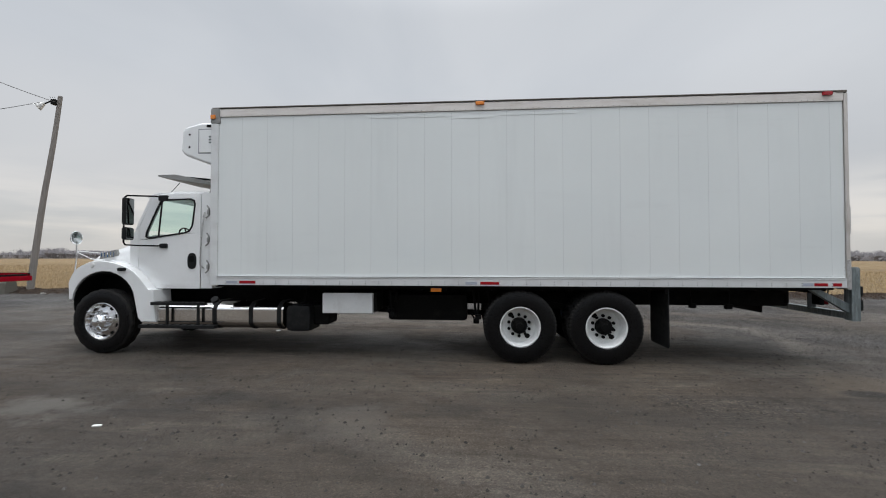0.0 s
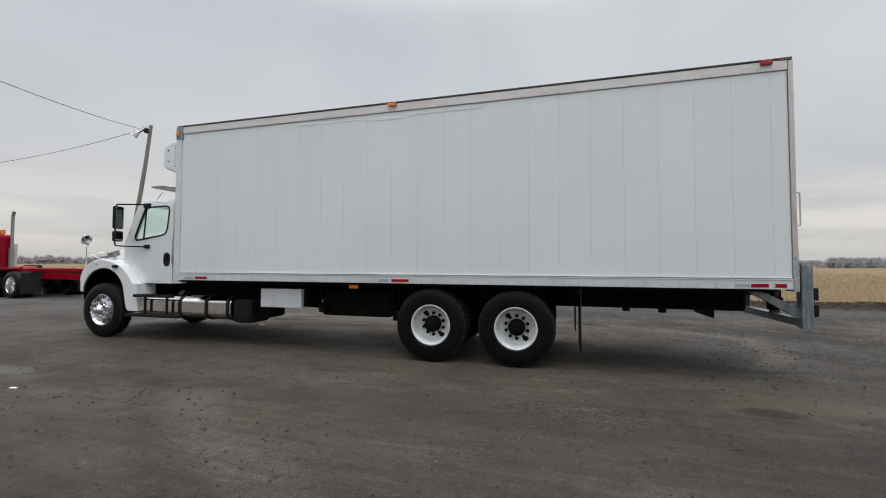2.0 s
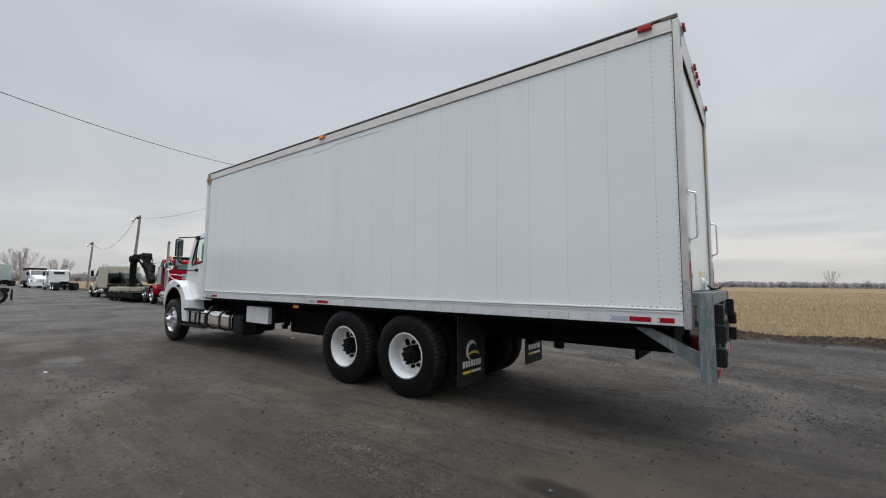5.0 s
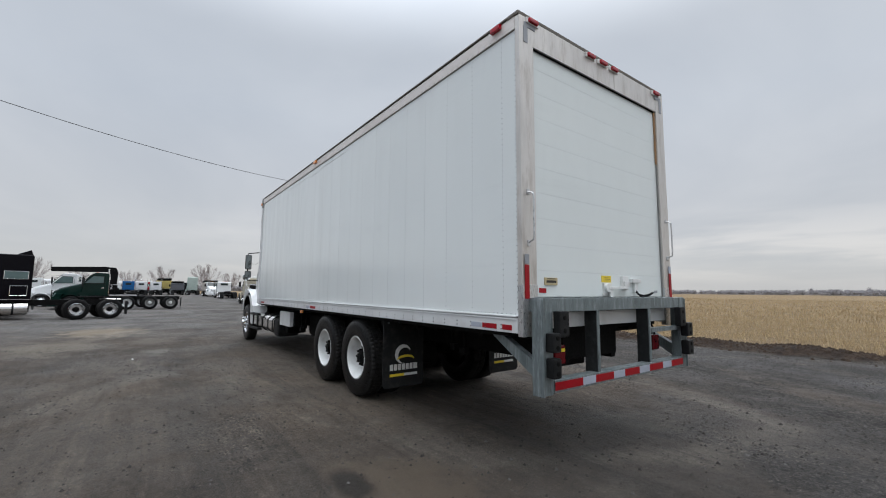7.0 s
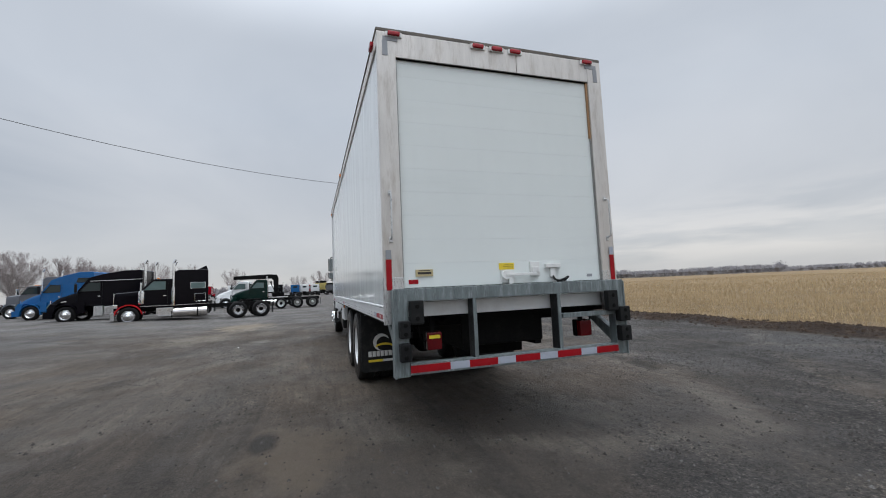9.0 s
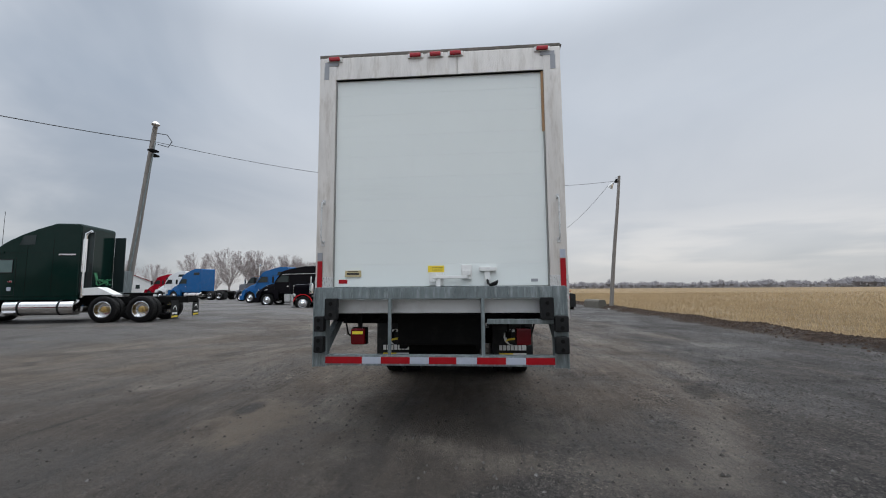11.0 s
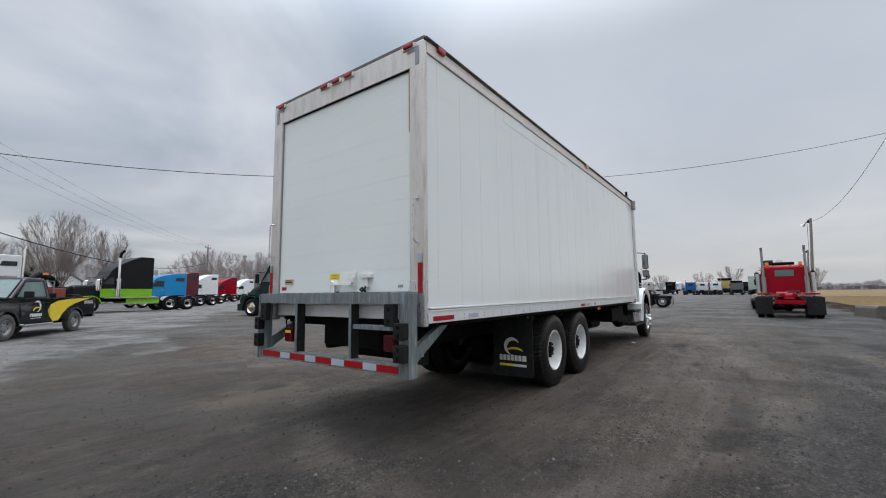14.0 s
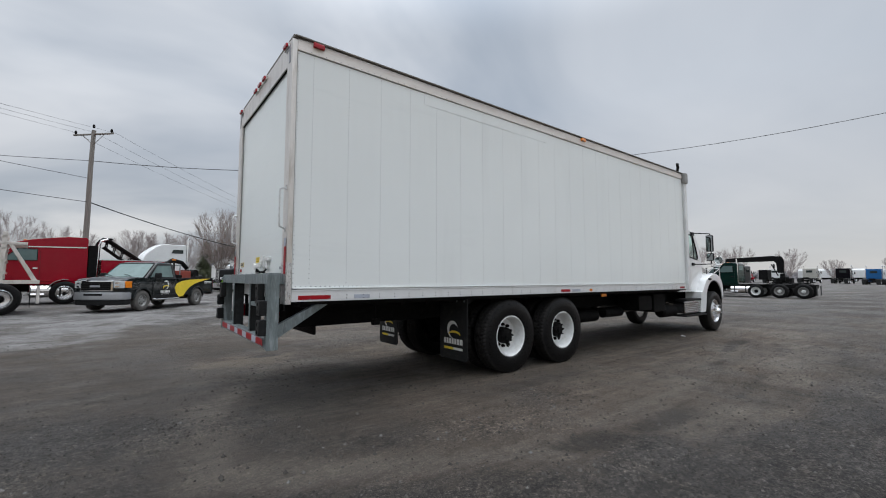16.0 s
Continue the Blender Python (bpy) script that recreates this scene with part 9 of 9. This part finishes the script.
SIDING = surface("white_siding", (0.72, 0.72, 0.70), 0.6, 0, 0.1, 2.0, 20.0, 0.004, stretch=(0.2, 0.2, 12))
ROOF_RED = surface("red_roof", (0.24, 0.03, 0.035), 0.6, 0, 0.25, 2.0, 20.0, 0.006)
ROOF_GREY = surface("grey_roof", (0.25, 0.25, 0.26), 0.8, 0, 0.25, 2.0, 20.0, 0.006)
house("white gabled house with a grey roof", at(-9.3, -83.4, 80), 5.2, 9, 3.5, 5.2, SIDING, ROOF_GREY)
house("low white building with a red roof", at(-80, -74, 40), 9, 14, 2.7, 4.6, SIDING, ROOF_RED)
house("long low white building", at(-75, -75, 35), 10, 22, 3.0, 4.4, SIDING, ROOF_GREY)
sg = thing("yard_sign", "white roadside sign with a dark crescent over a yellow board", "sign", at(-44, -84, 62))
part("board", bx((-0.1, -1.7, 3.4), (0.1, 1.7, 6.0), 0.03), VINYL_WHITE, sg)
bm = bmesh.new()
swoosh(bm, 0.0, 4.9, 0.7, 0.3, 200, 0, plane_x=0.11, squash=0.6)
part("crescent", bm, INK, sg)
part("bar", bx((0.1, -1.2, 3.8), (0.115, 1.2, 4.2)), INK, sg)
part("lower_board", bx((-0.08, -1.5, 2.0), (0.08, 1.5, 3.2), 0.03), YELLOW, sg)
for yy in (-1.4, 1.4):
    bm = bmesh.new()
    add_cyl(bm, (0, yy, -0.2), (0, yy, 3.5), 0.1, 8)
    part("post", bm, GALV, sg)

# ---- trees ----
def bare_tree(label, x, y, height, spread=0.6, seed=1, limbs=7, twigs=6, shoots=5):
    """A leafless tree: a short trunk, limbs fanning upwards that fork again and again, and a rounded crown of fine rising twigs."""
    rng = random.Random(seed)
    t = thing("bare_tree", label, "tree", pose(x, y, lie(x, y) - 0.1))
    trunk, cv, cf = bmesh.new(), [], []

    def twig(p, q, r):
        d = (q - p).normalized()
        u = d.orthogonal().normalized() * r
        w = d.cross(u)
        k = len(cv)
        cv.extend([p + u, p - u * 0.5 + w * 0.87, p - u * 0.5 - w * 0.87, q])
        cf.extend([(k, k + 1, k + 3), (k + 1, k + 2, k + 3), (k + 2, k, k + 3)])

    def aside(d, tilt, lift=0.14):
        a = rng.uniform(0, 2 * math.pi)
        u = d.orthogonal().normalized()
        return (d * math.cos(tilt) + (u * math.cos(a) + d.cross(u) * math.sin(a)) * math.sin(tilt) + Vector((0, 0, lift))).normalized()
    base, thin = height * 0.15, 0.005 + 0.00040 * height
    wide = height * 0.95 * math.sin(min(1.3, spread))
    crown = Vector((0, 0, base + (height - base) * 0.52))

    def inside(p):
        """How far a point lies inside the rounded outline of the crown: 1 at its middle, 0 on its edge."""
        q = p - crown
        return 1 - math.sqrt((q.x ** 2 + q.y ** 2) / wide ** 2 + (q.z / ((height - base) * 0.52)) ** 2)
    add_cyl(trunk, (0, 0, 0), (0, 0, base), height * 0.024, 8, height * 0.019)
    for i in range(limbs):
        a = 2.4 * i + rng.uniform(-0.3, 0.3)
        u = math.sqrt((i + 0.3) / limbs)
        lean = spread * 1.25 * u
        d = Vector((math.sin(lean) * math.cos(a), math.sin(lean) * math.sin(a), math.cos(lean)))
        p, pts = Vector((0, 0, base * rng.uniform(0.75, 1.0))), []
        step = height * 0.105
        for k in range(9):
            pts.append(p)
            d = (d + Vector((rng.uniform(-0.09, 0.09), rng.uniform(-0.09, 0.09), 0.045))).normalized()
            p = p + d * step
            if k > 3 and inside(p) < 0.02:
                break
        n = len(pts) - 1
        r0 = height * 0.0115 / math.sqrt(limbs) * 1.35
        for k in range(n):
            add_cyl(trunk, pts[k], pts[k + 1], r0 * (1 - k / (n + 0.4)), 5, r0 * (1 - (k + 1) / (n + 0.4)))
        for k in range(1, n + 1):
            dd = (pts[k] - pts[k - 1]).normalized()
            for j in range(shoots if k > 2 else max(1, shoots - 3)):
                q = pts[k - 1].lerp(pts[k], rng.random())
                bd = aside(dd, rng.uniform(0.25, 0.65))
                bl = height * 0.17 * rng.uniform(0.7, 1.15)
                e = q + bd * bl
                if inside(e) < -0.04:
                    e = q + bd * bl * 0.5
                twig(q, e, thin * 2.0)
                for m in range(twigs):
                    s = q.lerp(e, rng.uniform(0.15, 0.95))
                    td = aside(bd, rng.uniform(0.2, 0.55))
                    f = s + td * bl * rng.uniform(0.35, 0.65)
                    if inside(f) < -0.1:
                        continue
                    twig(s, f, thin * 1.15)
                    twig(s.lerp(f, 0.4), s.lerp(f, 0.4) + aside(td, 0.35) * bl * 0.35, thin * 0.9)
    # trees over 64 m out take the twigs with haze in their colour
    part("trunk", trunk, HAZED_TWIG if math.hypot(x, y) > 64 else BARK, t)
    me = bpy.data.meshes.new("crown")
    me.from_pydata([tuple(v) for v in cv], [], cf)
    twig_mat = HAZED_TWIG if math.hypot(x, y) > 64 else TWIG
    me.materials.append(twig_mat)
    part("crown", me, twig_mat, t)
    return t


def conifer(label, x, y, height, seed):
    rng = random.Random(seed)
    t = thing("conifer", label, "tree", pose(x, y, lie(x, y) - 0.1))
    bm = bmesh.new()
    add_cyl(bm, (0, 0, 0), (0, 0, height * 0.95), height * 0.025, 8, 0.02)
    part("trunk", bm, BARK, t)
    bm = bmesh.new()
    for k in range(5200):
        u = rng.random() ** 0.7
        z = height * (0.08 + 0.9 * u)
        reach = (1 - u ** 1.5) ** 0.8 * height * 0.36 * rng.uniform(0.5, 1.05) + 0.1
        a = rng.uniform(0, 2 * math.pi)
        d = Vector((math.cos(a), math.sin(a), 0))
        reach *= 0.85 + 0.55 * noise.noise((math.cos(a) * 1.5, math.sin(a) * 1.5, z * 1.1 + seed * 7))
        s = Vector((-d.y, d.x, rng.uniform(-0.5, 0.5))) * rng.uniform(0.05, 0.13)
        p = d * reach * rng.uniform(0.2, 0.6) + Vector((0, 0, z))
        q = d * reach + Vector((0, 0, z - reach * rng.uniform(0.0, 0.4)))
        bm.faces.new([bm.verts.new(v) for v in (p - s, p + s, q)])
    part("crown", bm, NEEDLES, t)
    return t


bare_tree("broad leafless maple with dense upright twigs", -3.6, -54, 10.9, 0.45, 3, 30, 4, 4)
bare_tree("slim leafless tree beside a broad maple", -9.1, -56.9, 9.7, 0.30, 5, 9, 6)
conifer("dark green conifer behind the white gabled house", -7.2, -97.9, 10.1, 1)
conifer("dark green conifer behind the white gabled house", -10.5, -101.5, 9.1, 2)
conifer("dark green conifer behind the white gabled house", -12.9, -98.0, 9.8, 3)
rng = random.Random(11)
for i in range(26):
    u = i / 25
    px = 22 - 165 * u + rng.uniform(-5, 5)
    py = -72 - 38 * math.sin(u * 2.6) + rng.uniform(-7, 7)
    tall = rng.uniform(6.5, 10.5)
    if not -8 < px < 12:
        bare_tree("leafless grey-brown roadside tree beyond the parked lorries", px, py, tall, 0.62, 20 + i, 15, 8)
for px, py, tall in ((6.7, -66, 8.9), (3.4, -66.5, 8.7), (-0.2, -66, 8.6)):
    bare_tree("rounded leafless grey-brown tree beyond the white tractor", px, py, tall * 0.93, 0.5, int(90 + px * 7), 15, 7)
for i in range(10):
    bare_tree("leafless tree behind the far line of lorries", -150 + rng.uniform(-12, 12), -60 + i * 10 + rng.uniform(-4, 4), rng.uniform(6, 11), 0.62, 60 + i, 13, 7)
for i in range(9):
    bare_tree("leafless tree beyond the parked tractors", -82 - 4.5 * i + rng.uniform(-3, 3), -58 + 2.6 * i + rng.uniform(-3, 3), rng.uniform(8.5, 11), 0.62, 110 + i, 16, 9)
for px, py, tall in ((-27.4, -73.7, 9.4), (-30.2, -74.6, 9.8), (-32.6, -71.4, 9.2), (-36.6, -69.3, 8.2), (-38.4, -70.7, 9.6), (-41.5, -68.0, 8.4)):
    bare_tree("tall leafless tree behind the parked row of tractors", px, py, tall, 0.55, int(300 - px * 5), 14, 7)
bare_tree("lone leafless tree out in the field", 42, 330, 11, 0.55, 90, 7, 6)


def far_woods():
    """Distant woods beyond the field: hundreds of rounded leafless crowns of fine twiggy scraps over a low hedge."""
    rng = random.Random(5)
    bm_v, bm_f = [], []

    def scrap(c, size):
        k = len(bm_v)
        for _ in range(3):
            bm_v.append(tuple(c + Vector((rng.uniform(-1, 1), rng.uniform(-1, 1), rng.uniform(-1, 1))) * size))
        bm_f.append((k, k + 1, k + 2))
    for i in range(1500):
        deg = rng.uniform(42, 196)
        az = radians(deg)
        d = 560 + 150 * noise.noise((deg * 0.05, 9.0, 0)) + rng.uniform(-25, 40)
        ragged = 0.6 if deg > 138 else 0.15
        tall = 5.2 + ragged * (3.4 * noise.noise((deg * 0.16, 1.0, 0)) + 2.6 * noise.noise((deg * 0.9, 2.0, 0)))
        if deg < 62:
            d *= 0.55
        if 122 < deg < 140:
            tall += 2.0
        tall *= 1.5 if 138 < deg else 1.2
        tall = max(1.6, tall * rng.uniform(1 - 0.4 * ragged, 1 + 0.15 * ragged))
        if rng.random() < 0.06 * ragged:
            tall *= 1.35
        c = Vector((5 + d * math.cos(az), 8 + d * math.sin(az), 0))
        c.z = lie(c.x, c.y) - 0.3
        r = tall * rng.uniform(0.28, 0.42)
        k = len(bm_v)
        turn = rng.uniform(0, 1.5)
        for ux, uy, uz in ((1, 0, 0.5), (0, 1, 0.45), (-1, 0, 0.55), (0, -1, 0.5), (0, 0, 0.92), (0, 0, 0.0)):
            bm_v.append((c.x + (ux * math.cos(turn) - uy * math.sin(turn)) * r * 1.1, c.y + (ux * math.sin(turn) + uy * math.cos(turn)) * r * 1.1, c.z + uz * tall))
        for q in range(4):
            bm_f.append((k + q, k + (q + 1) % 4, k + 4))
            bm_f.append((k + (q + 1) % 4, k + q, k + 5))
        for k in range(int(40 + 12 * tall)):
            q = Vector((rng.gauss(0, 0.55), rng.gauss(0, 0.55), rng.uniform(-1.0, 1.0)))
            scrap(c + Vector((q.x * r, q.y * r, tall * 0.62 + q.z * tall * 0.40 * math.sqrt(max(0.05, 1 - 0.4 * (q.x ** 2 + q.y ** 2))))), 0.055 * tall + 0.12)
        for k in range(44):
            scrap(c + Vector((rng.uniform(-6, 6), rng.uniform(-6, 6), rng.uniform(0.1, 3.4))), 1.1)
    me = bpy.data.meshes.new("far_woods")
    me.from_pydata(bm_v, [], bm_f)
    me.materials.append(HAZED_WOOD)
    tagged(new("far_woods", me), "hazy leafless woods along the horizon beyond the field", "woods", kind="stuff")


far_woods()

# ---- stubble, stones ----
def stubble():
    rng = random.Random(8)
    v, f = [], []
    for row in range(150):
        y0 = 19.0 + row * 0.76
        if y0 > 60 and row % 2:
            continue
        n = int(3600 if y0 < 34 else 1100 if y0 < 50 else 500)
        for i in range(n):
            x = rng.uniform(-75, 45)
            y = y0 + rng.gauss(0, 0.09)
            z = lie(x, y) - 0.02
            h, a = rng.uniform(0.08, 0.24), rng.uniform(0, math.pi)
            w = rng.uniform(0.004, 0.011) * (1 if y0 < 34 else 2.5 if y0 < 50 else 4)
            lx, ly = rng.gauss(0, 0.04), rng.gauss(0, 0.04)
            dx, dy = math.cos(a) * w, math.sin(a) * w
            k = len(v)
            v += [(x - dx, y - dy, z), (x + dx, y + dy, z), (x + lx + dx * 0.6, y + ly + dy * 0.6, z + h), (x + lx - dx * 0.6, y + ly - dy * 0.6, z + h)]
            f.append((k, k + 1, k + 2, k + 3))
            if rng.random() < 0.45:
                ll = rng.uniform(0.06, 0.26)
                b = rng.uniform(0, 6.28)
                k = len(v)
                v += [(x, y, z + h * 0.5), (x + 0.012, y, z + h * 0.55), (x + ll * math.cos(b), y + ll * math.sin(b), z + h * rng.uniform(0.05, 0.6))]
                f.append((k, k + 1, k + 2))
    me = bpy.data.meshes.new("stubble")
    me.from_pydata(v, [], f)
    me.materials.append(STRAW)
    tagged(new("stubble", me), "dry cut corn stubble standing in rows", "stubble", kind="stuff")


stubble()


def soil_clods():
    """Turned clods of dark soil heaped along the yard's edge of the field."""
    rng = random.Random(14)
    v, f = [], []
    for i in range(12000):
        x, y = rng.uniform(-45, 28), min(18.9, max(16.8, rng.gauss(17.9, 0.42)))
        s = 0.015 + 0.05 * rng.random() ** 2.5
        z, turn, k = lie(x, y), rng.uniform(0, 6.28), len(v)
        for j in range(6):
            a = turn + j * math.pi / 3
            m = s * rng.uniform(0.7, 1.25)
            v.append((x + math.cos(a) * m, y + math.sin(a) * m * 0.8, z - 0.01))
        for j in range(3):
            a = turn + j * 2.1
            v.append((x + math.cos(a) * s * 0.45, y + math.sin(a) * s * 0.4, z + s * rng.uniform(0.45, 0.9)))
        f.append((k + 6, k + 7, k + 8))
        for j in range(3):
            p, q, u = k + 2 * j, k + 2 * j + 1, k + (2 * j + 2) % 6
            f += [(p, q, k + 6 + j), (q, u, k + 6 + (j + 1) % 3), (q, k + 6 + (j + 1) % 3, k + 6 + j)]
    me = bpy.data.meshes.new("soil_clods")
    me.from_pydata(v, [], f)
    me.materials.append(SOIL)
    tagged(new("soil_clods", me), "dark brown soil clods heaped along the field edge", "soil", kind="stuff")


soil_clods()


def stones():
    rng = random.Random(21)
    v, f = [], []
    hexa = [(1, 0, 0), (0.3, 0.9, 0), (-0.8, 0.6, 0), (-0.9, -0.5, 0), (0.2, -1, 0)]
    tries = [(rng.uniform(-6.5, 12), rng.uniform(1.2, 16.6)) if k % 4 else (rng.uniform(-28, 16), rng.uniform(-9, 16.8)) for k in range(400000)]
    loose, rut, _ = ground_cover([p[0] for p in tries], [p[1] for p in tries])
    for (x, y), amount, deep in zip(tries, loose, rut):
        if rng.random() > 0.085 + 0.5 * max(0.0, amount - 0.25) ** 1.5:
            continue
        s = 0.0045 + 0.019 * rng.random() ** 4
        z = lie(x, y) + 0.016 * amount - 0.035 * deep
        k = len(v)
        turn = rng.uniform(0, 6.28)
        c, q = math.cos(turn) * s, math.sin(turn) * s
        for hx, hy, _ in hexa:
            m = rng.uniform(0.7, 1.2)
            v.append((x + (hx * c - hy * q) * m, y + (hx * q + hy * c) * m, z - 0.003))
        v.append((x, y, z + s * rng.uniform(0.5, 1.0)))
        f += [(k + i, k + (i + 1) % 5, k + 5) for i in range(5)]
    me = bpy.data.meshes.new("gravel")
    me.from_pydata(v, [], f)
    me.materials.append(STONE)
    tagged(new("gravel", me), "loose grey gravel scattered over the yard", "gravel", kind="stuff")


stones()
